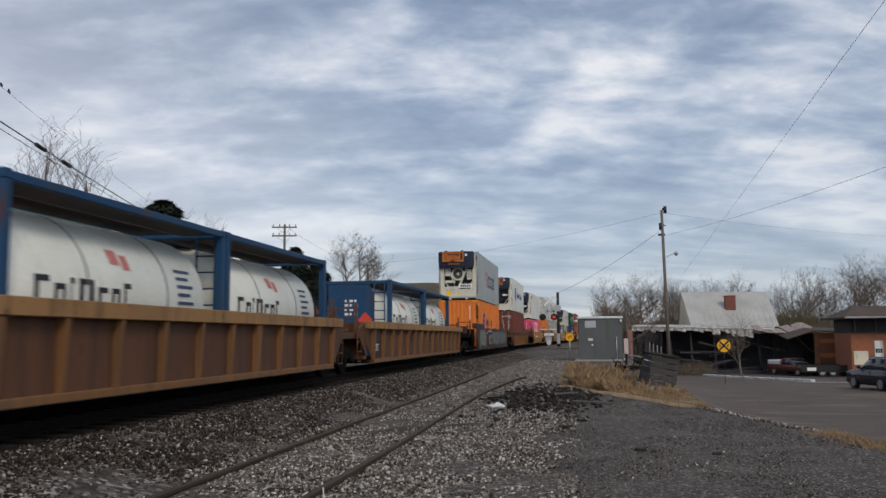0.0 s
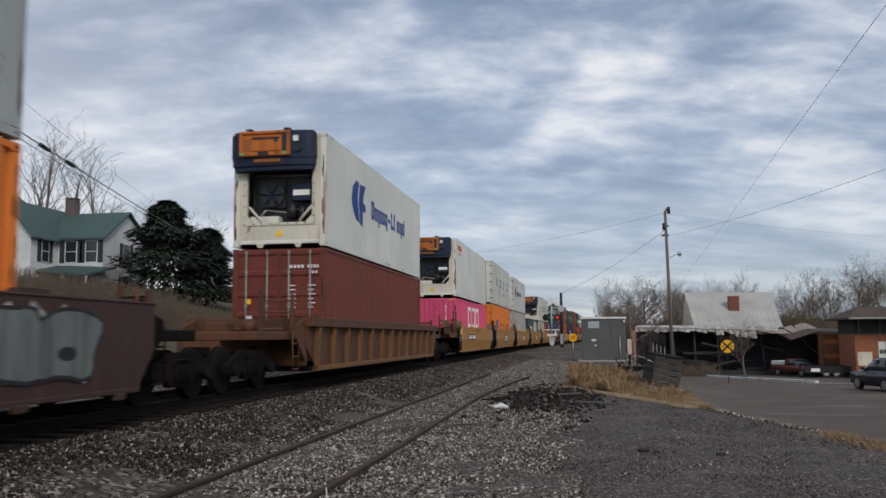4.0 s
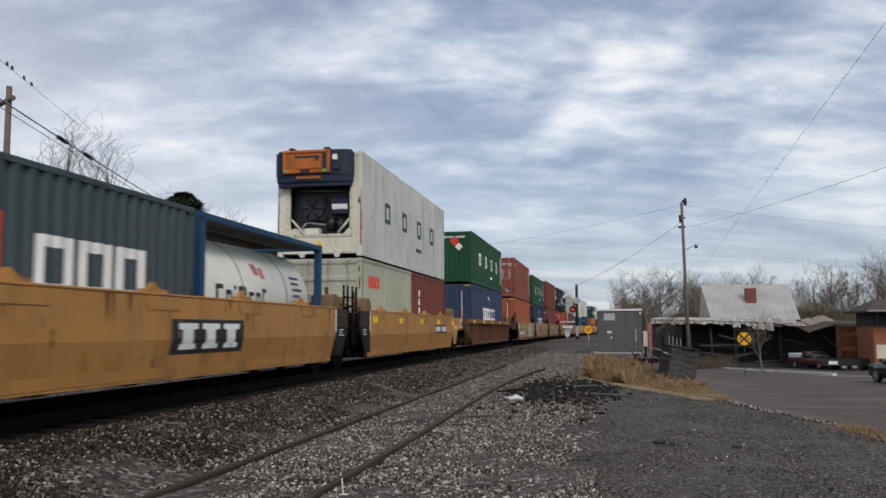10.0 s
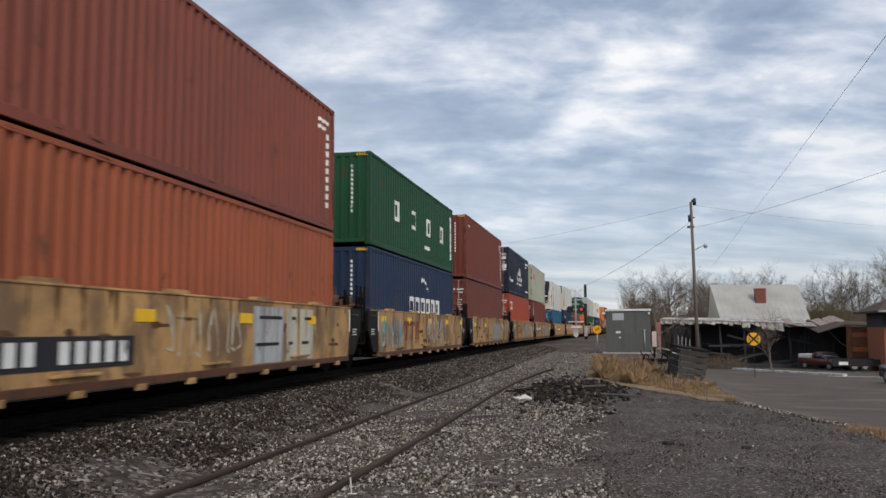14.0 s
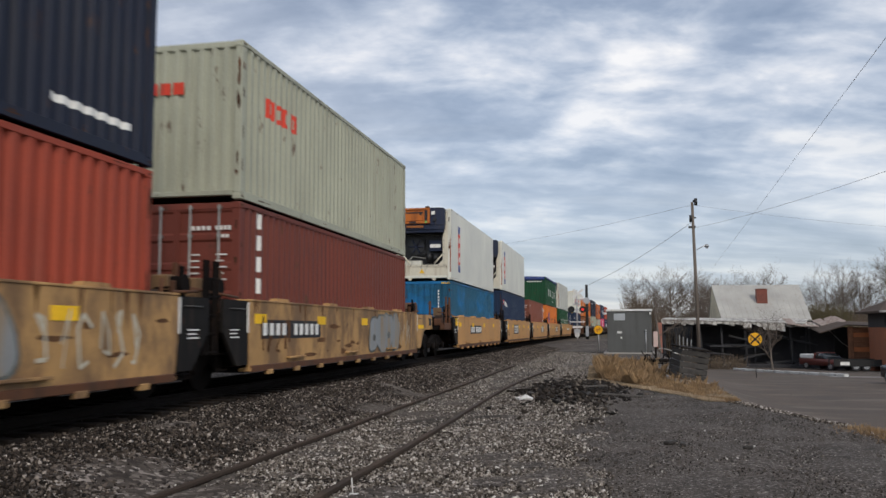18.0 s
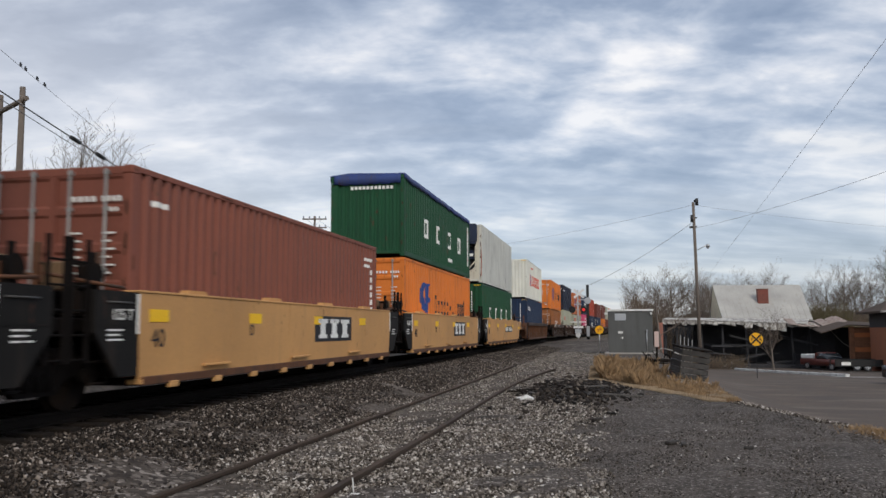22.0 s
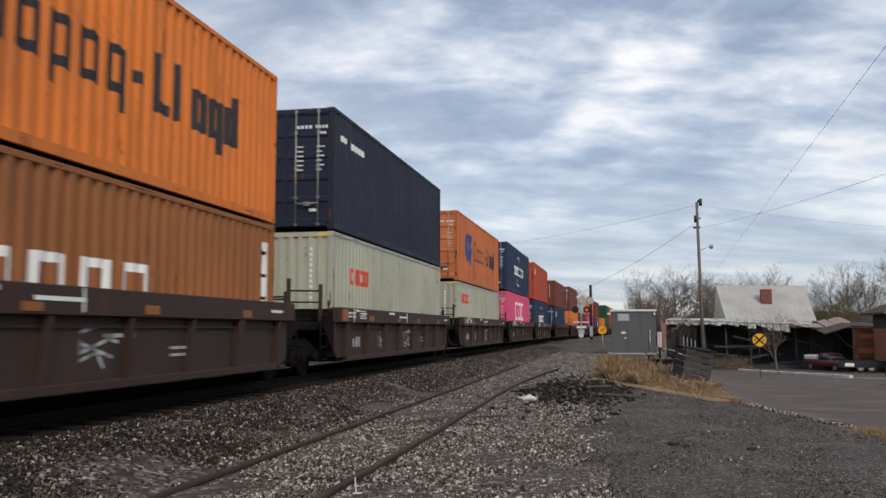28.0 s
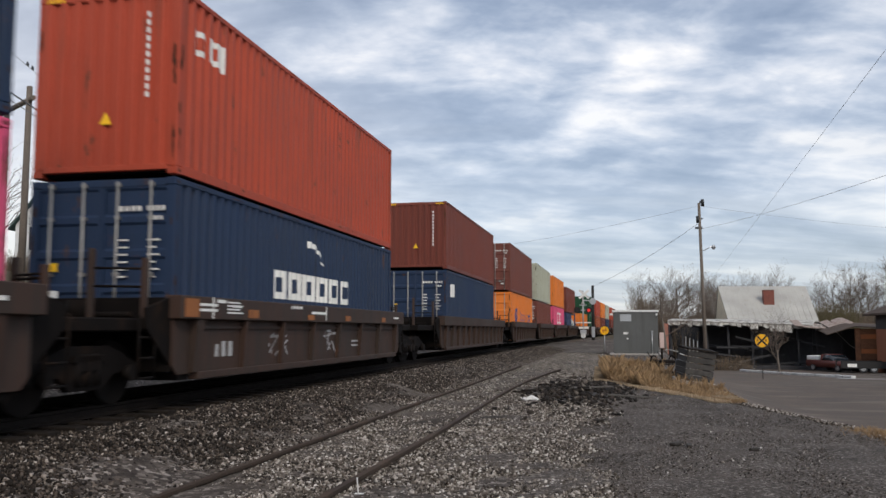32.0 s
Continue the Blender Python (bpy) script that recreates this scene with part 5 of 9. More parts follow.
    C("dark green corrugated container with white block shapes", GREEN, H=2.591, z=UP, s=179.3, mark=several(spaced4(MARK_WHITE, 2.6, 9.95, 1.06, .64), lambda b, L, H: part("hazard_placard", Shape().extrude([(0.35, 1.85), (0.6, 2.1), (0.35, 2.35), (0.1, 2.1)], 1, -0.006, 0.012), MARK_RED, b, "red diamond placard"), lambda b, L, H: part("hazard_placard", Shape().extrude([(0.56, 1.62), (0.76, 1.82), (0.56, 2.02), (0.36, 1.82)], 1, -0.006, 0.010), MARK_WHITE, b, "white diamond placard"), lambda b, L, H: end_plates(b, MARK_WHITE, [(-0.3 + i * 0.12, H - 0.32, 0.075, 0.085) for i in range(10)], 0.008, "data_bar")))
    # five-unit dirty yellow car with paint scrawls
    C("rusty orange corrugated container in a well", RUSTY, s=199.2, mark=end_text)
    C("red-brown corrugated container with latched doors", RED_BROWN, front="door", z=UP, s=199.2, mark=several(door_text, small_text()))
    C("deep blue corrugated container with white block shapes", NAVY, s=214.5, mark=several(arcs(MARK_WHITE, 4.6, 9.4, 1.1, 0.6), end_text))
    C("dark green corrugated container with white block shapes", GREEN, H=2.591, z=UP, s=214.5, mark=several(spaced4(MARK_WHITE, z=1.0, h=.62), end_text))
    C("dull brown corrugated container in a well", BROWN_DULL, front="door", s=230.1, mark=door_text)
    C("red-brown corrugated container on an upper tier", BROWN, z=UP, s=230.1, mark=several(end_text, small_text()))
    C("faded red corrugated container with white block shapes", RED_DARK, front="door", s=245.8, mark=several(door_text, lambda b, L, H: plates(b, MARK_WHITE, rings(.5, 1.45, 1.9, .5, 2, .4, .24) + [(1.5, 1.85, .12, .55)])))
    C("black-blue corrugated container with white winged emblem", NAVY_DARK, front="door", z=UP, s=245.8, mark=several(door_text, lambda b, L, H: plates(b, MARK_WHITE, blocks(4.3, 7.7, 1.0, .3, 8) + blocks(4.5, 7.3, .72, .16, 9) + [(4.9 + i * 0.3, 1.4 + i * 0.11, 2.0 - 0.36 * i, 0.08) for i in range(5)] + [(.55, .8, .4, .22), (1.15, .76, 1.1, .16), (10.1, 2.44, 1.7, .14), (10.1, 2.2, .7, .12), (9.9, .4, 1.7, .1)]), door_labels))
    C("red-brown corrugated container with white upright marks", BROWN, front="door", s=260.9, mark=several(door_text, lambda b, L, H: plates(b, MARK_WHITE, [(0.75, 0.9 + i * 0.4, 0.22, 0.28) for i in range(5)])))
    C("grey-green corrugated container with red lettering shapes", GREY_GREEN, z=UP, s=260.9, mark=several(lambda b, L, H: plates(b, MARK_RED, rings(1.2, 2.7, 1.75, .38, 4, .32, .24)), lambda b, L, H: end_plates(b, MARK_RED, [(-0.9 + i * 0.26, 1.95, 0.2, 0.22) for i in range(4)])))
    # five-unit clean yellow car
    C("bright blue corrugated container with faded patches", SKY_BLUE, H=2.591, s=280.8, mark=end_text)
    def ups(at):
        def m(b, L, H):
            plates(b, MARK_RED, [(at, 0.72, 0.42, 1.3)])
            plates(b, MARK_BLUE, [(at, 0.4, 0.42, 0.3)])
            plates(b, MARK_BLUE, [(at, 2.04, 0.42, 0.3)])
            plates(b, MARK_WHITE, [(at + .09, 0.84 + .4 * i, 0.24, 0.2) for i in range(3)], W2 + .003)
        return m
    C("white refrigerated container with clip-on generator", WHITE, kind="reefer", front="generator", z=LOW, s=280.8, mark=ups(1.6))
    C("dark navy corrugated container with small emblem", NAVY, s=296.7, mark=lambda b, L, H: (plates(b, MARK_WHITE, [(1.0, 2.05, .3, .26), (1.36, 2.02, .3, .26), (1.72, 1.98, .3, .26), (2.1, 1.98, .3, .07)]), plates(b, MARK_RED, [(.4, 2.28, .5, .09), (.42, 2.12, .5, .09)]), plates(b, MARK_WHITE, [(.41, 2.2, .5, .06)])))
    C("white refrigerated container with clip-on generator", WHITE, kind="reefer", front="generator", z=UP, s=296.7, mark=ups(.95))
    C("red-brown corrugated container riding alone", PINK_BROWN, front="door", s=312.1, mark=several(door_text, small_text()))
    C("orange corrugated container with blue emblem and doors", ORANGE, front="door", s=327.5, mark=several(word(MARK_BLACK, 4.6, 10.8, 1.16, 0.72, 11, 2.2, MARK_BLUE, 1.05, 1.6, .22), door_text))
    b = C("dark green open-top container with blue tarpaulin", GREEN, H=2.591, z=UP, s=327.5, mark=several(spaced4(MARK_WHITE, 2.9, 9.9, .88, .66), lambda b, L, H: end_plates(b, MARK_WHITE, [(-0.55 + i * 0.13, H - 0.45, 0.09, 0.1) for i in range(11)], 0.008)))
    tarp, n, rt = Shape(), 40, random.Random(6)
    rings_ = []
    for i in range(n + 1):
        u, y = rt.uniform(-.03, .03), 0.0 + i * 12.19 / n
        rings_ += [(-W2 - .014, y, 2.40 + u), (-W2 - .014, y, 2.61), (-.6, y, 2.665 + u), (.5, y, 2.66 - u), (W2 + .014, y, 2.615 + u * .5), (W2 + .016, y, 2.43 + u * 1.5), (W2 + .006, y, 2.43 + u * 1.5), (W2 - .03, y, 2.59), (0, y, 2.62), (-W2 + .03, y, 2.58)]
    tarp.add(rings_, [(k * 10 + i, k * 10 + (i + 1) % 10, (k + 1) * 10 + (i + 1) % 10, (k + 1) * 10 + i) for k in range(n) for i in range(10)] + [tuple(range(10)), tuple(n * 10 + i for i in range(10))], True)
    part("tarpaulin", tarp, paint("blue_tarpaulin", (0.03, 0.05, 0.16)), b, "dark blue tarpaulin roof")
    flap, n = Shape(), 22
    rings_ = []
    for i in range(n + 1):
        x, u, v = -1.1 + i * 2.2 / n, rt.uniform(-.03, .03), rt.uniform(0, .03)
        rings_ += [(x, -.02 - v, 2.30 + u), (x, -.035 - v * .5, 2.46), (x, -.016, 2.645 - abs(u)), (x, .004, 2.64 - abs(u)), (x, -.002 - v, 2.30 + u)]
    flap.add(rings_, [(k * 5 + i, k * 5 + (i + 1) % 5, (k + 1) * 5 + (i + 1) % 5, (k + 1) * 5 + i) for k in range(n) for i in range(5)] + [tuple(range(5)), tuple(n * 5 + i for i in range(5))], True)
    part("tarpaulin_flap", flap, bpy.data.materials["blue_tarpaulin"], b, "dark blue tarpaulin end flap")
    C("dark green corrugated container with white block shapes", GREEN, s=343.3, mark=several(spaced4(MARK_WHITE, 2.5, 9.8, 1.12, .66), end_text))
    C("weathered white refrigerated container with clip-on generator", WHITE_OLD, kind="reefer", front="generator", z=UP, s=343.3)
    # single dark ribbed car
    C("navy blue corrugated container with small emblem", NAVY, s=364.8, mark=several(lambda b, L, H: (plates(b, MARK_WHITE, [(.55, 2.24, .5, .08), (.55, 2.08, .5, .08), (1.2, 2.06, .28, .24), (1.54, 2.04, .28, .24), (1.88, 2.02, .28, .24)])), end_text))
    C("white corrugated container with red block shapes", WHITE, z=UP, s=364.8, mark=several(lambda b, L, H: plates(b, MARK_RED, rings(3.7, 9.6, 1.05, .82, 8, .58, .24)), end_text, lambda b, L, H: (plates(b, MARK_BLUE, [(2.6, 1.0, .3, .9)]), plates(b, MARK_RED, [(2.3, 1.0, .25, .9), (2.95, 1.0, .3, .4), (3.0, 2.35, 1.6, .12)]), end_plates(b, MARK_RED, [(-.72, 2.25, .32, .34)], .008))))
    # five-unit dark brown ribbed car
    C("tan-brown corrugated container with white block shapes", TAN_BROWN, H=2.591, front="door", s=386.6, mark=several(spaced4(MARK_WHITE, 4.4, 7.75, .92, .6), door_text))
    hl = several(word(MARK_BLACK, 4.3, 10.6, 1.10, .88, 11, 1.8, MARK_BLUE, 1.35, 1.9), door_text)
    C("orange corrugated container with blue emblem and doors", ORANGE, front="door", z=LOW, s=386.6, mark=hl)
    C("grey-green corrugated container with red lettering shapes", GREY_GREEN, s=402.2, mark=several(lambda b, L, H: plates(b, MARK_RED, rings(1.4, 2.9, 1.72, .4, 4, .34, .26)), end_text))
    C("black-blue corrugated container with latched doors", NAVY_DARK, front="door", z=UP, s=402.2, mark=several(door_text, lambda b, L, H: plates(b, MARK_WHITE, [(0.6, 2.2, 0.4, 0.14), (1.3, 2.15, 1.2, 0.16)])))
    C("grey-green corrugated container with red lettering shapes", GREY_GREEN, H=2.591, s=417.8, mark=several(lambda b, L, H: plates(b, MARK_RED, rings(1.2, 2.75, 1.73, .4, 4, .34, .26)), end_text))
    C("worn orange corrugated container with blue emblem", ORANGE_OLD, front="door", z=LOW, s=417.8, mark=hl)
    C("magenta pink corrugated container with white block shapes", PINK, front="door", s=433.7, mark=several(lambda b, L, H: plates(b, MARK_WHITE, rings(3.9, 8.15, 1.22, 1.15, 3, 1.2, .17)), door_text))
    C("dark navy corrugated container with white block shapes", NAVY, front="door", z=UP, s=433.7, mark=several(door_text, arcs(MARK_WHITE, 3.7, 8.3, 1.15, .58, 2)))
    C("dark navy corrugated container with white block shapes", NAVY, front="door", s=449.4, mark=several(door_text, arcs(MARK_WHITE, 3.75, 8.4, 1.22, .55)))
    C("orange-red corrugated container with white block shapes", RED, z=UP, s=449.4, mark=several(end_text, lambda b, L, H: plates(b, MARK_WHITE, rings(.5, 1.35, 2.0, .4, 2, .38, .24) + [(1.4, 1.96, .12, .46)])))
    # the far rest of the train
    C("navy blue corrugated container with doors", NAVY, front="door", s=469.6, mark=several(door_text, lambda b, L, H: plates(b, MARK_WHITE, [(0.9, 1.9, 0.8, 0.5)])))
    C("red-brown corrugated container on an upper tier", BROWN, H=2.591, z=UP, s=469.6, mark=end_text)
    C("orange corrugated container with blue shapes", ORANGE, front="door", s=488.7, mark=word(MARK_BLUE, 4.6, 10.8, 1.2, 0.6, 11, 2.0, MARK_BLUE))
    C("dull brown corrugated container with doors", BROWN_DULL, front="door", z=UP, s=488.7, mark=door_text)
    C("dull brown corrugated container in a well", BROWN_DULL, front="door", s=504.6, mark=door_text)
    C("grey-green corrugated container with doors", GREY_GREEN, front="door", z=UP, s=504.6)
    C("magenta pink corrugated container in a well", PINK, s=520.2, mark=lambda b, L, H: plates(b, MARK_WHITE, rings(3.9, 8.15, 1.22, 1.15, 3, 1.2, .17)))
    C("orange corrugated container on an upper tier", ORANGE, z=UP, s=520.2)
    C("slate blue twenty-foot container in a well", SLATE_BLUE, L=D2, H=2.591, s=536.0)
    tank("white tank container in a blue frame", 542.2, front_dark=False)
    C("red-brown corrugated container on an upper tier", BROWN, z=LOW, s=536.0)
    far = [(556.5, ORANGE, None), (572.3, GREEN, GREEN), (588.1, RUSTY, RED), (603.9, BROWN, ORANGE), (619.7, NAVY, GREY_GREEN), (639.5, BROWN, RED), (655.3, GREEN, BROWN)]
    names = {"orange_paint": "orange", "dark_green_paint": "dark green", "rust_orange_paint": "rusty orange", "orange_red_paint": "orange-red", "red_brown_paint": "red-brown", "navy_blue_paint": "navy blue", "grey_green_paint": "grey-green"}
    for s, lo, hi in far:
        C(names[lo.name] + " corrugated container far along the train", lo, s=s)
        if hi:
            C(names[hi.name] + " corrugated container on an upper tier", hi, z=UP, s=s)

    # the cars under them
    def reflect(step=3.2, z=1.12):
        def m(car, y0, y1):
            for i in range(int((y1 - y0) / step) + 1):
                plates(car, MARK_YELLOW, [(y0 + 0.25 + i * step, z, 0.5, 0.17)], 1.534, "reflector")
        return m

    def plate_logo(off=5.2, wide=2.5, z0=0.66, z1=1.18, folded=True):
        def m(car, y0, y1):
            y = y0 + off
            bent_plate(car, "logo_board", MARK_BLACK, y, y + wide, z0, z1, .004, folded, "black board with pale shapes")
            for k in range(3):
                a = y + .2 + k * wide * .3
                bent_plate(car, "marking", MARK_WHITE, a, a + wide * .24, z1 - .15, z1 - .06, .009, folded)
                bent_plate(car, "marking", MARK_WHITE, a + wide * .02, a + wide * .22, z0 + .07, z0 + .15, .009, folded)
                bent_plate(car, "marking", MARK_WHITE, a + wide * .05, a + wide * .18, z0 + .15, z1 - .15, .009, folded)
        return m

    def number_bar(off=3.0, n=10, z=0.88, h=0.3, folded=True, step=.24):
        def m(car, y0, y1):
            y = y0 + off
            bent_plate(car, "number_board", MARK_BLACK, y - .08, y + n * step + .04, z, z + h, .004, folded)
            plates(car, MARK_WHITE, [(y + i * step, z + .06, step * .58, h - .12) for i in range(n) if i != 4], 1.541, "number_bar")
        return m

    def reflect_at(*ys):
        def m(car, y0, y1):
            for i, a in enumerate(ys):
                plates(car, MARK_YELLOW, [(y0 + a, 1.1 if i else 1.02, .5, .17 if i else .3)], 1.534, "reflector")
        return m

    def first_forty(car, y0, y1):
        letter("40", car, MARK_BLACK, (1.537, y0 + .3, .62), .42, (90, 0, 90), "stencil")
        letter("125 T", car, MARK_WHITE, (1.529, y0 - .62, 1.14), .2, (90, 0, 90), "stencil")
        letter("E", car, MARK_BLACK, (1.537, y0 + 8.0, .9), .28, (90, 0, 90), "stencil")

    def web_board(car, y0, y1):
        plates(car, DARK_CAR, [(y0 + 7.7, .52, 3.4, .52)], 1.386, "logo_board")
        for a, w in ((7.9, .8), (8.95, .8), (10.0, .85)):
            plates(car, TAN_CAR, [(y0 + a, .58, w, .12)], 1.391)
            plates(car, TAN_CAR, [(y0 + a, .86, w, .12)], 1.391)
            plates(car, TAN_CAR, [(y0 + a + w * .3, .70, w * .4, .16)], 1.391)
        for i in range(5):
            plates(car, MARK_YELLOW, [(y0 + .3 + i * 3.3, 1.32, .55, .14)], 1.534, "reflector")

    def forty(car, y0, y1):
        letter("40", car, MARK_BLACK, (1.537, y0 + .3, .78), .36, (90, 0, 90), "stencil")
        letter("125 T", car, MARK_WHITE, (1.529, y0 - .62, 1.14), .2, (90, 0, 90), "stencil")
        letter("D", car, MARK_BLACK, (1.537, y0 + 3.45, .92), .26, (90, 0, 90), "stencil")

    def many(*ms):
        def m(car, y0, y1):
            for f in ms:
                f(car, y0, y1)
        return m

    def five(label, mat, fronts, style, marks, **kw):
        cuts = [fronts[0] - 2.2] + [(p + 12.19 + q) / 2 for p, q in zip(fronts, fronts[1:])] + [fronts[-1] + 12.19 + 2.2]
        for i, s in enumerate(fronts):
            well_car(label, mat, cuts[i], s - 0.25, s + 12.44, cuts[i + 1], style, (True, i == len(fronts) - 1), mark=marks[i] if marks else None, outer=(i == 0, i == len(fronts) - 1), **kw)

    def dark_end(car, y0, y1):
        plates(car, DARK_CAR, [(y0 + .75, .42, 1.0, .82)], 1.384, "end_plate")
        letter("25T", car, MARK_WHITE, (1.390, y0 + .9, .62), .3, (90, 0, 90), "stencil")
        for a in (6.2, 9.9, 14.3):
            plates(car, DARK_CAR, [(y0 + a, .85, .8, .26)], 1.384, "number_board")

    rib = dict(style="ribbed", top_mat=CHORD_TAN, rib_mat=TAN_CAR, end_mat=RIB_BROWN)
    well_car("tan-brown ribbed well car with a worn top chord", RIB_BROWN, 5.6, 7.6, 21.2, 22.7, trucks=(True, False), **rib)
    well_car("tan-brown ribbed well car with a worn top chord", RIB_BROWN, 22.7, 24.2, 42.6, 44.0, trucks=(True, True), mark=dark_end, **rib)

    def tagged_side(car, y0, y1):
        bubbles(car, y0 + 1.2, y0 + 4.1, .40, 1.46, PALE_GREEN_SPRAY, SPRAY[2], 5, 4)
        part("end_riser", Shape().box(1.28, 1.53, y0 - .3, y0 + 3.2, 1.536, 1.80, .02), CHAR_CAR, car, "raised end of the side sill")
        bubbles(car, y0 + 7.4, y1 - 1.6, .50, 1.44, SPRAY[1], SPRAY[2], 9, 9, 1.546)
        scrawl(car, y0 + 5.7, y0 + 7.6, .46, 1.2, [SPRAY[4]], 7, 4)
        scrawl(car, y0 + 7.4, y1 - 1.6, .46, 1.45, [SPRAY[0], SPRAY[4]], 3, 13)
        plates(car, SPRAY[0], blocks(y0 + 4.6, y0 + 5.2, 1.22, .12, 4) + blocks(y0 + 5.4, y0 + 7.2, 1.32, .13, 9), 1.538)
    well_car("maroon-black well car covered with pale paint scrawls", CHAR_CAR, 47.3, 48.5, 66.4, 68.2, "smooth", mark=tagged_side, folded=False)
    well_car("brown ribbed well car", RIB_BROWN, 71.2, 73.6, 89.6, 92.0, "ribbed", top_mat=RIB_BROWN, rib_mat=TAN_CAR, end_mat=RIB_BROWN)
    soiled = lambda seed: (lambda car, y0, y1: rust_runs(car, y0, y1, seed, 9, True))
    five("yellow smooth-sided well car unit with worn paint", YELLOW_CAR, [96.7, 112.5, 128.4, 144.0, 159.7], "smooth",
         [many(soiled(11), number_bar(2.45)), many(soiled(12), plate_logo(5.0)), many(soiled(13), plate_logo(4.95)), many(soiled(14), plate_logo(5.05)), many(soiled(15), number_bar(8.9, 9), reflect(3.0, 1.2))], square=True)
    well_car("brown ribbed well car with a yellowed top chord", RIB_BROWN, 175.2, 177.3, 193.2, 195.3, "ribbed", top_mat=TAN_CAR, rib_mat=RIB_BROWN, end_mat=RIB_BROWN, mark=web_board)

    def big_blocks(car, y0, y1):
        for k, (a, b) in enumerate(((7.2, 8.6), (8.75, 9.3), (9.45, 10.2))):
            bent_plate(car, "graffiti", SPRAY[0] if k == 0 else SPRAY[4], y0 + a, y0 + b, .42, 1.42, .004, False, "pale sprayed block")
            bent_plate(car, "graffiti", SPRAY[2], y0 + a + .25, y0 + b - .1, 1.2, 1.26, .009, False)
            bent_plate(car, "graffiti", SPRAY[2], y0 + a + .1, y0 + b - .25, .72, .78, .009, False)

    def blue_scrawl(car, y0, y1):
        scrawl(car, y0 + .2, y0 + 2.6, .4, 1.4, [SPRAY[3], SPRAY[0]], 12, 5)
        plates(car, SPRAY[5], [(y0 + 2.8, 1.12, .6, .14), (y0 + 3.03, .68, .14, .44), (y0 + 3.55, 1.12, .6, .14), (y0 + 3.78, .68, .14, .44), (y0 + 4.3, .68, .14, .58), (y0 + 4.6, .68, .14, .58)], 1.538)
        scrawl(car, y0 + 6.0, y0 + 9.3, .42, 1.4, [SPRAY[4], SPRAY[0]], 14, 5)

    def round_scrawl(at, seed):
        def m(car, y0, y1):
            bubbles(car, y0 + at, y0 + at + 2.9, .44, 1.42, SILVER_SPRAY, SPRAY[1], seed, 4, 1.5365)
            scrawl(car, y0 + .3, y0 + 1.9, .5, 1.3, [WEAR_SOFT], seed + 1, 4)
            scrawl(car, y0 + 9.6, y0 + 11.8, .5, 1.3, [SPRAY[4]], seed + 2, 6, fat=.5)
        return m
    runs = lambda seed, folded=False, n=18: (lambda car, y0, y1: rust_runs(car, y0, y1, seed, n, folded))
    pale_loops = lambda car, y0, y1: scrawl(car, y0 + 4.2, y0 + 6.8, .5, 1.4, [SPRAY[4]], 61, 9, fat=.4)
    five("dirty yellow well car unit with paint scrawls", YELLOW_DIRTY, [199.2, 214.5, 230.1, 245.8, 260.9], "smooth",
         [many(runs(1), number_bar(.4, 10, .56, .38, False, .3), big_blocks, pale_loops, reflect()), many(runs(2), blue_scrawl, reflect(3.0, 1.2)), many(runs(3), round_scrawl(6.2, 31), reflect()),
          many(runs(4), round_scrawl(6.3, 41), reflect(), lambda c, a, b: plates(c, SPRAY[5], [(a + 2.4, 1.14, .6, .12), (a + 2.64, .72, .12, .42), (a + 3.1, 1.14, .6, .12), (a + 3.34, .72, .12, .42), (a + 3.85, .72, .14, .54), (a + 4.15, .72, .14, .54)], 1.538)),
          many(runs(5), round_scrawl(7.4, 51), number_bar(.6, 10, .85, .34, False, .3), reflect())], folded=False, square=True)
    five("clean pale yellow well car unit", YELLOW_NEW, [280.8, 296.7, 312.1, 327.5, 343.2], "smooth",
         [many(number_bar(3.05, 11, .82, .36, False, .27), reflect()), many(plate_logo(3.1, 2.55, .72, 1.3, False), reflect_at(.05, 2.4, 5.85, 8.6, 11.5), first_forty), many(plate_logo(6.7, 2.5, .76, 1.3, False), reflect(), forty), many(plate_logo(6.9, 2.5, .76, 1.3, False), reflect(), forty), many(number_bar(6.8, 10, .85, .34, False, .3), reflect(), forty)], folded=False, square=True)
    well_car("dark brown ribbed well car with a rusty chord", DARK_CAR, 360.6, 363.0, 379.2, 381.6, "ribbed", top_mat=DARK_CAR, rib_mat=RIB_BROWN, end_mat=RIB_BROWN)
    dark = dict(top_mat=DARK_CAR, rib_mat=DARK_CAR)

    def stencils(car, y0, y1):
        plates(car, MARK_WHITE, [(y0 + .5, 1.36, .55, .04), (y0 + .5, 1.28, .55, .04), (y0 + 5.2, 1.32, .9, .05), (y0 + 6.05, 1.2, .03, .28), (y0 + 11.6, 1.3, .5, .05), (y0 + 1.6, 1.36, .3, .04)], 1.535, "data_bar")
        plates(car, TAN_BROWN, [(y0 + .05, 1.19, .42, .27), (y0 + 2.2, 1.2, .4, .14), (y0 + 5.0, 1.2, .34, .1), (y0 + 7.4, 1.2, .35, .12), (y0 + 10.4, 1.2, .34, .12)], 1.535)
        plates(car, MARK_WHITE, [(y0 + .9, 1.17, .035, .33), (y0 + 1.05, 1.42, .3, .05)] + [(y0 + 1.4, 1.26 + .055 * i, .55 - .1 * (i % 2), .025) for i in range(4)] + blocks(y0 + 4.1, y0 + 4.7, 1.40, .06, 5), 1.535, "data_bar")
        plates(car, SPRAY[0], blocks(y0 + 1.3, y0 + 2.0, .58, .24, 3) + [(y0 + 6.7, .9, .7, .05), (y0 + 8.3, .62, .5, .04), (y0 + 8.3, .72, .5, .04)], 1.385, "stencil_bar")
        r = random.Random(int(y1 * 100))
        s = Shape()
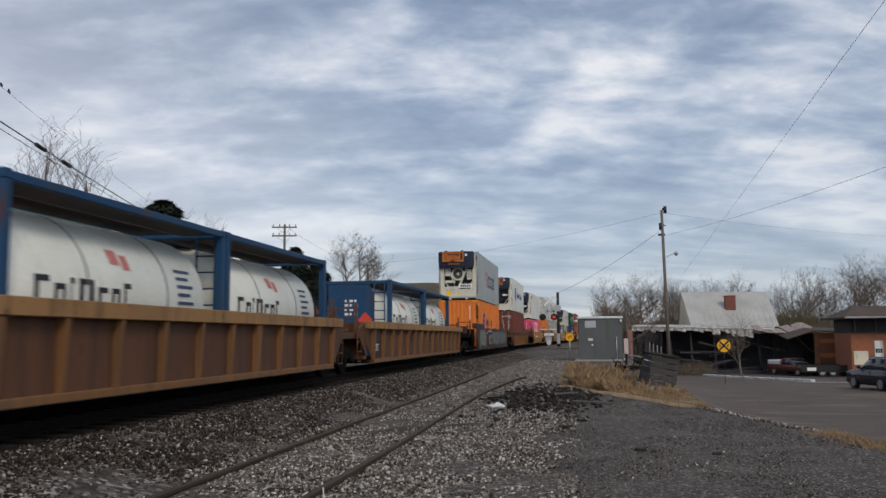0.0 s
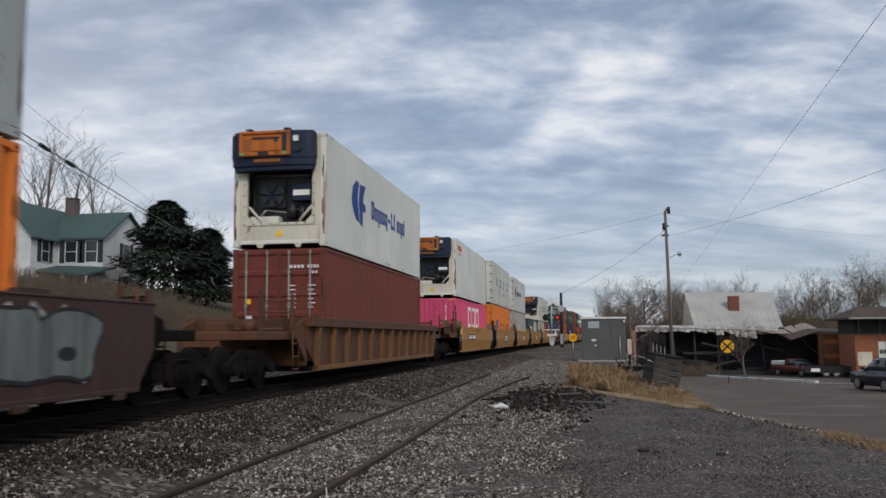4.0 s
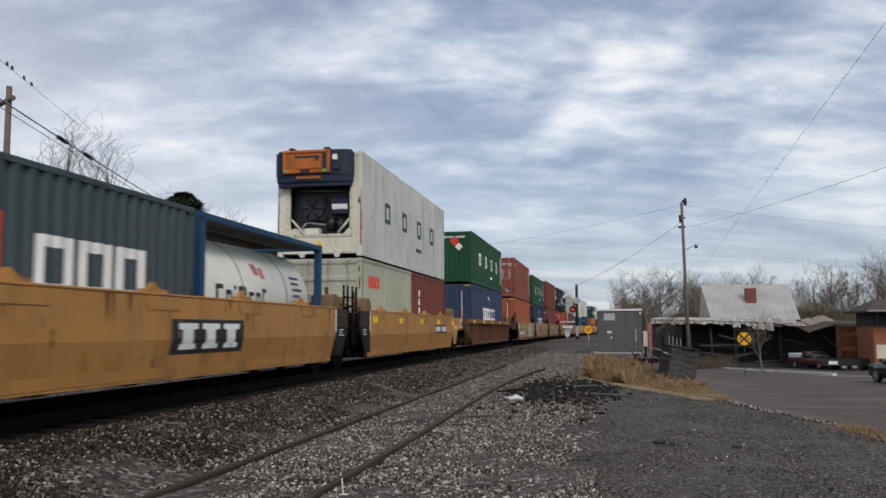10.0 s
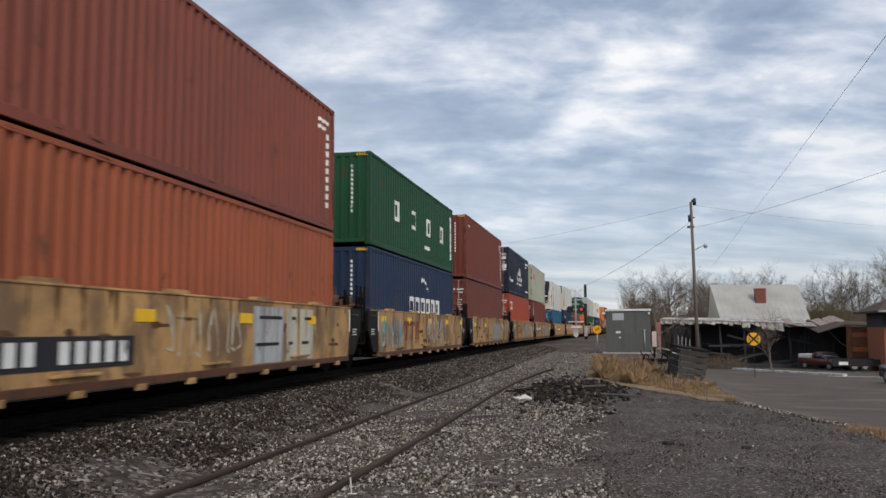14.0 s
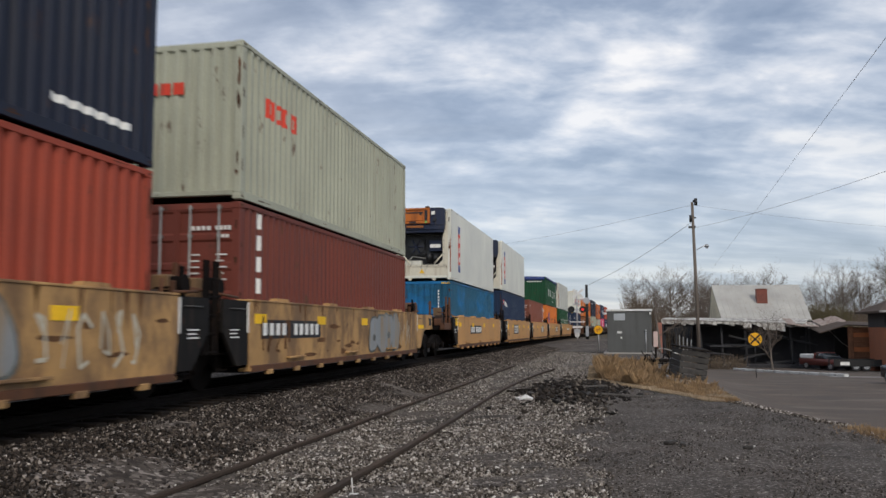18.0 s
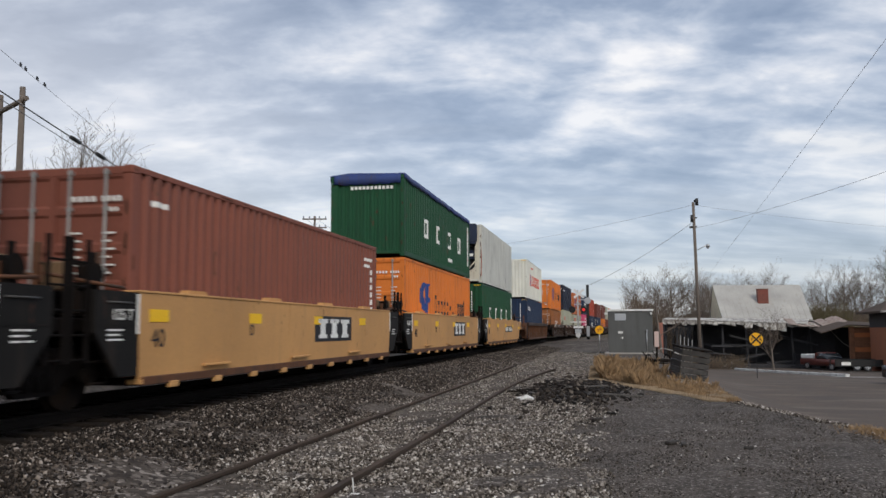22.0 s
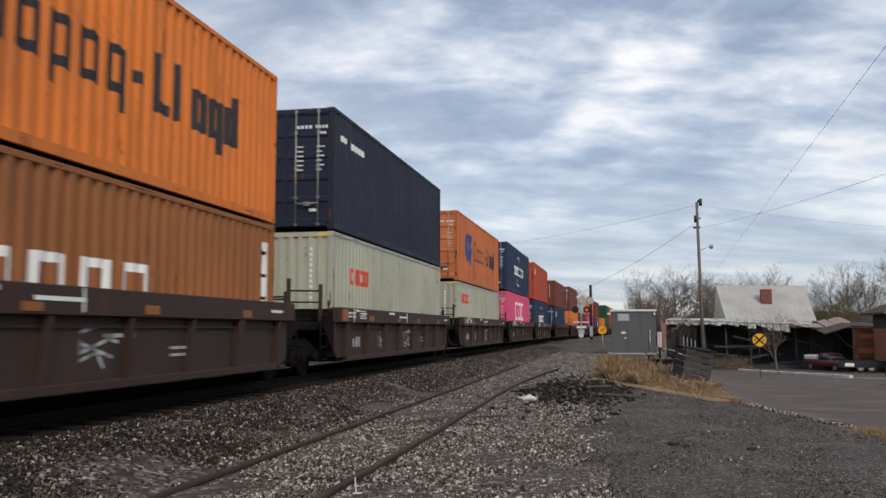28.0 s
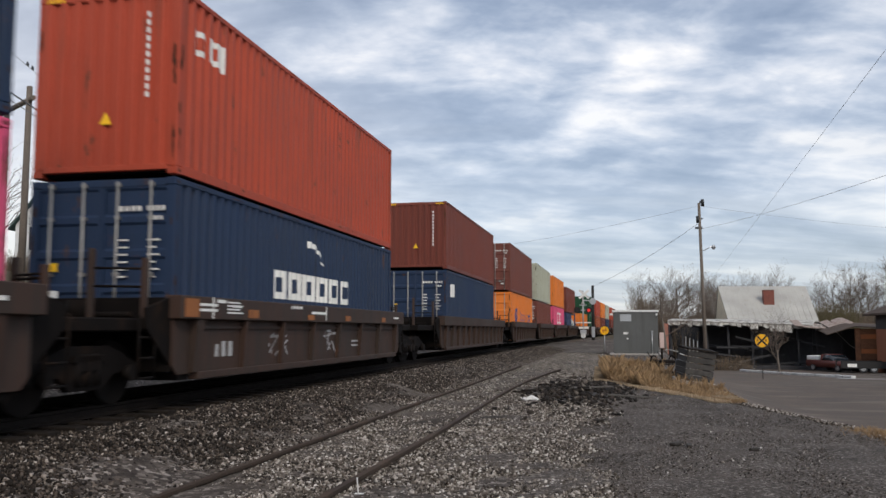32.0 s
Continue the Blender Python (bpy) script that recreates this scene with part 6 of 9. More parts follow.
        for a in (3.4, 6.2):
            for k in range(7):
                p, q = (y0 + a + r.uniform(0, .9), r.uniform(.5, 1.05)), (y0 + a + r.uniform(0, .9), r.uniform(.5, 1.05))
                L = math.hypot(q[0] - p[0], q[1] - p[1]) or 1
                u, v = -(q[1] - p[1]) / L * .022, (q[0] - p[0]) / L * .022
                s.add([(1.386, p[0] + u, p[1] + v), (1.386, p[0] - u, p[1] - v), (1.386, q[0] - u, q[1] - v), (1.386, q[0] + u, q[1] + v)], [(0, 1, 2, 3)])
        o = part("graffiti", s, SPRAY[0], car, "pale chalky spray strokes")
        o["kind"] = "stuff"
    five("dark brown ribbed well car unit with white stencils", DARK_CAR, [386.6, 402.2, 417.8, 433.7, 449.4], "deep", [stencils] * 5, rib_gap=1.55, **dark)
    well_car("dark brown ribbed well car", DARK_CAR, 465.2, 467.8, 483.8, 485.4, "deep", (True, False), **dark)
    five("dark brown ribbed well car unit", DARK_CAR, [488.7, 504.6, 520.2, 536.0], "deep", None, **dark)
    five("dark brown ribbed well car unit", DARK_CAR, [556.5, 572.3, 588.1, 603.9, 619.7], "deep", None, **dark)
    five("dark brown ribbed well car unit", DARK_CAR, [639.5, 655.3], "deep", None, **dark)


build_train()


# ---- the ground ----
def smooth01(v):
    v = min(1.0, max(0.0, v))
    return v * v * (3 - 2 * v)


def lip_x(y):
    return 2.72 + 0.24 * max(0.0, 19.3 - max(y, 13.0)) + 0.12 * max(0.0, 13.0 - max(y, 0.0)) + 0.02 * max(0.0, y - 50)


def ground_z(x, y):
    """Yard, ballast shoulder, road hollow on the +x side, the rise behind the line and a bank added there to block
    light.
    """
    d = x - track_x(y)
    z = -0.57
    hollow = (1.4 + 0.02 * max(0.0, min(y, 100) - 48)) * (1 - (1 - min(1.0, max(0.0, (x - lip_x(y)) / 4.2))) ** 2) * smooth01((y + 60) / 30)
    z -= hollow
    z += 0.57 * smooth01((y - 62) / 14) * smooth01((lip_x(y) + 3 - x) / 6)
    if y > 105:
        z += 7.0 * smooth01((y - 105) / 60) * smooth01((abs(d) - 6) / 14)
    if d < -3.3:
        z += 3.6 * smooth01((-d - 6) / 18)
    # added bank beyond the far rail, keeps sky light from under the cars
    if d < -2.3:
        z += 1.0 * smooth01((-d - 2.3) / 3.2)
    if abs(d) < 3.6:
        bank = smooth01((3.6 - abs(d)) / 1.7)
        z = z * (1 - bank) - 0.21 * bank
    return z


def ground_material():
    """Crushed stone by the tracks, cinders in the yard, rough winter grass elsewhere."""
    m = bpy.data.materials.new("yard_ground")
    m.use_nodes = True
    nt = m.node_tree
    bs = nt.nodes["Principled BSDF"]
    N, LK = nt.nodes.new, nt.links.new
    tc = N("ShaderNodeTexCoord")
    sep = N("ShaderNodeSeparateXYZ")
    LK(tc.outputs["Object"], sep.inputs[0])

    def tex(scale, detail=4, rough=0.6):
        n = N("ShaderNodeTexNoise")
        n.inputs["Scale"].default_value, n.inputs["Detail"].default_value, n.inputs["Roughness"].default_value = scale, detail, rough
        LK(tc.outputs["Object"], n.inputs["Vector"])
        return n.outputs["Fac"]

    def ramp(fac, stops):
        r = N("ShaderNodeValToRGB")
        els = r.color_ramp.elements
        while len(els) < len(stops):
            els.new(0.5)
        for e, (p, c) in zip(els, stops):
            e.position, e.color = p, (*c, 1)
        LK(fac, r.inputs[0])
        return r.outputs[0]

    def calc(op, a, b):
        n = N("ShaderNodeMath")
        n.operation = op
        for i, v in enumerate((a, b)):
            if isinstance(v, (int, float)):
                n.inputs[i].default_value = v
            else:
                LK(v, n.inputs[i])
        return n.outputs[0]

    def mask(v, lo, hi):
        r = N("ShaderNodeMapRange")
        r.interpolation_type = "SMOOTHSTEP"
        r.inputs["From Min"].default_value, r.inputs["From Max"].default_value = lo, hi
        LK(v, r.inputs["Value"])
        return r.outputs[0]

    def mix(f, a, b):
        n = N("ShaderNodeMix")
        n.data_type = "RGBA"
        LK(f, n.inputs[0]), LK(a, n.inputs[6]), LK(b, n.inputs[7])
        return n.outputs[2]

    pebble = N("ShaderNodeTexVoronoi")
    pebble.inputs["Scale"].default_value = 42.0
    LK(tc.outputs["Object"], pebble.inputs["Vector"])
    grit = N("ShaderNodeSeparateColor")
    LK(pebble.outputs["Color"], grit.inputs[0])
    vor = N("ShaderNodeTexVoronoi")
    vor.inputs["Scale"].default_value = 17.0
    LK(tc.outputs["Object"], vor.inputs["Vector"])
    cell = N("ShaderNodeSeparateColor")
    LK(vor.outputs["Color"], cell.inputs[0])
    stone = ramp(cell.outputs[0], [(0.0, (0.016, 0.013, 0.0115)), (0.5, (0.06, 0.049, 0.042)), (0.8, (0.14, 0.12, 0.104)), (0.97, (0.34, 0.305, 0.275))])
    soil = ramp(tex(0.9, 6, 0.7), [(0.3, (0.020, 0.0162, 0.013)), (0.5, (0.060, 0.049, 0.040)), (0.7, (0.15, 0.13, 0.11))])
    gravel = mix(mask(tex(0.55, 5, 0.65), 0.35, 0.62), stone, soil)
    cinder = ramp(tex(0.8, 10, 0.78), [(0.28, (0.015, 0.012, 0.0096)), (0.45, (0.050, 0.040, 0.0325)), (0.58, (0.092, 0.075, 0.062)), (0.74, (0.17, 0.142, 0.12))])
    speck = ramp(grit.outputs[0], [(0.0, (0.014, 0.0118, 0.010)), (0.5, (0.058, 0.049, 0.042)), (0.82, (0.115, 0.10, 0.088)), (0.92, (0.26, 0.23, 0.205)), (1.0, (0.44, 0.40, 0.365))])
    fade = N("ShaderNodeMix")
    fade.data_type = "RGBA"
    fade.inputs[0].default_value = 0.55
    LK(cinder, fade.inputs[6]), LK(speck, fade.inputs[7])
    grass = ramp(tex(0.7, 8, 0.7), [(0.3, (0.035, 0.028, 0.015)), (0.5, (0.075, 0.06, 0.033)), (0.7, (0.125, 0.10, 0.058))])
    wob = calc("MULTIPLY", calc("SUBTRACT", tex(0.35, 6, 0.7), 0.5), 2.6)
    edge = calc("ADD", sep.outputs[0], wob)
    yard = mix(mask(edge, -1.5, -0.3), gravel, fade.outputs[2])
    # the train's shadow, put into the ground colour along the track bed
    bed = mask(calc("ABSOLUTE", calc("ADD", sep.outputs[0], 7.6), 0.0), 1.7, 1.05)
    bed_shade = N("ShaderNodeRGB")
    bed_shade.outputs[0].default_value = (0.005, 0.0042, 0.0038, 1)
    yard = mix(bed, yard, bed_shade.outputs[0])
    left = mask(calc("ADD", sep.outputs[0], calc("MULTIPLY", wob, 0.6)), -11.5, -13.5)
    col = mix(left, yard, grass)
    away = mask(sep.outputs[1], 95, 110)
    col = mix(away, col, grass)
    LK(col, bs.inputs["Base Color"])
    bs.inputs["Roughness"].default_value = 0.92
    bs.inputs["Specular IOR Level"].default_value = 0.25
    b = N("ShaderNodeBump")
    b.inputs["Strength"].default_value, b.inputs["Distance"].default_value = 0.6, 0.02
    LK(calc("ADD", calc("ADD", calc("MULTIPLY", vor.outputs["Distance"], -0.8), calc("MULTIPLY", pebble.outputs["Distance"], -0.5)), tex(22, 5, 0.7)), b.inputs["Height"])
    LK(b.outputs[0], bs.inputs["Normal"])
    return m


def build_ground():
    def axis(lo, hi, fine, far, keep_hi, keep_lo):
        out, v, step = [], 0.0, fine
        while v < hi:
            out.append(v)
            v += step
            step = min(far, step * 1.05) if v > keep_hi else fine
        out.append(hi)
        neg, v, step = [], -fine, fine
        while v > lo:
            neg.append(v)
            v -= step
            step = min(far, step * 1.06) if v < -keep_lo else fine
        return sorted(neg + [lo]) + out
    xs, ys = axis(-1500, 1500, 0.35, 120, 26, 14), axis(-1200, 2500, 0.5, 150, 60, 10)
    r = random.Random(4)
    vs = []
    for y in ys:
        for x in xs:
            near = -6 < x < 8 and 2 < y < 45
            vs.append((x, y, ground_z(x, y) + (r.uniform(-0.02, 0.02) + 0.03 * noise.noise((x * 0.8, y * 0.8, 0)) if near else 0.0)))
    n = len(xs)
    fs = [(j * n + i, j * n + i + 1, (j + 1) * n + i + 1, (j + 1) * n + i) for j in range(len(ys) - 1) for i in range(n - 1)]
    ob = part("ground", Shape().add(vs, fs, True), ground_material(), None)
    tagged(ob, "dark cinder and gravel yard beside the tracks", "ground", kind="structure")


build_ground()
STEEL_RAIL = surface("rusty_rail", (0.050, 0.035, 0.026), rough=0.75, metal=0.0, spec=0.2, vary=0.3, stain=(0.12, 0.08, 0.055))
RAIL_TOP = surface("worn_rail_head", (0.010, 0.008, 0.007), rough=0.8, metal=0.0, vary=0.25, spec=0.1)
TIMBER = surface("old_tie_timber", (0.016, 0.013, 0.011), spec=0.1, rough=0.9, vary=0.3, grain=14, grain_amount=0.3, streak=(6, 0.4, 1), stain=(0.04, 0.033, 0.028))
WEATHERED = surface("weathered_boards", (0.085, 0.078, 0.07), rough=0.9, vary=0.3, grain=12, grain_amount=0.25, stain=(0.03, 0.028, 0.026))


def rail_run(x_of, y0, y1, step, top, h=0.15):
    out = [(-0.07, -h), (0.07, -h), (0.07, -h + 0.02), (0.012, -h + 0.04), (0.012, -0.045), (0.036, -0.03), (0.036, 0.0), (-0.036, 0.0), (-0.036, -0.03), (-0.012, -0.045), (-0.012, -h + 0.04), (-0.07, -h + 0.02)]
    n, k = len(out), int((y1 - y0) / step)
    vs = [(x_of(y0 + i * (y1 - y0) / k) + a, y0 + i * (y1 - y0) / k, top(y0 + i * (y1 - y0) / k) + b) for i in range(k + 1) for a, b in out]
    fs = [(i * n + j, i * n + (j + 1) % n, (i + 1) * n + (j + 1) % n, (i + 1) * n + j) for i in range(k) for j in range(n)]
    fs += [tuple(range(n)), tuple(k * n + j for j in range(n))]
    return Shape().add(vs, fs)


def build_tracks():
    main = thing("main_track", "railway main line on a ballast bank", "railway track", kind="structure")
    for o in (-0.755, 0.755):
        part("rail", rail_run(lambda y: track_x(y) + o, -520, 640, 4.0, lambda y: 0.0), RAIL_TOP, main, "steel rail with a polished head")
    r = random.Random(8)
    ties = Shape()
    y = -40.0
    while y < 200:
        a = (track_x(y) - 1.3 + r.uniform(-.04, .04), track_x(y) + 1.3 + r.uniform(-.04, .04), y - 0.115, y + 0.115, -0.33, -0.152)
        if 2 < y < 45:
            part("tie", Shape().box(*a, 0.01), TIMBER, main)
        else:
            ties.box(*a)
        y += 0.53
    o = part("tie_run", ties, TIMBER, main)
    o["kind"] = "stuff"
    side = thing("siding_track", "disused siding with rusty half-buried rails", "railway track", kind="structure")
    top = lambda y: -0.497 if y < 26 else -0.497 + 0.003 * (y - 26)
    part("rail", rail_run(lambda y: -4.13 + 0.004 * max(0, y - 15), -12, 36, 1.5, top), STEEL_RAIL, side)
    part("rail", rail_run(lambda y: -2.66 - 0.012 * max(0, y - 12) + 0.0042 * max(0, y - 20) ** 2, -12, 33, 1.5, top), STEEL_RAIL, side)
    for i in range(26):
        yy = 4.2 + i * 1.1 + r.uniform(-.1, .1)
        if r.random() < 0.55:
            part("tie", Shape().box(-4.65 + r.uniform(-.1, .1), -2.15 + r.uniform(-.1, .1), yy - 0.1, yy + 0.1, -0.72, -0.578 + r.uniform(0, .02), 0.015), TIMBER, side)


build_tracks()


def stones_mesh(rng, pts, size_lo, size_hi):
    """Many angular stones in one mesh: squashed, turned octahedra."""
    base = np.array([(1, 0, 0), (0, 1, 0), (-1, 0, 0), (0, -1, 0), (0, 0, 1), (0, 0, -1)], float)
    tri = [(0, 1, 4), (1, 2, 4), (2, 3, 4), (3, 0, 4), (1, 0, 5), (2, 1, 5), (3, 2, 5), (0, 3, 5)]
    n = len(pts)
    s = size_lo + (size_hi - size_lo) * rng.random(n) ** 2.2
    v = base[None] + rng.uniform(-0.35, 0.35, (n, 6, 3))
    v *= (s[:, None] * rng.uniform(0.6, 1.25, (n, 3)))[:, None, :]
    q = rng.normal(size=(n, 4))
    q /= np.linalg.norm(q, axis=1)[:, None]
    w, x, y, z = q.T
    R = np.stack([1 - 2 * (y * y + z * z), 2 * (x * y - z * w), 2 * (x * z + y * w), 2 * (x * y + z * w), 1 - 2 * (x * x + z * z), 2 * (y * z - x * w), 2 * (x * z - y * w), 2 * (y * z + x * w), 1 - 2 * (x * x + y * y)], 1).reshape(n, 3, 3)
    v = np.einsum("nij,nkj->nki", R, v) + np.asarray(pts)[:, None, :]
    f = (np.array(tri)[None] + 6 * np.arange(n)[:, None, None]).reshape(-1, 3)
    me = bpy.data.meshes.new("stones")
    me.vertices.add(n * 6)
    me.vertices.foreach_set("co", v.reshape(-1))
    me.loops.add(len(f) * 3)
    me.loops.foreach_set("vertex_index", f.reshape(-1).astype(np.int32))
    me.polygons.add(len(f))
    me.polygons.foreach_set("loop_start", np.arange(0, len(f) * 3, 3, dtype=np.int32))
    me.update(calc_edges=True)
    me.validate()
    me.materials.append(None)
    return me


def stone_material(name, stops, rough=0.85):
    m = bpy.data.materials.new(name)
    m.use_nodes = True
    nt = m.node_tree
    N, LK = nt.nodes.new, nt.links.new
    g, r = N("ShaderNodeNewGeometry"), N("ShaderNodeValToRGB")
    els = r.color_ramp.elements
    while len(els) < len(stops):
        els.new(0.5)
    for e, (p, c) in zip(els, stops):
        e.position, e.color = p, (*c, 1)
    LK(g.outputs["Random Per Island"], r.inputs[0])
    bs = nt.nodes["Principled BSDF"]
    n, tc = N("ShaderNodeTexNoise"), N("ShaderNodeTexCoord")
    n.inputs["Scale"].default_value = 60
    LK(tc.outputs["Object"], n.inputs["Vector"])
    h = N("ShaderNodeHueSaturation")
    mr = N("ShaderNodeMapRange")
    mr.inputs["To Min"].default_value, mr.inputs["To Max"].default_value = 0.7, 1.3
    LK(n.outputs["Fac"], mr.inputs["Value"]), LK(mr.outputs[0], h.inputs["Value"]), LK(r.outputs[0], h.inputs["Color"])
    LK(h.outputs[0], bs.inputs["Base Color"])
    bs.inputs["Roughness"].default_value = rough
    bs.inputs["Specular IOR Level"].default_value = 0.2
    return m


def build_stones():
    rng = np.random.default_rng(5)
    BALLAST = stone_material("ballast_stone", [(0.0, (0.006, 0.0047, 0.0038)), (0.42, (0.020, 0.0155, 0.0122)), (0.72, (0.058, 0.045, 0.0355)), (0.91, (0.155, 0.128, 0.105)), (1.0, (0.42, 0.375, 0.335))])
    PALE = stone_material("pale_gravel", [(0.0, (0.018, 0.0145, 0.0115)), (0.32, (0.076, 0.063, 0.051)), (0.66, (0.195, 0.17, 0.144)), (0.88, (0.37, 0.335, 0.295)), (1.0, (0.62, 0.585, 0.54))])
    # near-black stone tones carry the shade below the cars
    UNDER_CAR_SHADE = stone_material("under_car_shade_stone", [(0.0, (0.004, 0.0035, 0.003)), (0.6, (0.008, 0.0068, 0.006)), (0.92, (0.018, 0.015, 0.013)), (1.0, (0.05, 0.043, 0.038))])
    GRIT = stone_material("yard_grit", [(0.0, (0.014, 0.0115, 0.0092)), (0.55, (0.048, 0.039, 0.032)), (0.88, (0.098, 0.082, 0.068)), (0.97, (0.19, 0.165, 0.14)), (1.0, (0.40, 0.37, 0.335))])
    HEAP = stone_material("tarry_lump", [(0.0, (0.006, 0.005, 0.0042)), (0.55, (0.019, 0.0152, 0.0125)), (0.88, (0.05, 0.04, 0.032)), (1.0, (0.17, 0.145, 0.12))])

    def scatter(n, xa, xb, ya, yb, keep=None, tries=2, near=1.0):
        """Points on the ground, thinning out with distance."""
        u = rng.random(n * tries)
        y = ya * (yb / ya) ** u if near >= 1.0 else (ya ** 0.5 + (yb ** 0.5 - ya ** 0.5) * u) ** 2
        x = rng.uniform(xa, xb, n * tries)
        pts = [(a, b, ground_z(a, b) + 0.004) for a, b in zip(x, y) if keep is None or keep(a, b)]
        return pts[:n]
    toe = lambda a, b: a - track_x(b) < 3.5
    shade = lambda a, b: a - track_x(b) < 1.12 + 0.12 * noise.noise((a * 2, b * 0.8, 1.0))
    tagged(part("ballast", stones_mesh(rng, scatter(80000, -6.65, -3.9, 4.5, 66, lambda a, b: toe(a, b) and not shade(a, b), near=.5), 0.012, 0.033), BALLAST), "dark brown-grey crushed-stone ballast of the main line", "ballast", kind="stuff")
    tagged(part("oily_ballast", stones_mesh(rng, scatter(7000, -7.6, -5.6, 4, 60, shade, near=.5), 0.022, 0.055), UNDER_CAR_SHADE), "blackened oily ballast close under the cars", "ballast", kind="stuff")
    sparse = lambda a, b: noise.noise((a * 0.6, b * 0.4, 2.0)) + 0.5 * noise.noise((a * 2.1, b * 1.6, 5.0)) + 0.25 * noise.noise((a * 6, b * 5, 1.0)) > -0.9 + 1.75 * smooth01((a + 1.7) / 2.6)
    tagged(part("siding_gravel", stones_mesh(rng, scatter(84000, -4.5, 0.9, 5.5, 60, sparse), 0.009, 0.029), PALE), "loose pale gravel round the siding", "gravel", kind="stuff")
    thin = lambda a, b: noise.noise((a * 0.8, b * 0.4, 7.0)) > 0.05
    tagged(part("yard_gravel", stones_mesh(rng, scatter(1800, -1.6, 3.2, 5, 30, thin), 0.006, 0.020), PALE), "sparse pale gravel trodden into the cinder yard", "gravel", kind="stuff")
    inside = lambda a, b: a < lip_x(b) + 0.1
    tagged(part("yard_grit", stones_mesh(rng, scatter(40000, -1.9, 4.4, 5, 26, inside), 0.004, 0.013), GRIT), "fine dark cinder grit over the yard", "grit", kind="stuff")
    edge = lambda a, b: abs(a - lip_x(b) + 0.05) < 0.2 + 0.16 * noise.noise((a, b, 3.0))
    tagged(part("edge_rubble", stones_mesh(rng, scatter(3800, 2.4, 5.0, 11, 20, edge, 4), 0.008, 0.032), PALE), "crumbled pale rubble along the yard's broken edge", "rubble", kind="stuff")
    lumps = [(-0.95 + rng.normal(0, .7), 22.3 + rng.normal(0, 2.6)) for _ in range(1900)]
    tagged(part("debris_heap", stones_mesh(rng, [(x, y, ground_z(x, y) + heap(x, y)) for x, y in lumps], 0.02, 0.10), HEAP), "rough black heap of tarry lumps beside the siding", "debris", kind="stuff")


def heap(x, y):
    """Height of the low soil mound beside the siding."""
    return 0.16 * smooth01(1.25 - math.hypot((x + .95) / 1.15, (y - 22.3) / 3.6)) * (0.6 + 0.8 * noise.noise((x * 1.9, y * 0.9, 3.0)))


build_stones()


# ---- the road ----
ASPHALT = surface("worn_asphalt", (0.086, 0.067, 0.054), rough=0.85, vary=0.36, scale=0.5, grain=30, grain_amount=0.3, spec=0.25, stain=(0.16, 0.132, 0.108), stain_at=0.56, stain_scale=0.5, streak=(0.5, 1.2, 1))
ROAD_WHITE = paint("road_line_white", (0.55, 0.55, 0.53), stain=(0.15, 0.15, 0.15), stain_at=0.52)
CONCRETE = surface("concrete", (0.32, 0.30, 0.275), rough=0.85, vary=0.2, grain=35, stain=(0.12, 0.11, 0.1))


def sheet(name, left, right, y0, y1, step, lift, mat, label, cat):
    n = max(2, int((y1 - y0) / step))
    m = 30
    vs = []
    for i in range(n + 1):
        y = y0 + (y1 - y0) * i / n
        for j in range(m + 1):
            x = left(y) + (right(y) - left(y)) * j / m
            vs.append((x, y, ground_z(x, y) + lift))
    fs = [(i * (m + 1) + j, i * (m + 1) + j + 1, (i + 1) * (m + 1) + j + 1, (i + 1) * (m + 1) + j) for i in range(n) for j in range(m)]
    return tagged(part(name, Shape().add(vs, fs, True), mat), label, cat, kind="structure")


road_l = lambda y: lip_x(y) + 0.9 + 0.02 * math.sin(y * 1.7)
road_r = lambda y: 19.5 - 0.085 * max(0, y - 48) + 0.10 * max(0, 48 - y)
sheet("road", road_l, road_r, 8, 100, 1.2, 0.03, ASPHALT, "worn grey asphalt road below the yard", "road")
crossing = sheet("crossing_road", lambda y: -16, lambda y: 6.0, 74.0, 81.0, 0.7, 0.05, ASPHALT, "asphalt of the level crossing", "road")


def ribbon(a, b, w, name="road_line", mat=None, label="worn white painted road line", lift=0.045):
    (x0, y0), (x1, y1) = a, b
    L = math.hypot(x1 - x0, y1 - y0)
    n = max(2, int(L / 1.2))
    px, py = -(y1 - y0) / L * w / 2, (x1 - x0) / L * w / 2
    vs = []
    for i in range(n + 1):
        x, y = x0 + (x1 - x0) * i / n, y0 + (y1 - y0) * i / n
        for s in (-1, 1):
            vs.append((x + s * px, y + s * py, ground_z(x, y) + lift))
    fs = [(2 * i, 2 * i + 1, 2 * i + 3, 2 * i + 2) for i in range(n)]
    return tagged(part(name, Shape().add(vs, fs), mat or ROAD_WHITE), label, "road line", kind="structure")


def kerb():
    k = thing("kerb", "low broken white-painted kerb along the far road edge", "kerb", kind="structure")
    pts = [(10.2, 77.0), (11.3, 72.5), (12.6, 68.0), (14.2, 64.0), (15.2, 61.2)]
    for a, b in zip(pts, pts[1:]):
        for i in range(3):
            p = [a[j] + (b[j] - a[j]) * i / 3 for j in (0, 1)]
            q = [a[j] + (b[j] - a[j]) * (i + 0.94) / 3 for j in (0, 1)]
            L = math.hypot(q[0] - p[0], q[1] - p[1])
            o = part("kerb_stone", Shape().box(-0.16, 0.16, 0, L, -0.15, 0.15, 0.02), ROAD_WHITE, k)
            o.matrix_basis = Matrix.Translation((p[0], p[1], ground_z(*p) + 0.06)) @ Matrix.Rotation(-math.atan2(q[0] - p[0], q[1] - p[1]), 4, "Z")


ribbon((13.6, 59.0), (19.0, 57.8), 0.34, lift=0.10)
kerb()


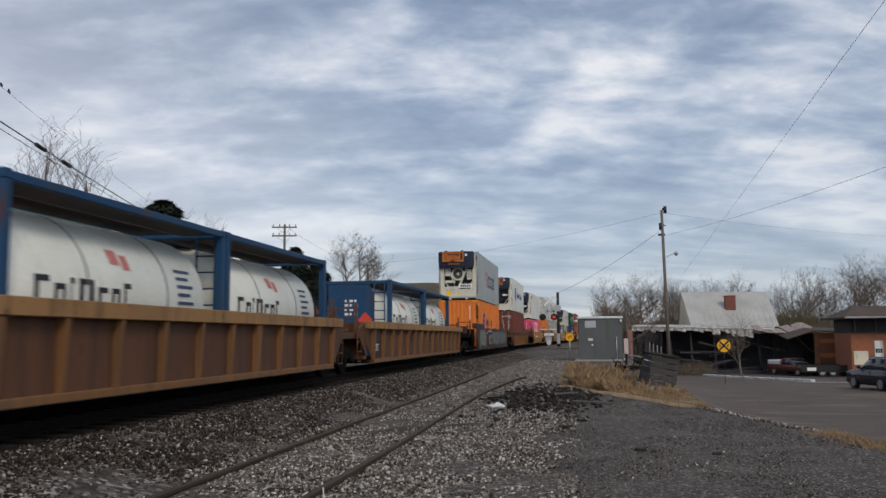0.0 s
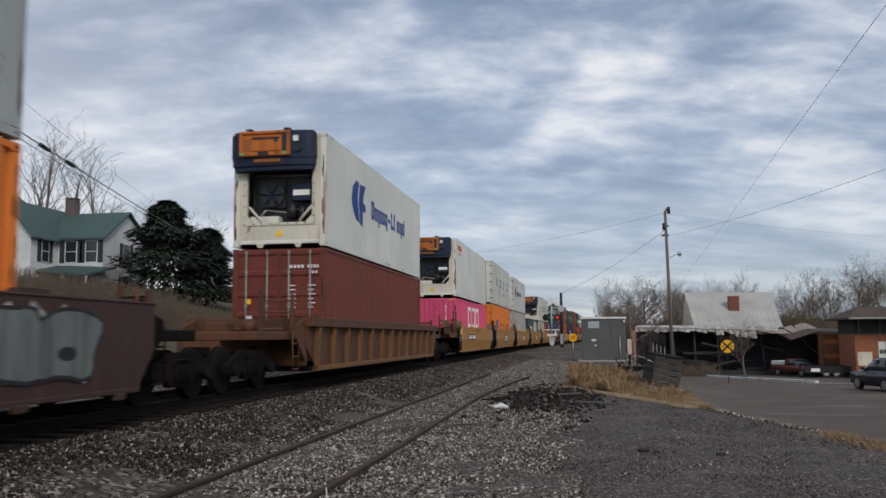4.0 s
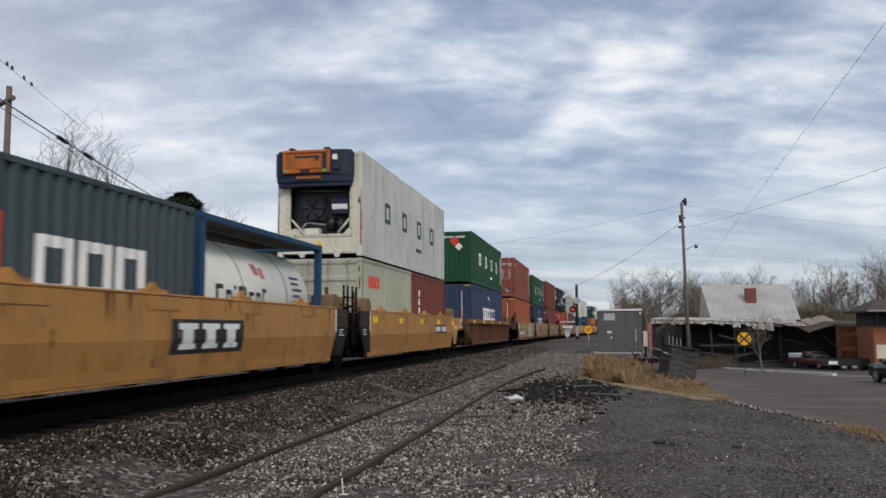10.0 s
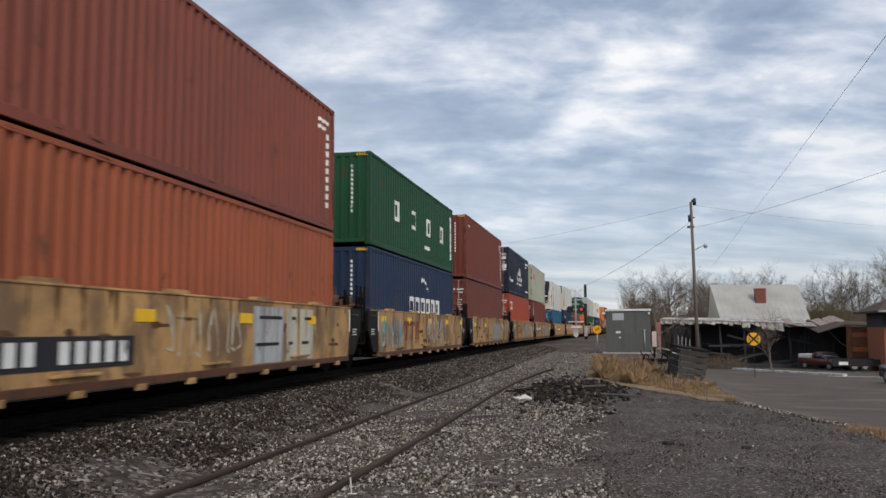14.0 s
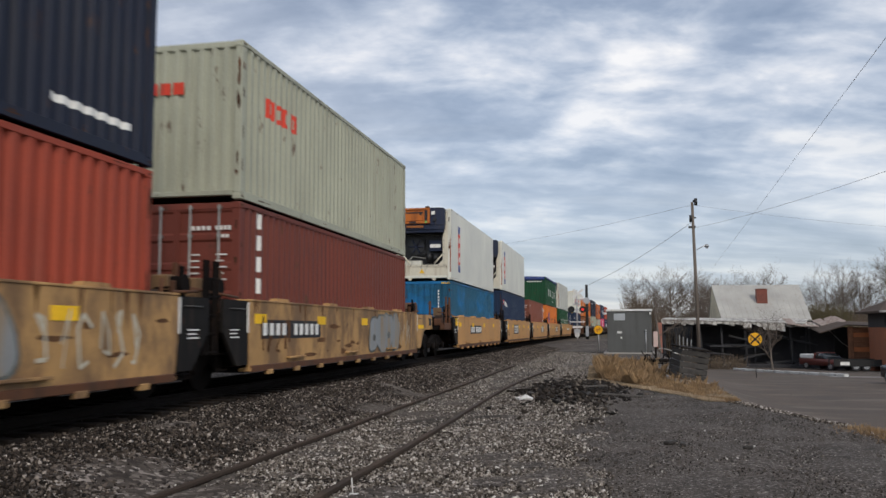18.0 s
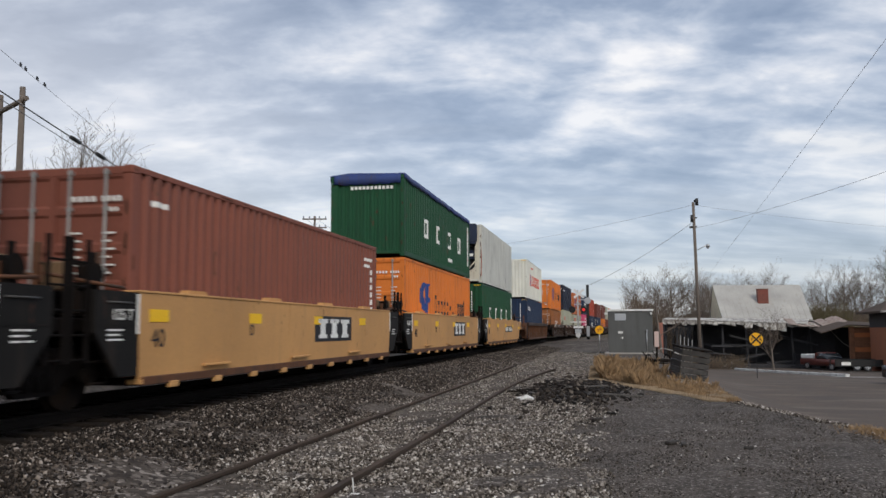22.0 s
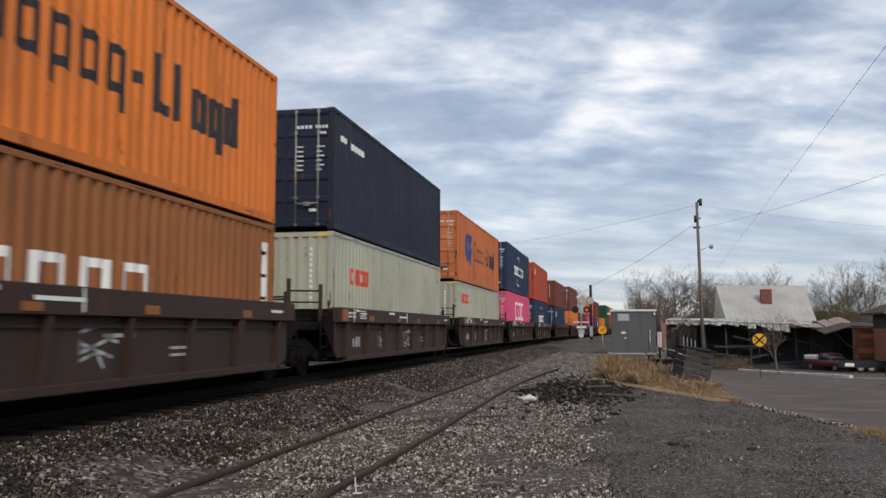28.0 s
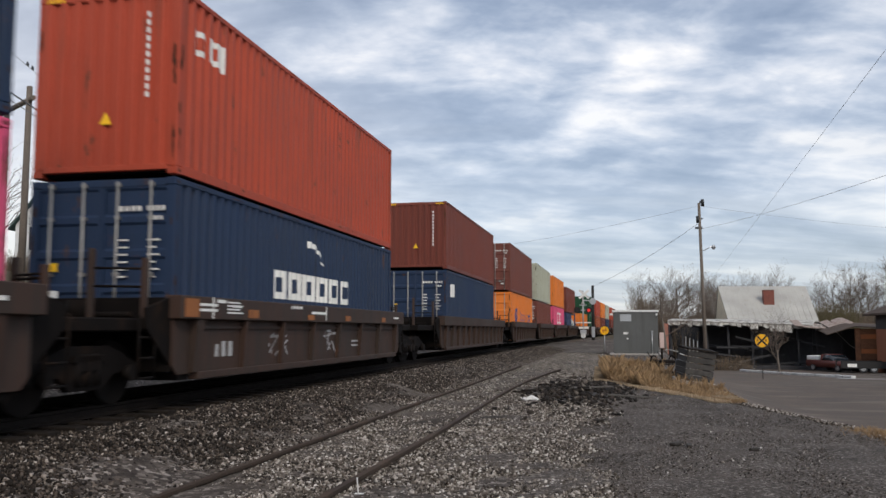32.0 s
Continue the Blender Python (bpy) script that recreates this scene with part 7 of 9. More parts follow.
# ---- things beside the line ----
def stand(x, y, rz=0.0, z=None):
    return pose(x, y, ground_z(x, y) if z is None else z, 0, 0, rz)


HUT_GREY = paint("hut_grey_metal", (0.085, 0.088, 0.086), chips=None, stain=(0.06, 0.06, 0.057))
WHITE_TRIM = paint("white_trim", (0.62, 0.62, 0.60), chips=None)
SILVER = surface("aluminium_case", (0.42, 0.43, 0.44), rough=0.4, metal=0.7, vary=0.15)
BLACK_PAINT = paint("black_paint", (0.02, 0.02, 0.02))
POLE_WOOD = surface("pole_timber", (0.12, 0.098, 0.08), rough=0.85, vary=0.2, grain=18, grain_amount=0.2, streak=(5, 5, 0.15), stain=(0.06, 0.05, 0.042))
SIGN_YELLOW = paint("sign_yellow", (0.78, 0.40, 0.012), chips=None, stain_mix=0.15)
WIRE = surface("wire", (0.13, 0.13, 0.135), rough=0.6, vary=0.1, bump=0)


def signal_hut():
    h = thing("signal_hut", "grey metal railway signal hut with pale roof edge", "hut", at=pose(1.05, 56.6, -0.6))
    w, d, H = 1.38, 1.15, 2.72
    body = Shape().box(-w, w, -d, d, 0.12, H, 0.02)
    part("wall", body, HUT_GREY, h)
    part("roof", Shape().box(-w - 0.06, w + 0.06, -d - 0.08, d + 0.08, H, H + 0.13, 0.02), WHITE_TRIM, h, "pale metal roof edge")
    part("plinth", Shape().box(-w - 0.25, w + 0.3, -d - 0.3, d + 0.2, -0.35, 0.12, 0.02), CONCRETE, h)
    part("vent_panel", Shape().box(-w + 0.42, -w + 1.12, -d - 0.03, -d, H - 0.58, H - 0.14, 0.01), SILVER, h, "light grey vent panel")
    part("notice", Shape().box(-w + 0.62, -w + 0.92, -d - 0.012, -d, 1.32, 1.46), WHITE_TRIM, h)
    part("notice", Shape().box(-w + 0.82, -w + 0.92, -d - 0.012, -d, 1.0, 1.1), WHITE_TRIM, h)
    part("door_seam", Shape().box(0.02, 0.05, -d - 0.012, -d, 0.2, H - 0.2).box(1.16, 1.19, -d - 0.012, -d, 0.2, H - 0.2), HUT_GREY, h)
    part("conduit", Shape().tube((1.0, -d - 0.05, 0.1), (1.0, -d - 0.05, 1.5), 0.035, 8).tube((1.06, -d - .05, 1.5), (0.94, -d - .05, 1.5), 0.05, 8), SILVER, h)
    part("lamp", Shape().box(-w - 0.22, -w - 0.02, -d - 0.15, -d + 0.1, H - 0.2, H - 0.08, 0.02), WHITE_TRIM, h, "white wall lamp")
    part("lamp", Shape().box(w - 0.14, w - 0.02, -d - 0.16, -d, H - 0.22, H - 0.08, 0.02), WHITE_TRIM, h, "white wall lamp")


def crossing_signal():
    s = thing("crossing_signal", "level-crossing signal with two red lamps and white boards", "crossing signal", at=pose(-3.35, 84, -0.1))
    part("mast", Shape().tube((0, 0, 0), (0, 0, 4.9), 0.07, 10), SILVER, s)
    for k, a in enumerate((40, -40)):
        o = part("crossbuck_board", Shape().box(-0.62, 0.62, -0.02, 0.02, -0.11, 0.11), WHITE_TRIM, s, "white crossed board")
        o.matrix_basis = Matrix.Translation((0.12, -0.12 - 0.05 * k, 4.55)) @ Matrix.Rotation(radians(a), 4, "Y")
    part("cross_arm", Shape().tube((-0.75, -0.05, 3.0), (0.75, -0.05, 3.0), 0.04, 8), SILVER, s)
    red = glow("red_signal_light", (0.7, 0.03, 0.025), 0.6)
    for x, lit in ((-0.55, False), (0.55, True)):
        d = part("lamp_shield", Shape().tube((x, -0.1, 3.0), (x, -0.14, 3.0), 0.33, 20), BLACK_PAINT, s)
        part("lens", Shape().tube((x, -0.145, 3.0), (x, -0.2, 3.0), 0.15, 16), red if lit else MACHINE, d, "lit red lens" if lit else "")
        part("hood", Shape().tube((x, -0.15, 3.16), (x, -0.4, 3.14), 0.03, 6).box(x - .17, x + .17, -0.4, -0.15, 3.15, 3.17), BLACK_PAINT, d)
    part("bell", Shape().tube((0.0, 0, 3.55), (0.0, 0, 3.75), 0.16, 12).box(-.35, .35, -.1, .1, 3.45, 3.55), SILVER, s)
    part("track_board", Shape().box(-0.45, 0.5, -0.06, -0.03, 1.2, 1.42).box(-0.75, 0.75, -0.05, -0.03, 1.75, 1.85), WHITE_TRIM, s, "white number board")
    part("gear_case", Shape().box(-0.3, 0.3, -0.25, 0.15, 0.7, 1.1, .03), SILVER, s)
    part("base_disc", Shape().tube((0, -0.3, 0.55), (0, -0.34, 0.55), 0.24, 16), WHITE_TRIM, s)
    m = thing("signal_mast", "black steel mast with a small round bell", "mast", at=pose(-2.4, 84, -0.1))
    part("pole", Shape().tube((0, 0, 0), (0, 0, 5.4), 0.16, 10, 0.13), BLACK_PAINT, m)
    part("bell", Shape().tube((-0.0, -0.2, 3.85), (0, -0.3, 3.85), 0.32, 16).box(-0.9, 0.2, -0.1, 0.1, 3.9, 4.0), SILVER, m)
    part("cabinet", Shape().box(-0.15, 0.15, -0.4, -0.1, 0.4, 1.4, 0.03), SILVER, m)


def round_sign(x, y, zc, r, label, rr=False):
    g = ground_z(x, y)
    s = thing("road_sign", label, "road sign", at=pose(x, y, g))
    part("post", Shape().tube((0, 0.03, -0.1), (0, 0.03, zc - g + r * 0.5), 0.02 if rr else 0.035, 8), MACHINE if rr else SILVER, s)
    z = zc - g
    n = 28 if rr else 8
    rim = part("rim", Shape().tube((0, 0, z), (0, -0.02, z), r, n), BLACK_PAINT, s)
    disc = part("plate", Shape().tube((0, -0.02, z), (0, -0.032, z), r * 0.93, n), SIGN_YELLOW, s, "bright yellow sign plate")
    if rr:
        for a in (45, -45):
            o = part("cross_bar", Shape().box(-r * 0.9, r * 0.9, -0.046, -0.033, -0.055, 0.055), BLACK_PAINT, s)
            o.matrix_basis = Matrix.Translation((0, 0.001 * (a > 0), z)) @ Matrix.Rotation(radians(a), 4, "Y")
        for sx in (-1, 1):
            letter("R", s, BLACK_PAINT, (sx * r * 0.58 - 0.08, -0.04, z - 0.11), 0.3)
    else:
        part("symbol", Shape().box(-0.16, 0.16, -0.04, -0.033, z - 0.03, z + 0.07).box(-0.12, -0.04, -0.04, -0.033, z - 0.14, z - 0.03).box(0.04, 0.12, -0.04, -0.033, z + 0.07, z + 0.16), paint("sign_orange", (0.5, 0.18, 0.02)), s)
    return s


def utility_pole(x, y, top, lean=(0, 0), arms=1, arm_z=(0.35,), arm_turn=0.0, extra=None, label="grey timber utility pole", r=0.14, arm_half=1.15):
    g = ground_z(x, y)
    p = thing("utility_pole", label, "utility pole", "utility poles", at=pose(x, y, g))
    H = top - g
    part("pole", Shape().tube((0, 0, -0.4), (lean[0], lean[1], H), r, 12, r * 0.7), POLE_WOOD, p)
    for k in range(arms):
        z = H - arm_z[k]
        a = Matrix.Translation((lean[0], lean[1], z)) @ Matrix.Rotation(radians(arm_turn), 4, "Z")
        o = part("crossarm", Shape().box(-arm_half, arm_half, -0.17, -0.08, -0.06, 0.06, 0.01), POLE_WOOD, p)
        o.matrix_basis = a
        for q in (-0.9, -0.4, 0.4, 0.9):
            i = part("insulator", shared(("insulator",), lambda: Shape().tube((0, -0.12, 0.06), (0, -0.12, 0.2), 0.035, 8).tube((0, -0.12, 0.2), (0, -0.12, 0.26), 0.055, 8)), MACHINE, o)
            i.location = (q * arm_half, 0, 0)
        b = part("brace", Shape().tube((-arm_half * .6, -0.12, -0.05), (0, -0.12, -0.65), 0.02, 6).tube((arm_half * .6, -0.12, -0.05), (0, -0.12, -0.65), 0.02, 6), SILVER, o)
    if extra:
        extra(p, H)
    return p


def near_pole_extra(p, H):
    part("insulator", Shape().tube((0.05, -0.1, H - 0.25), (0.05, -0.1, H + 0.25), 0.12, 10).tube((0, 0, H), (0, 0, H + 0.15), 0.16, 10), MACHINE, p)
    part("bracket", Shape().tube((-0.25, 0, H - 1.15), (0.05, 0, H - 1.15), 0.05, 8).tube((-0.3, 0, H - 1.45), (-0.3, 0, H - 0.95), 0.13, 10).box(-0.5, 0, -0.05, 0.05, H - 1.9, H - 1.75), MACHINE, p)
    arm = part("lamp_arm", Shape().tube((0, 0, H - 3.5), (0.72, -0.1, H - 3.15), 0.03, 6), SILVER, p)
    part("lamp_head", Shape().tube((0.72, -0.1, H - 3.1), (0.72, -0.1, H - 3.3), 0.09, 10, 0.17).tube((0.72, -0.1, H - 3.3), (0.72, -0.1, H - 3.42), 0.13, 10, 0.08), SILVER, p, "grey street lamp head")


def wire(name, a, b, sag, r=0.018, n=18, label="thin dark overhead wire"):
    a, b = Vector(a), Vector(b)
    s = Shape()
    pts = [a.lerp(b, i / n) - Vector((0, 0, sag * 4 * (i / n) * (1 - i / n))) for i in range(n + 1)]
    m = 5
    ring = [(math.cos(6.2832 * i / m) * r, math.sin(6.2832 * i / m) * r) for i in range(m)]
    flat = Vector((b.y - a.y, a.x - b.x, 0)).normalized()
    s.add([tuple(p + flat * c + Vector((0, 0, d))) for p in pts for c, d in ring], [(k * m + i, k * m + (i + 1) % m, (k + 1) * m + (i + 1) % m, (k + 1) * m + i) for k in range(n) for i in range(m)], True)
    return tagged(part(name, s, WIRE), label, "wire", "overhead wires"), pts


def bird(at, turn):
    b = thing("bird", "small dark bird perched on a wire", "bird", "birds on the wire", at=Matrix.Translation(at) @ Matrix.Rotation(turn, 4, "Z"))
    body = Shape()
    n = 8
    prof = [(-0.09, 0.0), (-0.06, 0.045), (0.0, 0.06), (0.07, 0.04), (0.1, 0.0)]
    vs = [(q * math.cos(6.283 * i / n), y, 0.08 + y * 0.7 + q * math.sin(6.283 * i / n)) for y, q in prof for i in range(n)]
    body.add(vs, [(k * n + i, k * n + (i + 1) % n, (k + 1) * n + (i + 1) % n, (k + 1) * n + i) for k in range(4) for i in range(n)], True)
    part("body", body, MACHINE, b)
    part("head", Shape().tube((0, 0.07, 0.14), (0, 0.11, 0.19), 0.04, 8, 0.03), MACHINE, b)
    part("beak", Shape().tube((0, 0.11, 0.18), (0, 0.16, 0.175), 0.012, 5, 0.002), MACHINE, b)
    part("tail", Shape().extrude([(-0.08, 0.03), (-0.22, -0.05), (-0.22, -0.07), (-0.08, 0.0)], 0, -0.03, 0.03), MACHINE, b)
    part("leg", Shape().tube((0.015, 0, 0), (0.015, 0, 0.04), 0.006, 4), MACHINE, b)
    part("leg", Shape().tube((-0.015, 0, 0), (-0.015, 0, 0.04), 0.006, 4), MACHINE, b)


# ---- trees ----
BARK = surface("winter_bark", (0.125, 0.105, 0.088), rough=0.9, vary=0.25, grain=9, grain_amount=0.25, streak=(4, 4, 0.5))
TWIG = surface("winter_twigs", (0.125, 0.098, 0.078), rough=0.9, vary=0.25, bump=0)
BRUSH = surface("winter_brush", (0.14, 0.104, 0.07), rough=0.95, vary=0.35, scale=0.12, bump=0)
NEEDLE = surface("dark_needles", (0.020, 0.030, 0.017), rough=0.8, vary=0.4, scale=1.2, bump=0)
STRAW = surface("pale_straw", (0.34, 0.26, 0.17), rough=0.9, vary=0.35, scale=1.4, bump=0)
DRY_GRASS = surface("dry_grass", (0.30, 0.195, 0.098), rough=0.9, vary=0.5, scale=5.0, bump=0, stain=(0.095, 0.062, 0.038), stain_at=0.5, stain_scale=2.5)


def bare_tree_meshes(seed, H, spread, dense=2):
    """A tapering trunk with limbs that fork three times into fine twigs."""
    r = random.Random(seed)
    trunk, crown = Shape(), Shape()

    def fork(p, d, L, rad, level):
        q, n = p, 3 if level < 3 else 2
        for i in range(n):
            d = (d + Vector((r.uniform(-.2, .2), r.uniform(-.2, .2), r.uniform(-.05, .14)))).normalized()
            e = q + d * L / n
            crown.tube(q, e, rad * (1 - .25 * i), 4 if level == 1 else 3, rad * (1 - .25 * (i + 1)), caps=False)
            q = e
            if level < 4:
                for _ in range(dense):
                    a = r.uniform(0, 6.283)
                    side = Vector((math.cos(a), math.sin(a), r.uniform(-.2, .5)))
                    fork(q, (d * .8 + side * r.uniform(.5, .95)).normalized(), L * r.uniform(.42, .66), max(.008, rad * .5), level + 1)
    p, d = Vector((0, 0, -.2)), Vector((0, 0, 1))
    n = 7
    for i in range(n):
        d = (d + Vector((r.uniform(-.1, .1), r.uniform(-.1, .1), .12))).normalized()
        q = p + d * H * .8 / n
        w0, w1 = H * .017 * (1 - i / n) + .02, H * .017 * (1 - (i + 1) / n) + .02
        trunk.tube(p, q, w0, 7, w1, caps=False)
        p = q
        if i >= 1:
            for _ in range(2 if i < 5 else 3):
                a = r.uniform(0, 6.283)
                side = Vector((math.cos(a), math.sin(a), 0))
                fork(p, (side * spread + Vector((0, 0, r.uniform(.45, .9)))).normalized(), H * (.34 - .028 * i) * r.uniform(.75, 1.15), w1 * .55, 1 if i < 5 else 2)
    return trunk.mesh("trunk"), crown.mesh("crown")


TREES = []


def tree(x, y, H, kind, rz, label="bare winter tree with fine branches"):
    if not TREES:
        for sd, sp in ((3, 0.5), (8, 0.65), (14, 0.85), (23, 0.55)):
            TREES.append(bare_tree_meshes(sd, 10.0, sp))
        for sd, sp in ((41, 0.32), (47, 0.38)):
            TREES.append(bare_tree_meshes(sd, 10.0, sp, 1))
    tr, cr = TREES[kind]
    t = thing("tree", label, "tree", "bare trees", at=Matrix.Translation((x, y, ground_z(x, y) - 0.1)) @ Matrix.Rotation(rz, 4, "Z") @ Matrix.Diagonal((H / 10, H / 10, H / 10, 1)))
    part("trunk", tr, BARK, t)
    part("crown", cr, TWIG, t)
    return t


def evergreen(x, y, H, R, seed, label="dense dark evergreen tree", squat=0.0):
    r = random.Random(seed)
    t = thing("evergreen_tree", label, "tree", "evergreen trees", at=stand(x, y))
    part("trunk", Shape().tube((0, 0, -0.2), (0, 0, H * 0.9), 0.18, 8, 0.03), BARK, t)
    s = Shape()
    for i in range(11000):
        u = r.random() ** 0.75
        z = 0.3 + u * (H - 0.3)
        edge = R * (1 - u) ** (0.75 - squat) * (0.82 + 0.22 * math.sin(7 * u * 6.28 / 2 + r.uniform(-.6, .6)))
        a = r.uniform(0, 6.283)
        q = edge * r.uniform(0.35, 1.05)
        c = Vector((q * math.cos(a), q * math.sin(a), z))
        o = Vector((math.cos(a), math.sin(a), r.uniform(-0.7, 0.25))) * r.uniform(0.25, 0.55)
        w = Vector((-math.sin(a), math.cos(a), r.uniform(-.4, .4))) * r.uniform(0.06, 0.15)
        s.add([tuple(c - w), tuple(c + w), tuple(c + o)], [(0, 1, 2)])
    part("crown", s, NEEDLE, t)
    return t


def brush_stand(name, n, xa, xb, ya, yb, h0, h1, seed, mat, label, r0=0.02):
    """Uncountable upright stems with side twigs."""
    r = random.Random(seed)
    s = Shape()
    for _ in range(n):
        x, y = r.uniform(xa, xb), r.uniform(ya, yb)
        g, h = ground_z(x, y), r.uniform(h0, h1)
        p = Vector((x, y, g - 0.1))
        d = Vector((r.uniform(-.25, .25), r.uniform(-.25, .25), 1)).normalized()
        s.tube(p, p + d * h, r0, 3, r0 * 0.25, caps=False)
        for k in range(4):
            b = p + d * h * r.uniform(0.3, 0.9)
            e = b + Vector((r.uniform(-.5, .5), r.uniform(-.5, .5), r.uniform(.25, .8))) * h * 0.3
            s.tube(b, e, r0 * 0.55, 3, r0 * 0.15, caps=False)
    tagged(part(name, s, mat), label, "brush", kind="stuff")


def grass_strip():
    r = random.Random(11)
    s = Shape()
    mat_s = Shape()
    for k in range(60000):
        y = 19.4 + 17.0 * r.random() ** 1.1
        front = max(2.25 - (y - 19.4) * 0.36, -0.55 - 0.02 * (y - 27))
        x = front + min(r.expovariate(1.5), 2.2) - 0.2
        if x > lip_x(y) - 0.05:
            continue
        tuft = noise.noise((x * 0.9, y * 0.7, 4.0)) + 0.6 * noise.noise((x * 2.6, y * 1.9, 8.0))
        low = x < front + .12 or tuft < -0.22
        h = r.uniform(0.02, 0.07) if low else r.uniform(0.05, 0.42) * (0.25 + 0.8 * smooth01((y - 20.5) / 8)) * max(.2, 0.7 + 1.3 * tuft)
        a = r.uniform(0, 6.283)
        w = 0.002 + 0.002 * r.random()
        l = Vector((r.uniform(-.4, .4), r.uniform(-.4, .4), 1)) * h * (2.6 if low else 1.0)
        l.z = h
        g = ground_z(x, y)
        dx, dy = math.cos(a) * w, math.sin(a) * w
        (mat_s if low else s).add([(x - dx, y - dy, g - .02), (x + dx, y + dy, g - .02), (x + l.x * .6 + dx * .6, y + l.y * .6 + dy * .6, g + l.z * .7), (x + l.x * 1.3, y + l.y * 1.3, g + l.z)], [(0, 1, 2), (0, 2, 3)])
    tagged(part("straw_mat", mat_s, STRAW), "flattened pale straw at the foot of the tall grass", "grass", kind="stuff")
    tagged(part("dry_grass", s, DRY_GRASS), "tall dead tan grass along the yard edge", "grass", kind="stuff")
    s = Shape()
    for _ in range(5000):
        y = r.uniform(9.0, 14.6)
        x = lip_x(y) - 0.12 + r.gauss(0, 0.2)
        h = r.uniform(0.03, 0.11)
        a = r.uniform(0, 6.283)
        g = ground_z(x, y)
        dx, dy = math.cos(a) * .006, math.sin(a) * .006
        s.add([(x - dx, y - dy, g - .01), (x + dx, y + dy, g - .01), (x + r.uniform(-.1, .1), y + r.uniform(-.1, .1), g + h)], [(0, 1, 2)])
    tagged(part("verge_grass", s, DRY_GRASS), "short dead grass on the yard's lip", "grass", kind="stuff")


def yard_litter():
    r = random.Random(21)
    # torn white plastic bag by the rail
    s = Shape()
    n = 9
    ring = []
    for k, (z, q) in enumerate(((0, .3), (.07, .27), (.13, .17), (.16, .05))):
        ring += [((q * r.uniform(.7, 1.25)) * math.cos(6.283 * i / n) * 1.15, (q * r.uniform(.7, 1.25)) * math.sin(6.283 * i / n) * .8, z * r.uniform(.7, 1.2)) for i in range(n)]
    s.add(ring, [(k * n + i, k * n + (i + 1) % n, (k + 1) * n + (i + 1) % n, (k + 1) * n + i) for k in range(3) for i in range(n)] + [tuple(3 * n + i for i in range(n))])
    tagged(part("plastic_bag", s, paint("white_plastic", (0.62, 0.62, 0.60), rough=0.4)), "crumpled white plastic bag lying on gravel", "litter").matrix_basis = stand(-1.95, 19.3) @ Matrix.Diagonal((.62, .62, .62, 1))
    t = thing("marker_stake", "thin white stake stuck in the gravel", "stake", at=stand(-2.45, 7.95))
    part("stake", Shape().tube((0, 0, -0.05), (-0.02, 0.01, 0.17), 0.008, 6), WHITE_TRIM, t)
    part("cap", Shape().box(-0.04, 0.05, -0.03, 0.03, 0.0, 0.025, .006), WHITE_TRIM, t)
    # dark mound of tarry soil with broken boards
    TAR = surface("tarry_soil", (0.026, 0.0215, 0.0178), rough=0.85, vary=0.4, grain=20, grain_amount=0.3, bump=0.5)
    s, nx, ny = Shape(), 40, 64
    s.add([(x, y, ground_z(x, y) - .035 + heap(x, y) * 1.25 + .02 * noise.noise((x * 7, y * 5, 1.0))) for x, y in ((-2.6 + 3.3 * i / nx, 17.2 + 10.2 * j / ny) for j in range(ny + 1) for i in range(nx + 1))],
          [(j * (nx + 1) + i, j * (nx + 1) + i + 1, (j + 1) * (nx + 1) + i + 1, (j + 1) * (nx + 1) + i) for j in range(ny) for i in range(nx)])
    tagged(part("soil_mound", s, TAR), "low mound of black tarry soil beside the siding", "soil", kind="stuff")
    for k in range(9):
        x, y, a, L = -1.0 + r.uniform(-1.3, 1.3), 22.2 + r.uniform(-2, 2.2), r.uniform(0, 180), r.uniform(.4, 1.3)
        o = part("broken_board", Shape().box(-.05, .05, -L / 2, L / 2, 0, .04, .006), WEATHERED if k % 2 else TIMBER)
        tagged(o, "broken dark board lying in the yard", "board", "broken boards").matrix_basis = pose(x, y, ground_z(x, y) + .03 + heap(x, y), r.uniform(-6, 6), 0, a)
    for x, y, w in ((0.75, 12.3, .13), (0.9, 12.1, .10), (-0.35, 15.2, .12), (1.7, 11.9, .07)):
        o = part("clod", Shape().box(-w, w, -w * .35, w * .35, -.01, .035, .012), TAR)
        tagged(o, "flat dark clod on the cinders", "debris", "clods").matrix_basis = pose(x, y, ground_z(x, y) + .005, 0, 0, r.uniform(0, 180))
    # broken pallet box with posts
    OLD_BOARD = surface("blackened_boards", (0.040, 0.037, 0.034), rough=0.9, vary=0.3, grain=12, grain_amount=0.3, piece=0.3, stain=(0.10, 0.095, 0.085), stain_at=0.6)
    c = thing("timber_crate", "broken weathered timber crate tipped on the verge", "crate", at=pose(2.1, 26.2, ground_z(2.1, 26.2) + 0.08, 5, 8, 16) @ Matrix.Diagonal((1, 1, 1.4, 1)))
    for k in range(5):
        part("board", Shape().box(-.42, .42, -.42, -.39, .03 + k * .125, .135 + k * .125, .005), OLD_BOARD, c)
        part("board", Shape().box(-.42, -.39, -.38, .38, .03 + k * .125, .135 + k * .125, .005), OLD_BOARD, c)
        part("board", Shape().box(.39, .42, -.38, .38, .03 + k * .125, .135 + k * .125, .005), OLD_BOARD, c)
    part("lid", Shape().box(-.46, .46, -.46, .4, .655, .69, .008), TIMBER, c)
    part("skid", Shape().box(-.5, .55, -.5, .4, -.06, .02, .01), CONCRETE, c)
    for k, x in enumerate((2.2, 2.31, 2.42, 2.53)):
        o = part("stake", Shape().tube((0, 0, -.2), (0.02 * k, 0, 1.35 - .05 * k), .014, 8), ROD)
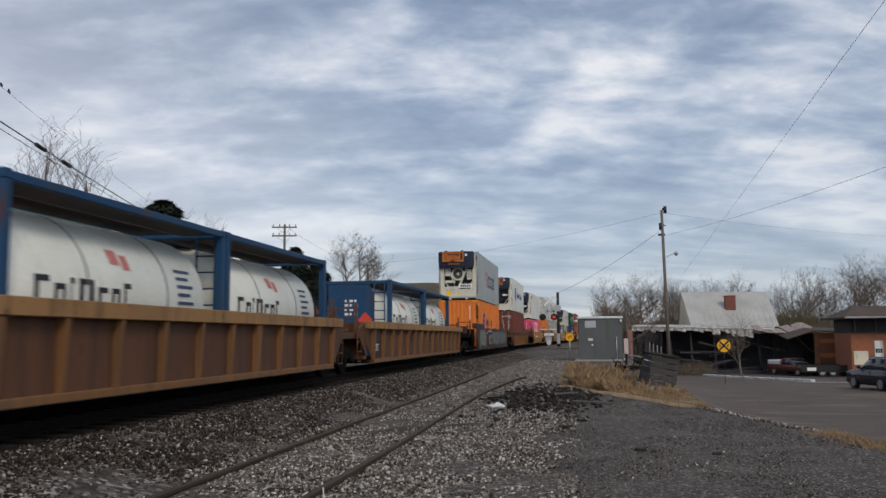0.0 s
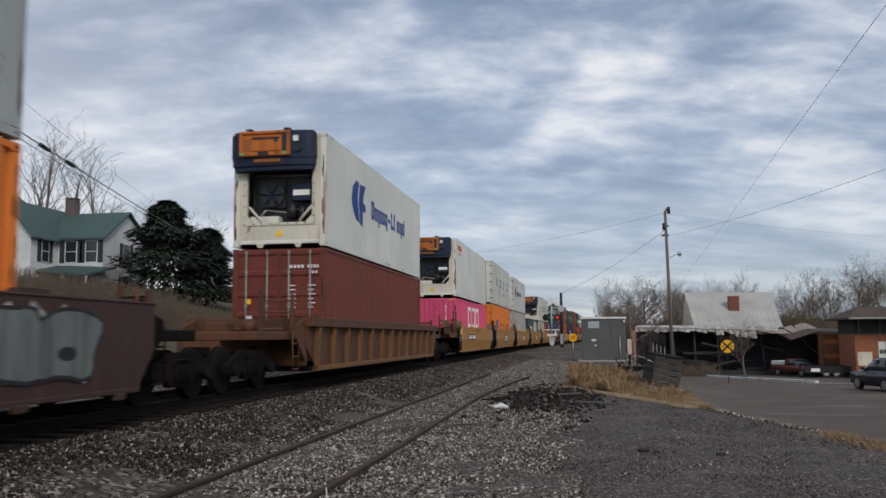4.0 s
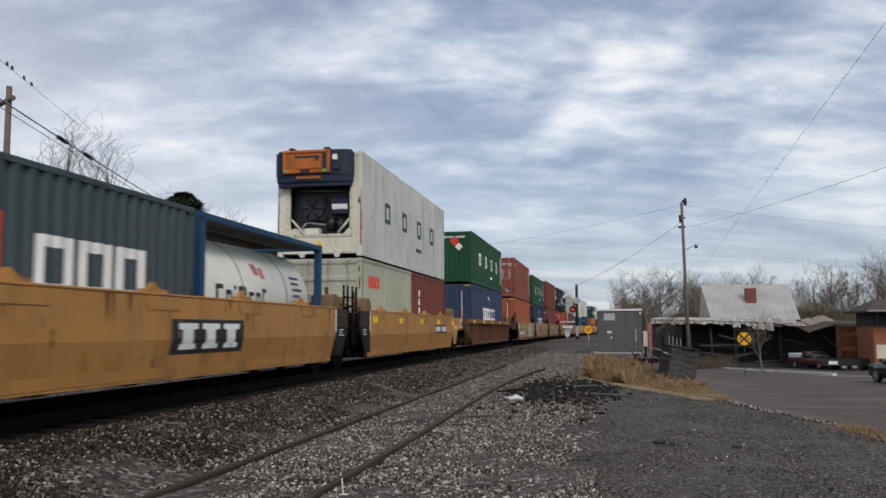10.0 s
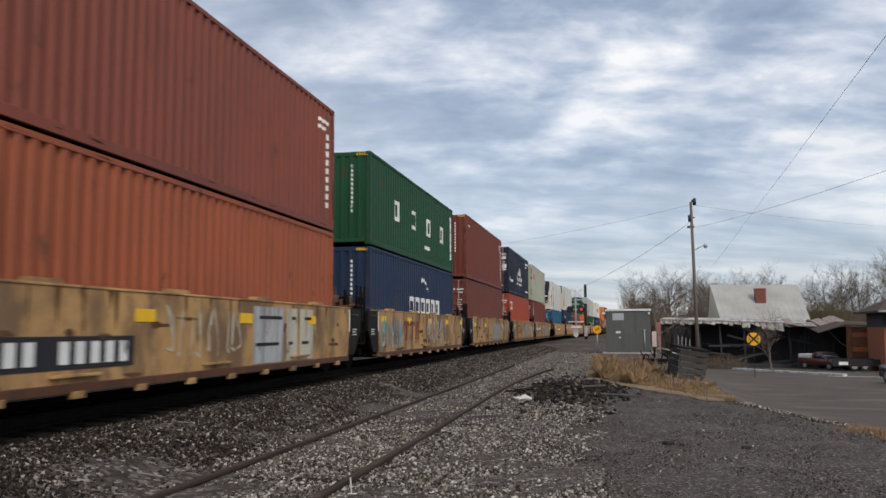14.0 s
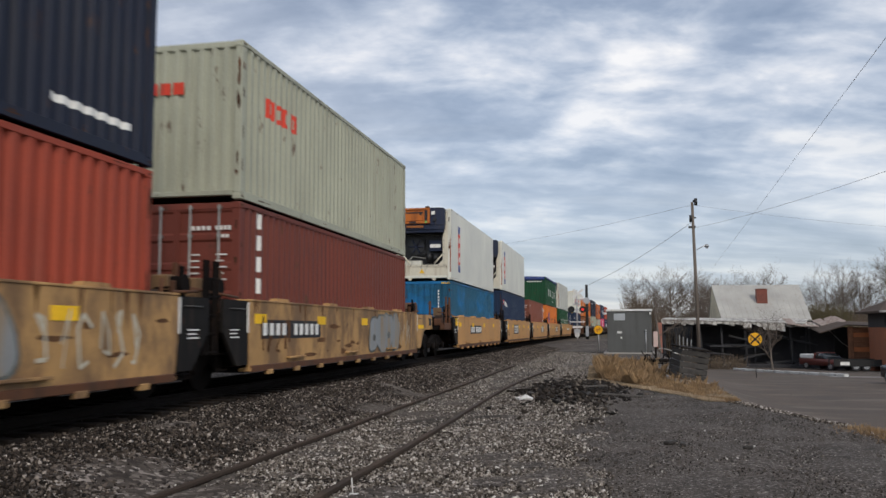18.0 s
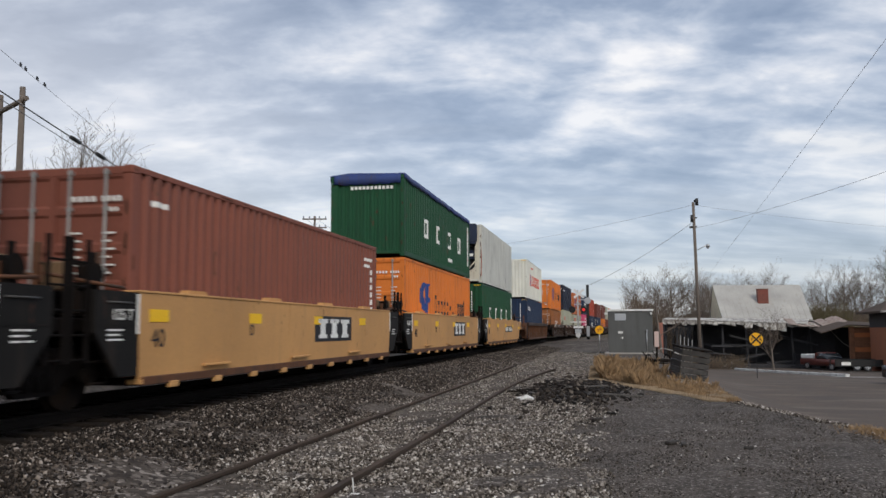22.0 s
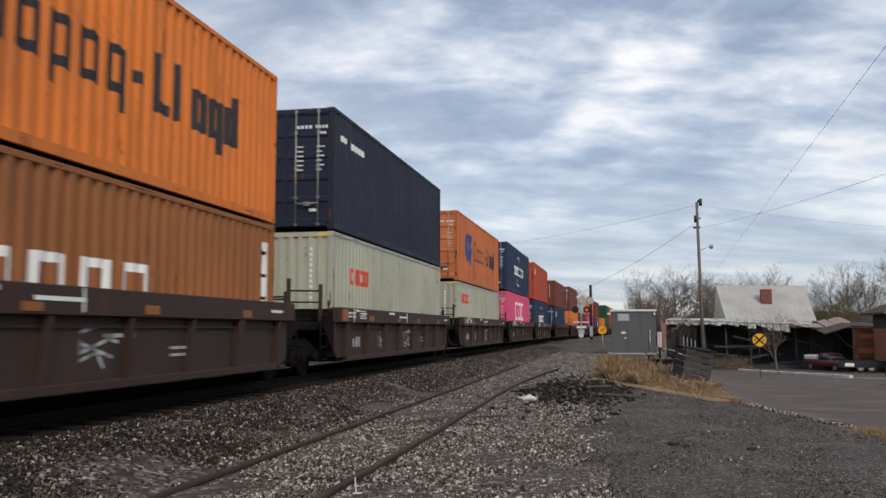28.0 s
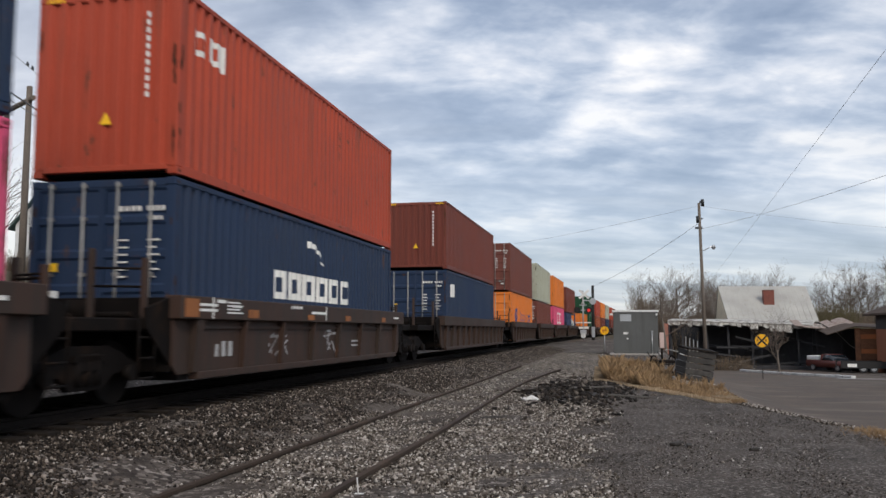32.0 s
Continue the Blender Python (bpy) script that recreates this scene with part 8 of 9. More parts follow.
        tagged(o, "pale upright metal stake in the verge", "stake", "row of stakes").matrix_basis = stand(x, 29.8 + .05 * k)
    p = thing("marker_post", "short white-topped marker post beside the verge", "post", at=stand(1.9, 40))
    part("post", Shape().tube((0, 0, -.1), (0, 0, 1.1), .05, 8), TIMBER, p)
    part("cap", Shape().box(-.1, .1, -.08, .08, .75, 1.45, .02), paint("faded_pink_white", (0.55, 0.42, 0.38)), p)
    j = thing("scrap_cart", "rusty two-wheeled hand cart lying in weeds", "cart", at=stand(1.55, 32, 20))
    for x in (-.35, .35):
        w = Shape()
        m = 16
        w_pts = [Vector((x, .33 * math.cos(6.283 * i / m), .33 + .33 * math.sin(6.283 * i / m))) for i in range(m)]
        for a, b in zip(w_pts, w_pts[1:] + w_pts[:1]):
            w.tube(a, b, .022, 5, caps=False)
        for i in range(0, m, 4):
            w.tube((x, 0, .33), w_pts[i], .01, 4)
        part("wheel", w, BLACK_STEEL, j)
    part("axle", Shape().tube((-.4, 0, .33), (.4, 0, .33), .02, 6), BLACK_STEEL, j)
    part("tray", Shape().box(-.28, .28, -.5, .5, .38, .5, .02), TIMBER, j)
    part("shaft", Shape().tube((.2, .4, .45), (.25, 1.1, .75), .02, 6).tube((-.2, .4, .45), (-.15, 1.1, .75), .02, 6), BLACK_STEEL, j)
    w = thing("scrap_pump", "small scrap machine with white cover and handles", "scrap", at=stand(2.15, 31))
    part("cover", Shape().box(-.07, .07, -.08, .08, .62, .9, .03), WHITE_TRIM, w)
    part("engine", Shape().box(-.22, .25, -.2, .2, .0, .55, .04), MACHINE, w)
    part("handle", Shape().tube((-.1, 0, .8), (-.5, 0, .9), .02, 6).tube((-.5, 0, .9), (-.62, 0, .84), .02, 6), ROD, w)


signal_hut()
crossing_signal()
round_sign(-0.99, 62, 0.95, 0.34, "yellow eight-sided warning sign near the crossing")
round_sign(8.98, 58, 0.31, 0.45, "round yellow railway crossing warning sign", True)
utility_pole(6.1, 64, 10.2, (-0.2, 0), 0, extra=near_pole_extra, label="leaning grey timber utility pole with street lamp")
utility_pole(-27.1, 75, 11.6, (0, 0), 2, (0.3, 1.1), 12)
utility_pole(-30.7, 120, 11.7, (0, 0), 1, (0.15,), 12, arm_half=1.4)
utility_pole(-20.3, 26, 9.6, (0, 0), 0)
utility_pole(-22.8, 28, 10.0, (0, 0), 0)
arm = tagged(part("crossarm", Shape().tube((-23.4, 28.4, 9.35), (-19.9, 25.7, 9.1), 0.09, 8), POLE_WOOD), "timber beam joining two utility poles", "beam")
wire("overhead_wire", (12.7, 118, 8.3), (6.8, -6, 10.4), 0.0, 0.008)
wire("overhead_wire", (6.0, 64, 8.3), (14.0, 14, 7.0), 0.5, 0.009)
wire("overhead_wire", (5.8, 64, 8.7), (-2.4, 84, 5.2), 0.3, 0.014)
wire("overhead_wire", (5.9, 64, 10.0), (-30.7, 120, 11.9), 0.8, 0.009)
wire("overhead_wire", (-27.1, 75, 11.5), (-30.7, 120, 11.7), 0.8, 0.012)
wire("overhead_wire", (5.9, 64, 10.0), (45, 95, 10.5), 0.7, 0.0065)
_, wp = wire("overhead_wire", (-18.2, 20, 8.75), (-31.0, 70, 8.3), 0.25, 0.026, label="thick dark cable with black sleeves")
wire("overhead_wire", (-18.2, 20, 8.5), (-31.0, 70, 8.2), 0.3, 0.014)
for a, b in ((3, 4), (4, 5)):
    p, q = wp[a].lerp(wp[b], 0.3), wp[a].lerp(wp[b], 0.62)
    tagged(part("cable_sleeve", Shape().tube(p, q, 0.085, 8), MACHINE), "black sleeve clamped on a thick cable", "cable fitting", "cable sleeves")
_, bp = wire("overhead_wire", (-19.6, 20, 11.3), (-36, 70, 12.0), 0.3, 0.008)
for f in (0.17, 0.18, 0.205, 0.222):
    k = f * 18
    bird(bp[int(k)].lerp(bp[int(k) + 1], k - int(k)), 0.6 + f)
grass_strip()
yard_litter()


# ---- ruin, houses and vehicles ----
ROOF_METAL = paint("weathered_white_roof", (0.37, 0.36, 0.33), chips=None, stain=(0.27, 0.25, 0.21), streak=(2, 0.4, 2))
CHAR_AND_SHADE = surface("char_and_shade_timber", (0.030, 0.030, 0.033), rough=0.9, vary=0.5, stain=(0.05, 0.045, 0.04), stain_at=0.62)
BRICK = surface("red_brick", (0.15, 0.05, 0.036), rough=0.9, vary=0.25, grain=9, grain_amount=0.25, piece=0.12)
RUST_BOARD = surface("rust_brown_boards", (0.15, 0.065, 0.032), rough=0.9, vary=0.35, grain=10, grain_amount=0.25, stain=(0.05, 0.03, 0.02), piece=0.3, streak=(0.4, 1, 3))
ORANGE_WALL = surface("orange_boarding", (0.40, 0.13, 0.045), rough=0.85, vary=0.25, stain=(0.16, 0.07, 0.035))
TORN_WHITE = paint("peeling_white", (0.50, 0.485, 0.45), stain=(0.10, 0.09, 0.08), stain_at=0.47, stain_mix=0.75, streak=(1.2, 1.2, 0.8))
DARK_ROOF = surface("brown_shingles", (0.085, 0.066, 0.055), spec=0.1, rough=0.95, vary=0.25, grain=12, grain_amount=0.2)
SIDING = paint("white_clapboard", (0.56, 0.57, 0.57), stain=(0.34, 0.34, 0.33), stain_mix=0.35, chips=None)
GREEN_ROOF = paint("green_metal_roof", (0.052, 0.088, 0.082), stain=(0.04, 0.065, 0.06), chips=None)
PANE = glass("window_glass")


def gable_roof(x0, x1, y0, y1, ze, zr, over=0.3, axis="x", thick=0.12):
    """A pitched roof shell; its ridge runs along axis."""
    s = Shape()
    if axis == "x":
        m, t = (y0 + y1) / 2, thick
        s.extrude([(y0 - over, ze - over * (zr - ze) / (m - y0)), (m, zr), (y1 + over, ze - over * (zr - ze) / (m - y0)), (y1 + over, ze - over * (zr - ze) / (m - y0) + t), (m, zr + t), (y0 - over, ze - over * (zr - ze) / (m - y0) + t)], 0, x0 - over, x1 + over)
    else:
        m, t = (x0 + x1) / 2, thick
        s.extrude([(x0 - over, ze - over * (zr - ze) / (m - x0)), (m, zr), (x1 + over, ze - over * (zr - ze) / (m - x0)), (x1 + over, ze - over * (zr - ze) / (m - x0) + t), (m, zr + t), (x0 - over, ze - over * (zr - ze) / (m - x0) + t)], 1, y0 - over, y1 + over)
    return s


def ruin():
    b = thing("burnt_building", "burnt-out store with white metal roof and torn fascia", "building", at=pose(0, 0, 0))
    r = random.Random(31)
    zb = -3.2
    # main gable block
    x0, x1, y0, y1 = 8.9, 18.6, 88.0, 98.0
    roof = Shape().add([(10.38, 86.5, 1.96), (18.6, 86.5, 1.86), (18.7, 92.2, 5.42), (10.16, 92.2, 5.5), (10.38, 86.5, 1.84), (18.6, 86.5, 1.74), (18.7, 92.2, 5.30), (10.16, 92.2, 5.38)], [(0, 1, 2, 3), (4, 7, 6, 5), (0, 4, 5, 1), (1, 5, 6, 2), (2, 6, 7, 3), (3, 7, 4, 0)])
    ro = part("roof", roof, ROOF_METAL, b, "weathered white sheet-metal roof slope")
    for k in range(1, 16):
        u = k / 16
        p, q = Vector((10.38, 86.5, 1.96)).lerp(Vector((18.6, 86.5, 1.86)), u), Vector((10.16, 92.2, 5.5)).lerp(Vector((18.7, 92.2, 5.42)), u)
        part("roof_seam", Shape().tube(p + Vector((0, 0, .01)), q + Vector((0, 0, .0)), 0.016, 4), ROOF_METAL, ro)
    part("back_roof", Shape().add([(10.16, 92.2, 5.48), (18.7, 92.2, 5.4), (19.6, 98, 2.0), (10.4, 98, 2.0)], [(0, 1, 2, 3)]), ROOF_METAL, b)
    part("gable", Shape().add([(10.42, 86.6, 1.82), (10.2, 92.2, 5.36), (10.45, 97.9, 1.85), (10.62, 86.7, 1.82), (10.4, 92.2, 5.3), (10.65, 97.9, 1.85)], [(0, 1, 2), (3, 5, 4), (0, 3, 4, 1), (1, 4, 5, 2), (2, 5, 3, 0)]), paint("cream_gable_boards", (0.62, 0.57, 0.42), chips=None), b, "cream boarded gable end")
    ch = part("chimney", Shape().box(-.5, .5, -.42, .42, 0, 1.6, .02), BRICK, b, "dull red brick chimney stack")
    ch.location = (14.6, 89.4, 3.25)
    part("chimney_cap", Shape().box(-.54, .54, -.46, .46, 1.6, 1.68, .02), BRICK, ch)
    # charred shell below
    part("back_wall", Shape().box(5.0, 21.5, 97.6, 97.9, zb, 1.8), CHAR_AND_SHADE, b)
    part("inner_wall", Shape().box(8.0, 21.0, 90.4, 90.6, zb, 1.5), CHAR_AND_SHADE, b)
    part("side_wall", Shape().box(4.9, 5.1, 86, 97.6, zb, 1.7), CHAR_AND_SHADE, b)
    part("floor_slab", Shape().box(4.9, 21.5, 84.5, 97.6, zb, -2.35), CHAR_AND_SHADE, b)
    # unseen ceiling, added to keep daylight out of the burnt interior
    part("ceiling", Shape().box(5.0, 20.8, 86.6, 90.4, 1.2, 1.4), CHAR_AND_SHADE, b)
    for x in (6.0, 8.3, 10.2, 12.4, 14.6, 16.5, 18.2, 20.3):
        o = part("charred_post", Shape().box(-.09, .09, -.09, .09, zb, 1.3, .01), CHAR_AND_SHADE, b)
        o.matrix_basis = pose(x, 85.4 + r.uniform(-.3, .3), 0, r.uniform(-2, 2), r.uniform(-3, 3), 0)
    for k in range(14):
        x = r.uniform(8, 20)
        o = part("fallen_beam", Shape().box(-.07, .07, -1.6, 1.6, -.08, .08, .01), CHAR_AND_SHADE, b)
        o.matrix_basis = pose(x, r.uniform(84.6, 87.5), r.uniform(-2.2, .4), r.uniform(-14, 14), r.uniform(-10, 10), r.uniform(60, 120))
    # torn white fascia along the front eave
    x = 4.6
    while x < 17.8:
        w = r.uniform(.35, .9)
        drop = r.uniform(.28, .62) if x < 9 or r.random() < .8 else r.uniform(.75, .95)
        top = 1.92 - (x - 4.6) * 0.035
        lean = r.uniform(-.06, .06)
        part("fascia_board", Shape().add([(x, 84.4, top), (x + w, 84.4, top - .01), (x + w - r.uniform(0, .08), 84.3 + lean, top - drop), (x + w * .5, 84.28, top - drop * r.uniform(.7, 1.1)), (x + r.uniform(0, .06), 84.32, top - drop * r.uniform(.6, 1.0)),
                                   (x, 84.46, top), (x + w, 84.46, top - .01), (x + w, 84.4 + lean, top - drop), (x + w * .5, 84.36, top - drop), (x, 84.4, top - drop * .8)],
                                  [(0, 4, 3, 2, 1), (5, 6, 7, 8, 9), (0, 1, 6, 5), (1, 2, 7, 6), (2, 3, 8, 7), (3, 4, 9, 8), (4, 0, 5, 9)]), TORN_WHITE, b)
        x += w + r.uniform(0, .05)
    # porch roof edge and sagging tin to the shed
    part("porch_roof", Shape().add([(4.6, 84.3, 1.94), (17.6, 84.3, 1.48), (18.4, 87.0, 1.95), (5.2, 87.0, 2.1), (4.6, 84.3, 1.88), (17.6, 84.3, 1.42), (18.4, 87.0, 1.89), (5.2, 87.0, 2.04)], [(0, 1, 2, 3), (4, 7, 6, 5), (0, 4, 5, 1), (1, 5, 6, 2), (2, 6, 7, 3), (3, 7, 4, 0)]), TORN_WHITE, b)
    for k in range(7):
        x = 15.9 + k * .72
        sag = -0.12 * k + .02 * k * k
        o = part("tin_sheet", Shape().box(0, .78, 0, 2.4, 0, .03), paint("rusty_tin", (0.30, 0.25, 0.22), stain=(0.16, 0.08, 0.05), stain_at=.5) if k == 0 else bpy.data.materials["rusty_tin"], b)
        o.matrix_basis = pose(x, 83.6, 1.35 + sag, r.uniform(8, 16), r.uniform(2, 10) if k < 4 else r.uniform(-24, -10), r.uniform(-6, 6))
    part("cable", Shape().tube((19.2, 83, .9), (20.1, 82, -.35), .03, 5).tube((20.1, 82, -.35), (20.9, 81.5, -.9), .03, 5), ROD, b)
    # pink-brown pier at the near corner
    part("brick_pier", Shape().box(4.15, 4.6, 83.6, 84.1, -1.6, 1.6, .02), paint("pinkish_brick", (0.30, 0.13, 0.095)), b)
    # shed with brown roof
    part("shed_roof", Shape().add([(17.75, 79.6, .62), (19.95, 79.6, 1.32), (23.75, 79.6, 1.12), (24.15, 86, 1.5), (20.25, 86, 1.75), (17.95, 86, 1.2), (17.75, 79.6, .54), (19.95, 79.6, 1.24), (23.75, 79.6, 1.04), (24.15, 86, 1.42), (20.25, 86, 1.67), (17.95, 86, 1.12)], [(0, 1, 4, 5), (1, 2, 3, 4), (6, 11, 10, 7), (7, 10, 9, 8), (0, 6, 7, 1), (1, 7, 8, 2)]), DARK_ROOF, b)
    part("shed_wall", Shape().box(23.55, 23.75, 80, 86, zb, 1.0), CHAR_AND_SHADE, b)
    part("shed_back", Shape().box(17.85, 23.55, 85.8, 86, zb, 1.1), CHAR_AND_SHADE, b)
    part("shed_post", Shape().box(20.10, 20.50, 79.9, 80.2, zb, 1.15, .02), RUST_BOARD, b, "brown corner post")
    w = part("shed_front", Shape().box(20.50, 23.45, 80.02, 80.15, zb, 1.05), RUST_BOARD, b, "rusty brown boarded front")
    for k in range(8):
        z = -2.3 + k * .42
        part("board", Shape().box(20.52, 23.40 - .1 * (k % 3), 79.96, 80.02, z, z + .38, .012), RUST_BOARD if k % 3 else ORANGE_WALL, w)


def rubble_pile():
    """Broken boards and sheets lying before the burnt building."""
    r = random.Random(57)
    t = thing("rubble_pile", "heap of pale broken boards before the burnt building", "rubble", at=stand(10.2, 81.6))
    for k in range(22):
        L, w = r.uniform(.3, 1.1), r.uniform(.05, .16)
        o = part("board", Shape().box(-L / 2, L / 2, -w, w, -.015, .015, .004), (TORN_WHITE, WEATHERED, CHAR_AND_SHADE)[k % 3], t)
        o.matrix_basis = pose(r.gauss(0, .75), r.gauss(0, .4), max(.04, .5 - .35 * abs(r.gauss(0, 1))), r.uniform(-35, 35), r.uniform(-30, 30), r.uniform(0, 180))


def garage_house():
    h = thing("garage_house", "orange-brick house with dark eaves and white garage door", "house", at=pose(0, 0, 0))
    x0, x1, y0, y1, zb = 21.4, 33.0, 74.0, 78.6, -3.2
    wall = part("wall", Shape().box(x0, x1, y0, y1, zb, 1.05), surface("orange_brick_wall", (0.25, 0.092, 0.046), rough=.9, vary=.15, grain=10, grain_amount=.2), h)
    # near-black wall colour stands in for shade below the eaves, nothing burnt here
    part("upper_wall", Shape().box(x0, x1, y0 + .15, y1, 1.05, 2.3), CHAR_AND_SHADE, h, "dark shaded upper storey")
    for k in range(3):
        part("porch_post", Shape().box(x0 + .3 + k * 1.6, x0 + .42 + k * 1.6, y0, y0 + .12, 1.05, 2.25, .01), WEATHERED, h)
    part("sill", Shape().box(x0 - .05, x1, y0 - .06, y0, 1.0, 1.1, .01), WEATHERED, h)
    part("roof", Shape().add([(20.5, 72.2, 2.35), (33.5, 72.2, 2.35), (33.5, 76.0, 3.3), (22.3, 76.0, 3.3), (20.6, 79.4, 2.35), (33.5, 79.4, 2.35), (20.5, 72.2, 2.2), (33.5, 72.2, 2.2), (20.6, 79.4, 2.2), (33.5, 79.4, 2.2)], [(0, 1, 2, 3), (3, 2, 5, 4), (0, 3, 4), (6, 8, 9, 7), (0, 6, 7, 1), (0, 4, 8, 6)]), DARK_ROOF, h)
    part("gutter", Shape().box(20.5, 33.5, 72.1, 72.2, 2.22, 2.36, .02), paint("grey_gutter", (0.28, 0.27, 0.26)), h)
    part("door", Shape().box(23.15, 23.8, y0 - .05, y0, -1.2, .42, .02), WHITE_TRIM, wall, "white panelled door with three panes")
    for k in range(3):
        part("door_pane", Shape().box(23.22 + k * .18, 23.36 + k * .18, y0 - .06, y0 - .05, -.55, -.2), PANE, wall)
    part("garage_door", Shape().box(21.55, 22.65, y0 - .05, y0, -1.5, -.4, .02), paint("cream_door", (0.60, 0.55, 0.42)), wall, "cream-white garage door")


def white_house():
    h = thing("house", "white two-storey clapboard house with green roof", "house", at=pose(0, 0, 0))
    zb = 3.4

    def window(x, y, z, w, hh, face, parent):
        f = part("window", Shape().box(-w / 2 - .08, w / 2 + .08, -.05, .03, -.08, hh + .08, .01), WHITE_TRIM, parent)
        part("pane", Shape().box(-w / 2, w / 2, -.06, -.05, 0, hh), PANE, f)
        part("glazing_bar", Shape().box(-w / 2, w / 2, -.075, -.06, hh / 2 - .02, hh / 2 + .02), WHITE_TRIM, f)
        for sx in (-1, 1):
            part("shutter", Shape().box(min(sx * (w / 2 + .09), sx * (w / 2 + .46)), max(sx * (w / 2 + .09), sx * (w / 2 + .46)), -.07, 0, -.05, hh + .05, .01), paint("dark_shutter", (0.03, 0.035, 0.04)) if "dark_shutter" not in bpy.data.materials else bpy.data.materials["dark_shutter"], f)
        f.matrix_basis = Matrix.Translation((x, y, z)) @ Matrix.Rotation(radians(face), 4, "Z")
    # wing with the gable to the street
    a = part("wall", Shape().box(-40.4, -36.3, 51.0, 60.0, zb, 8.2).extrude([(-40.4, 8.2), (-36.3, 8.2), (-38.35, 10.5)], 1, 51.0, 60.0), SIDING, h)
    part("roof", gable_roof(-40.4, -36.3, 51.0, 60.0, 8.2, 10.5, .35, "y"), GREEN_ROOF, h)
    # cross wing
    b = part("wall", Shape().box(-36.3, -32.9, 54.0, 60.0, zb, 8.2).extrude([(54.0, 8.2), (60.0, 8.2), (57.0, 10.2)], 0, -36.3, -32.9), SIDING, h)
    part("roof", gable_roof(-37.6, -32.9, 54.0, 60.0, 8.2, 10.2, .3, "x"), GREEN_ROOF, h)
    for k in range(19):
        z = zb + .18 + k * .24
        for wx in ((-40.4, -36.3, 51.0), (-36.28, -32.9, 54.0)):
            part("clapboard", Shape().extrude([(wx[2], z), (wx[2] - .022, z), (wx[2] - .004, z + .235), (wx[2], z + .235)], 0, wx[0], wx[1]), SIDING, h)
    ch = part("chimney", Shape().box(-.4, .4, -.3, .3, 0, 1.9, .02), surface("grey_brick", (0.10, 0.075, 0.07), rough=.9), h)
    ch.location = (-37.3, 57.0, 9.5)
    part("chimney_cap", Shape().box(-.46, .46, -.36, .36, 1.9, 2.0, .02), ch.material_slots[0].material, ch)
    window(-38.35, 51, 6.5, .95, 1.45, 0, h)
    window(-35.3, 54, 6.45, .8, 1.45, 0, h)
    window(-33.75, 54, 6.45, .8, 1.45, 0, h)
    window(-32.9, 57.0, 6.45, .8, 1.45, 90, h)
    window(-32.9, 57.0, 4.1, .8, 1.4, 90, h)
    window(-36.3, 52.5, 6.4, .7, 1.4, 90, h)
    part("porch_roof", Shape().add([(-36.4, 51.6, 5.75), (-32.6, 51.6, 5.45), (-31.9, 54.0, 6.05), (-36.4, 54.0, 6.25), (-36.4, 51.6, 5.6), (-32.6, 51.6, 5.3), (-31.9, 54.0, 5.9), (-36.4, 54.0, 6.1)], [(0, 1, 2, 3), (4, 7, 6, 5), (0, 4, 5, 1), (1, 5, 6, 2), (2, 6, 7, 3), (3, 7, 4, 0)]), GREEN_ROOF, h)
    for x in (-36.2, -34.4, -32.7):
        part("porch_post", Shape().box(x - .07, x + .07, 51.7, 51.84, zb, 5.45, .01), WHITE_TRIM, h)
    part("porch_floor", Shape().box(-36.4, -32.4, 51.6, 54.0, zb, 4.3), WEATHERED, h)
    part("door", Shape().box(-34.6, -33.7, 53.9, 54.0, 4.3, 6.0, .02), WEATHERED, h)


def wheel_on(parent, x, y, z, r, w, sx):
    t = part("wheel", Shape().tube((x, y, z), (x + sx * w, y, z), r, 22), MACHINE, parent)
    part("rim", Shape().tube((x + sx * w, y, z), (x + sx * (w + .012), y, z), r * .62, 16), SILVER, t, "silver alloy rim")
    for k in range(5):
        a = k * 6.283 / 5
        part("spoke_gap", Shape().tube((x + sx * (w + .012), y + .36 * r * math.cos(a), z + .36 * r * math.sin(a)), (x + sx * (w + .016), y + .36 * r * math.cos(a), z + .36 * r * math.sin(a)), r * .12, 8), MACHINE, t)


def loft(sections):
    """A body shell through closed sections of equal length."""
    s = Shape()
    n = len(sections[0])
    s.add([p for sec in sections for p in sec], [(k * n + i, k * n + (i + 1) % n, (k + 1) * n + (i + 1) % n, (k + 1) * n + i) for k in range(len(sections) - 1) for i in range(n)] + [tuple(reversed(range(n))), tuple((len(sections) - 1) * n + i for i in range(n))], True)
    return s


def car_body(profile, half):
    """profile: rows of (y, floor, shoulder, top, shoulder half-width, top half-width)."""
    secs = []
    for y, z0, z1, z2, w1, w2 in profile:
        secs.append([(-w1 * .94, y, z0), (w1 * .94, y, z0), (w1, y, (z0 + z1) / 2), (w1 * .985, y, z1), (w2, y, z2 - .04), (w2 * .86, y, z2), (-w2 * .86, y, z2), (-w2, y, z2 - .04), (-w1 * .985, y, z1), (-w1, y, (z0 + z1) / 2)])
    return loft(secs)


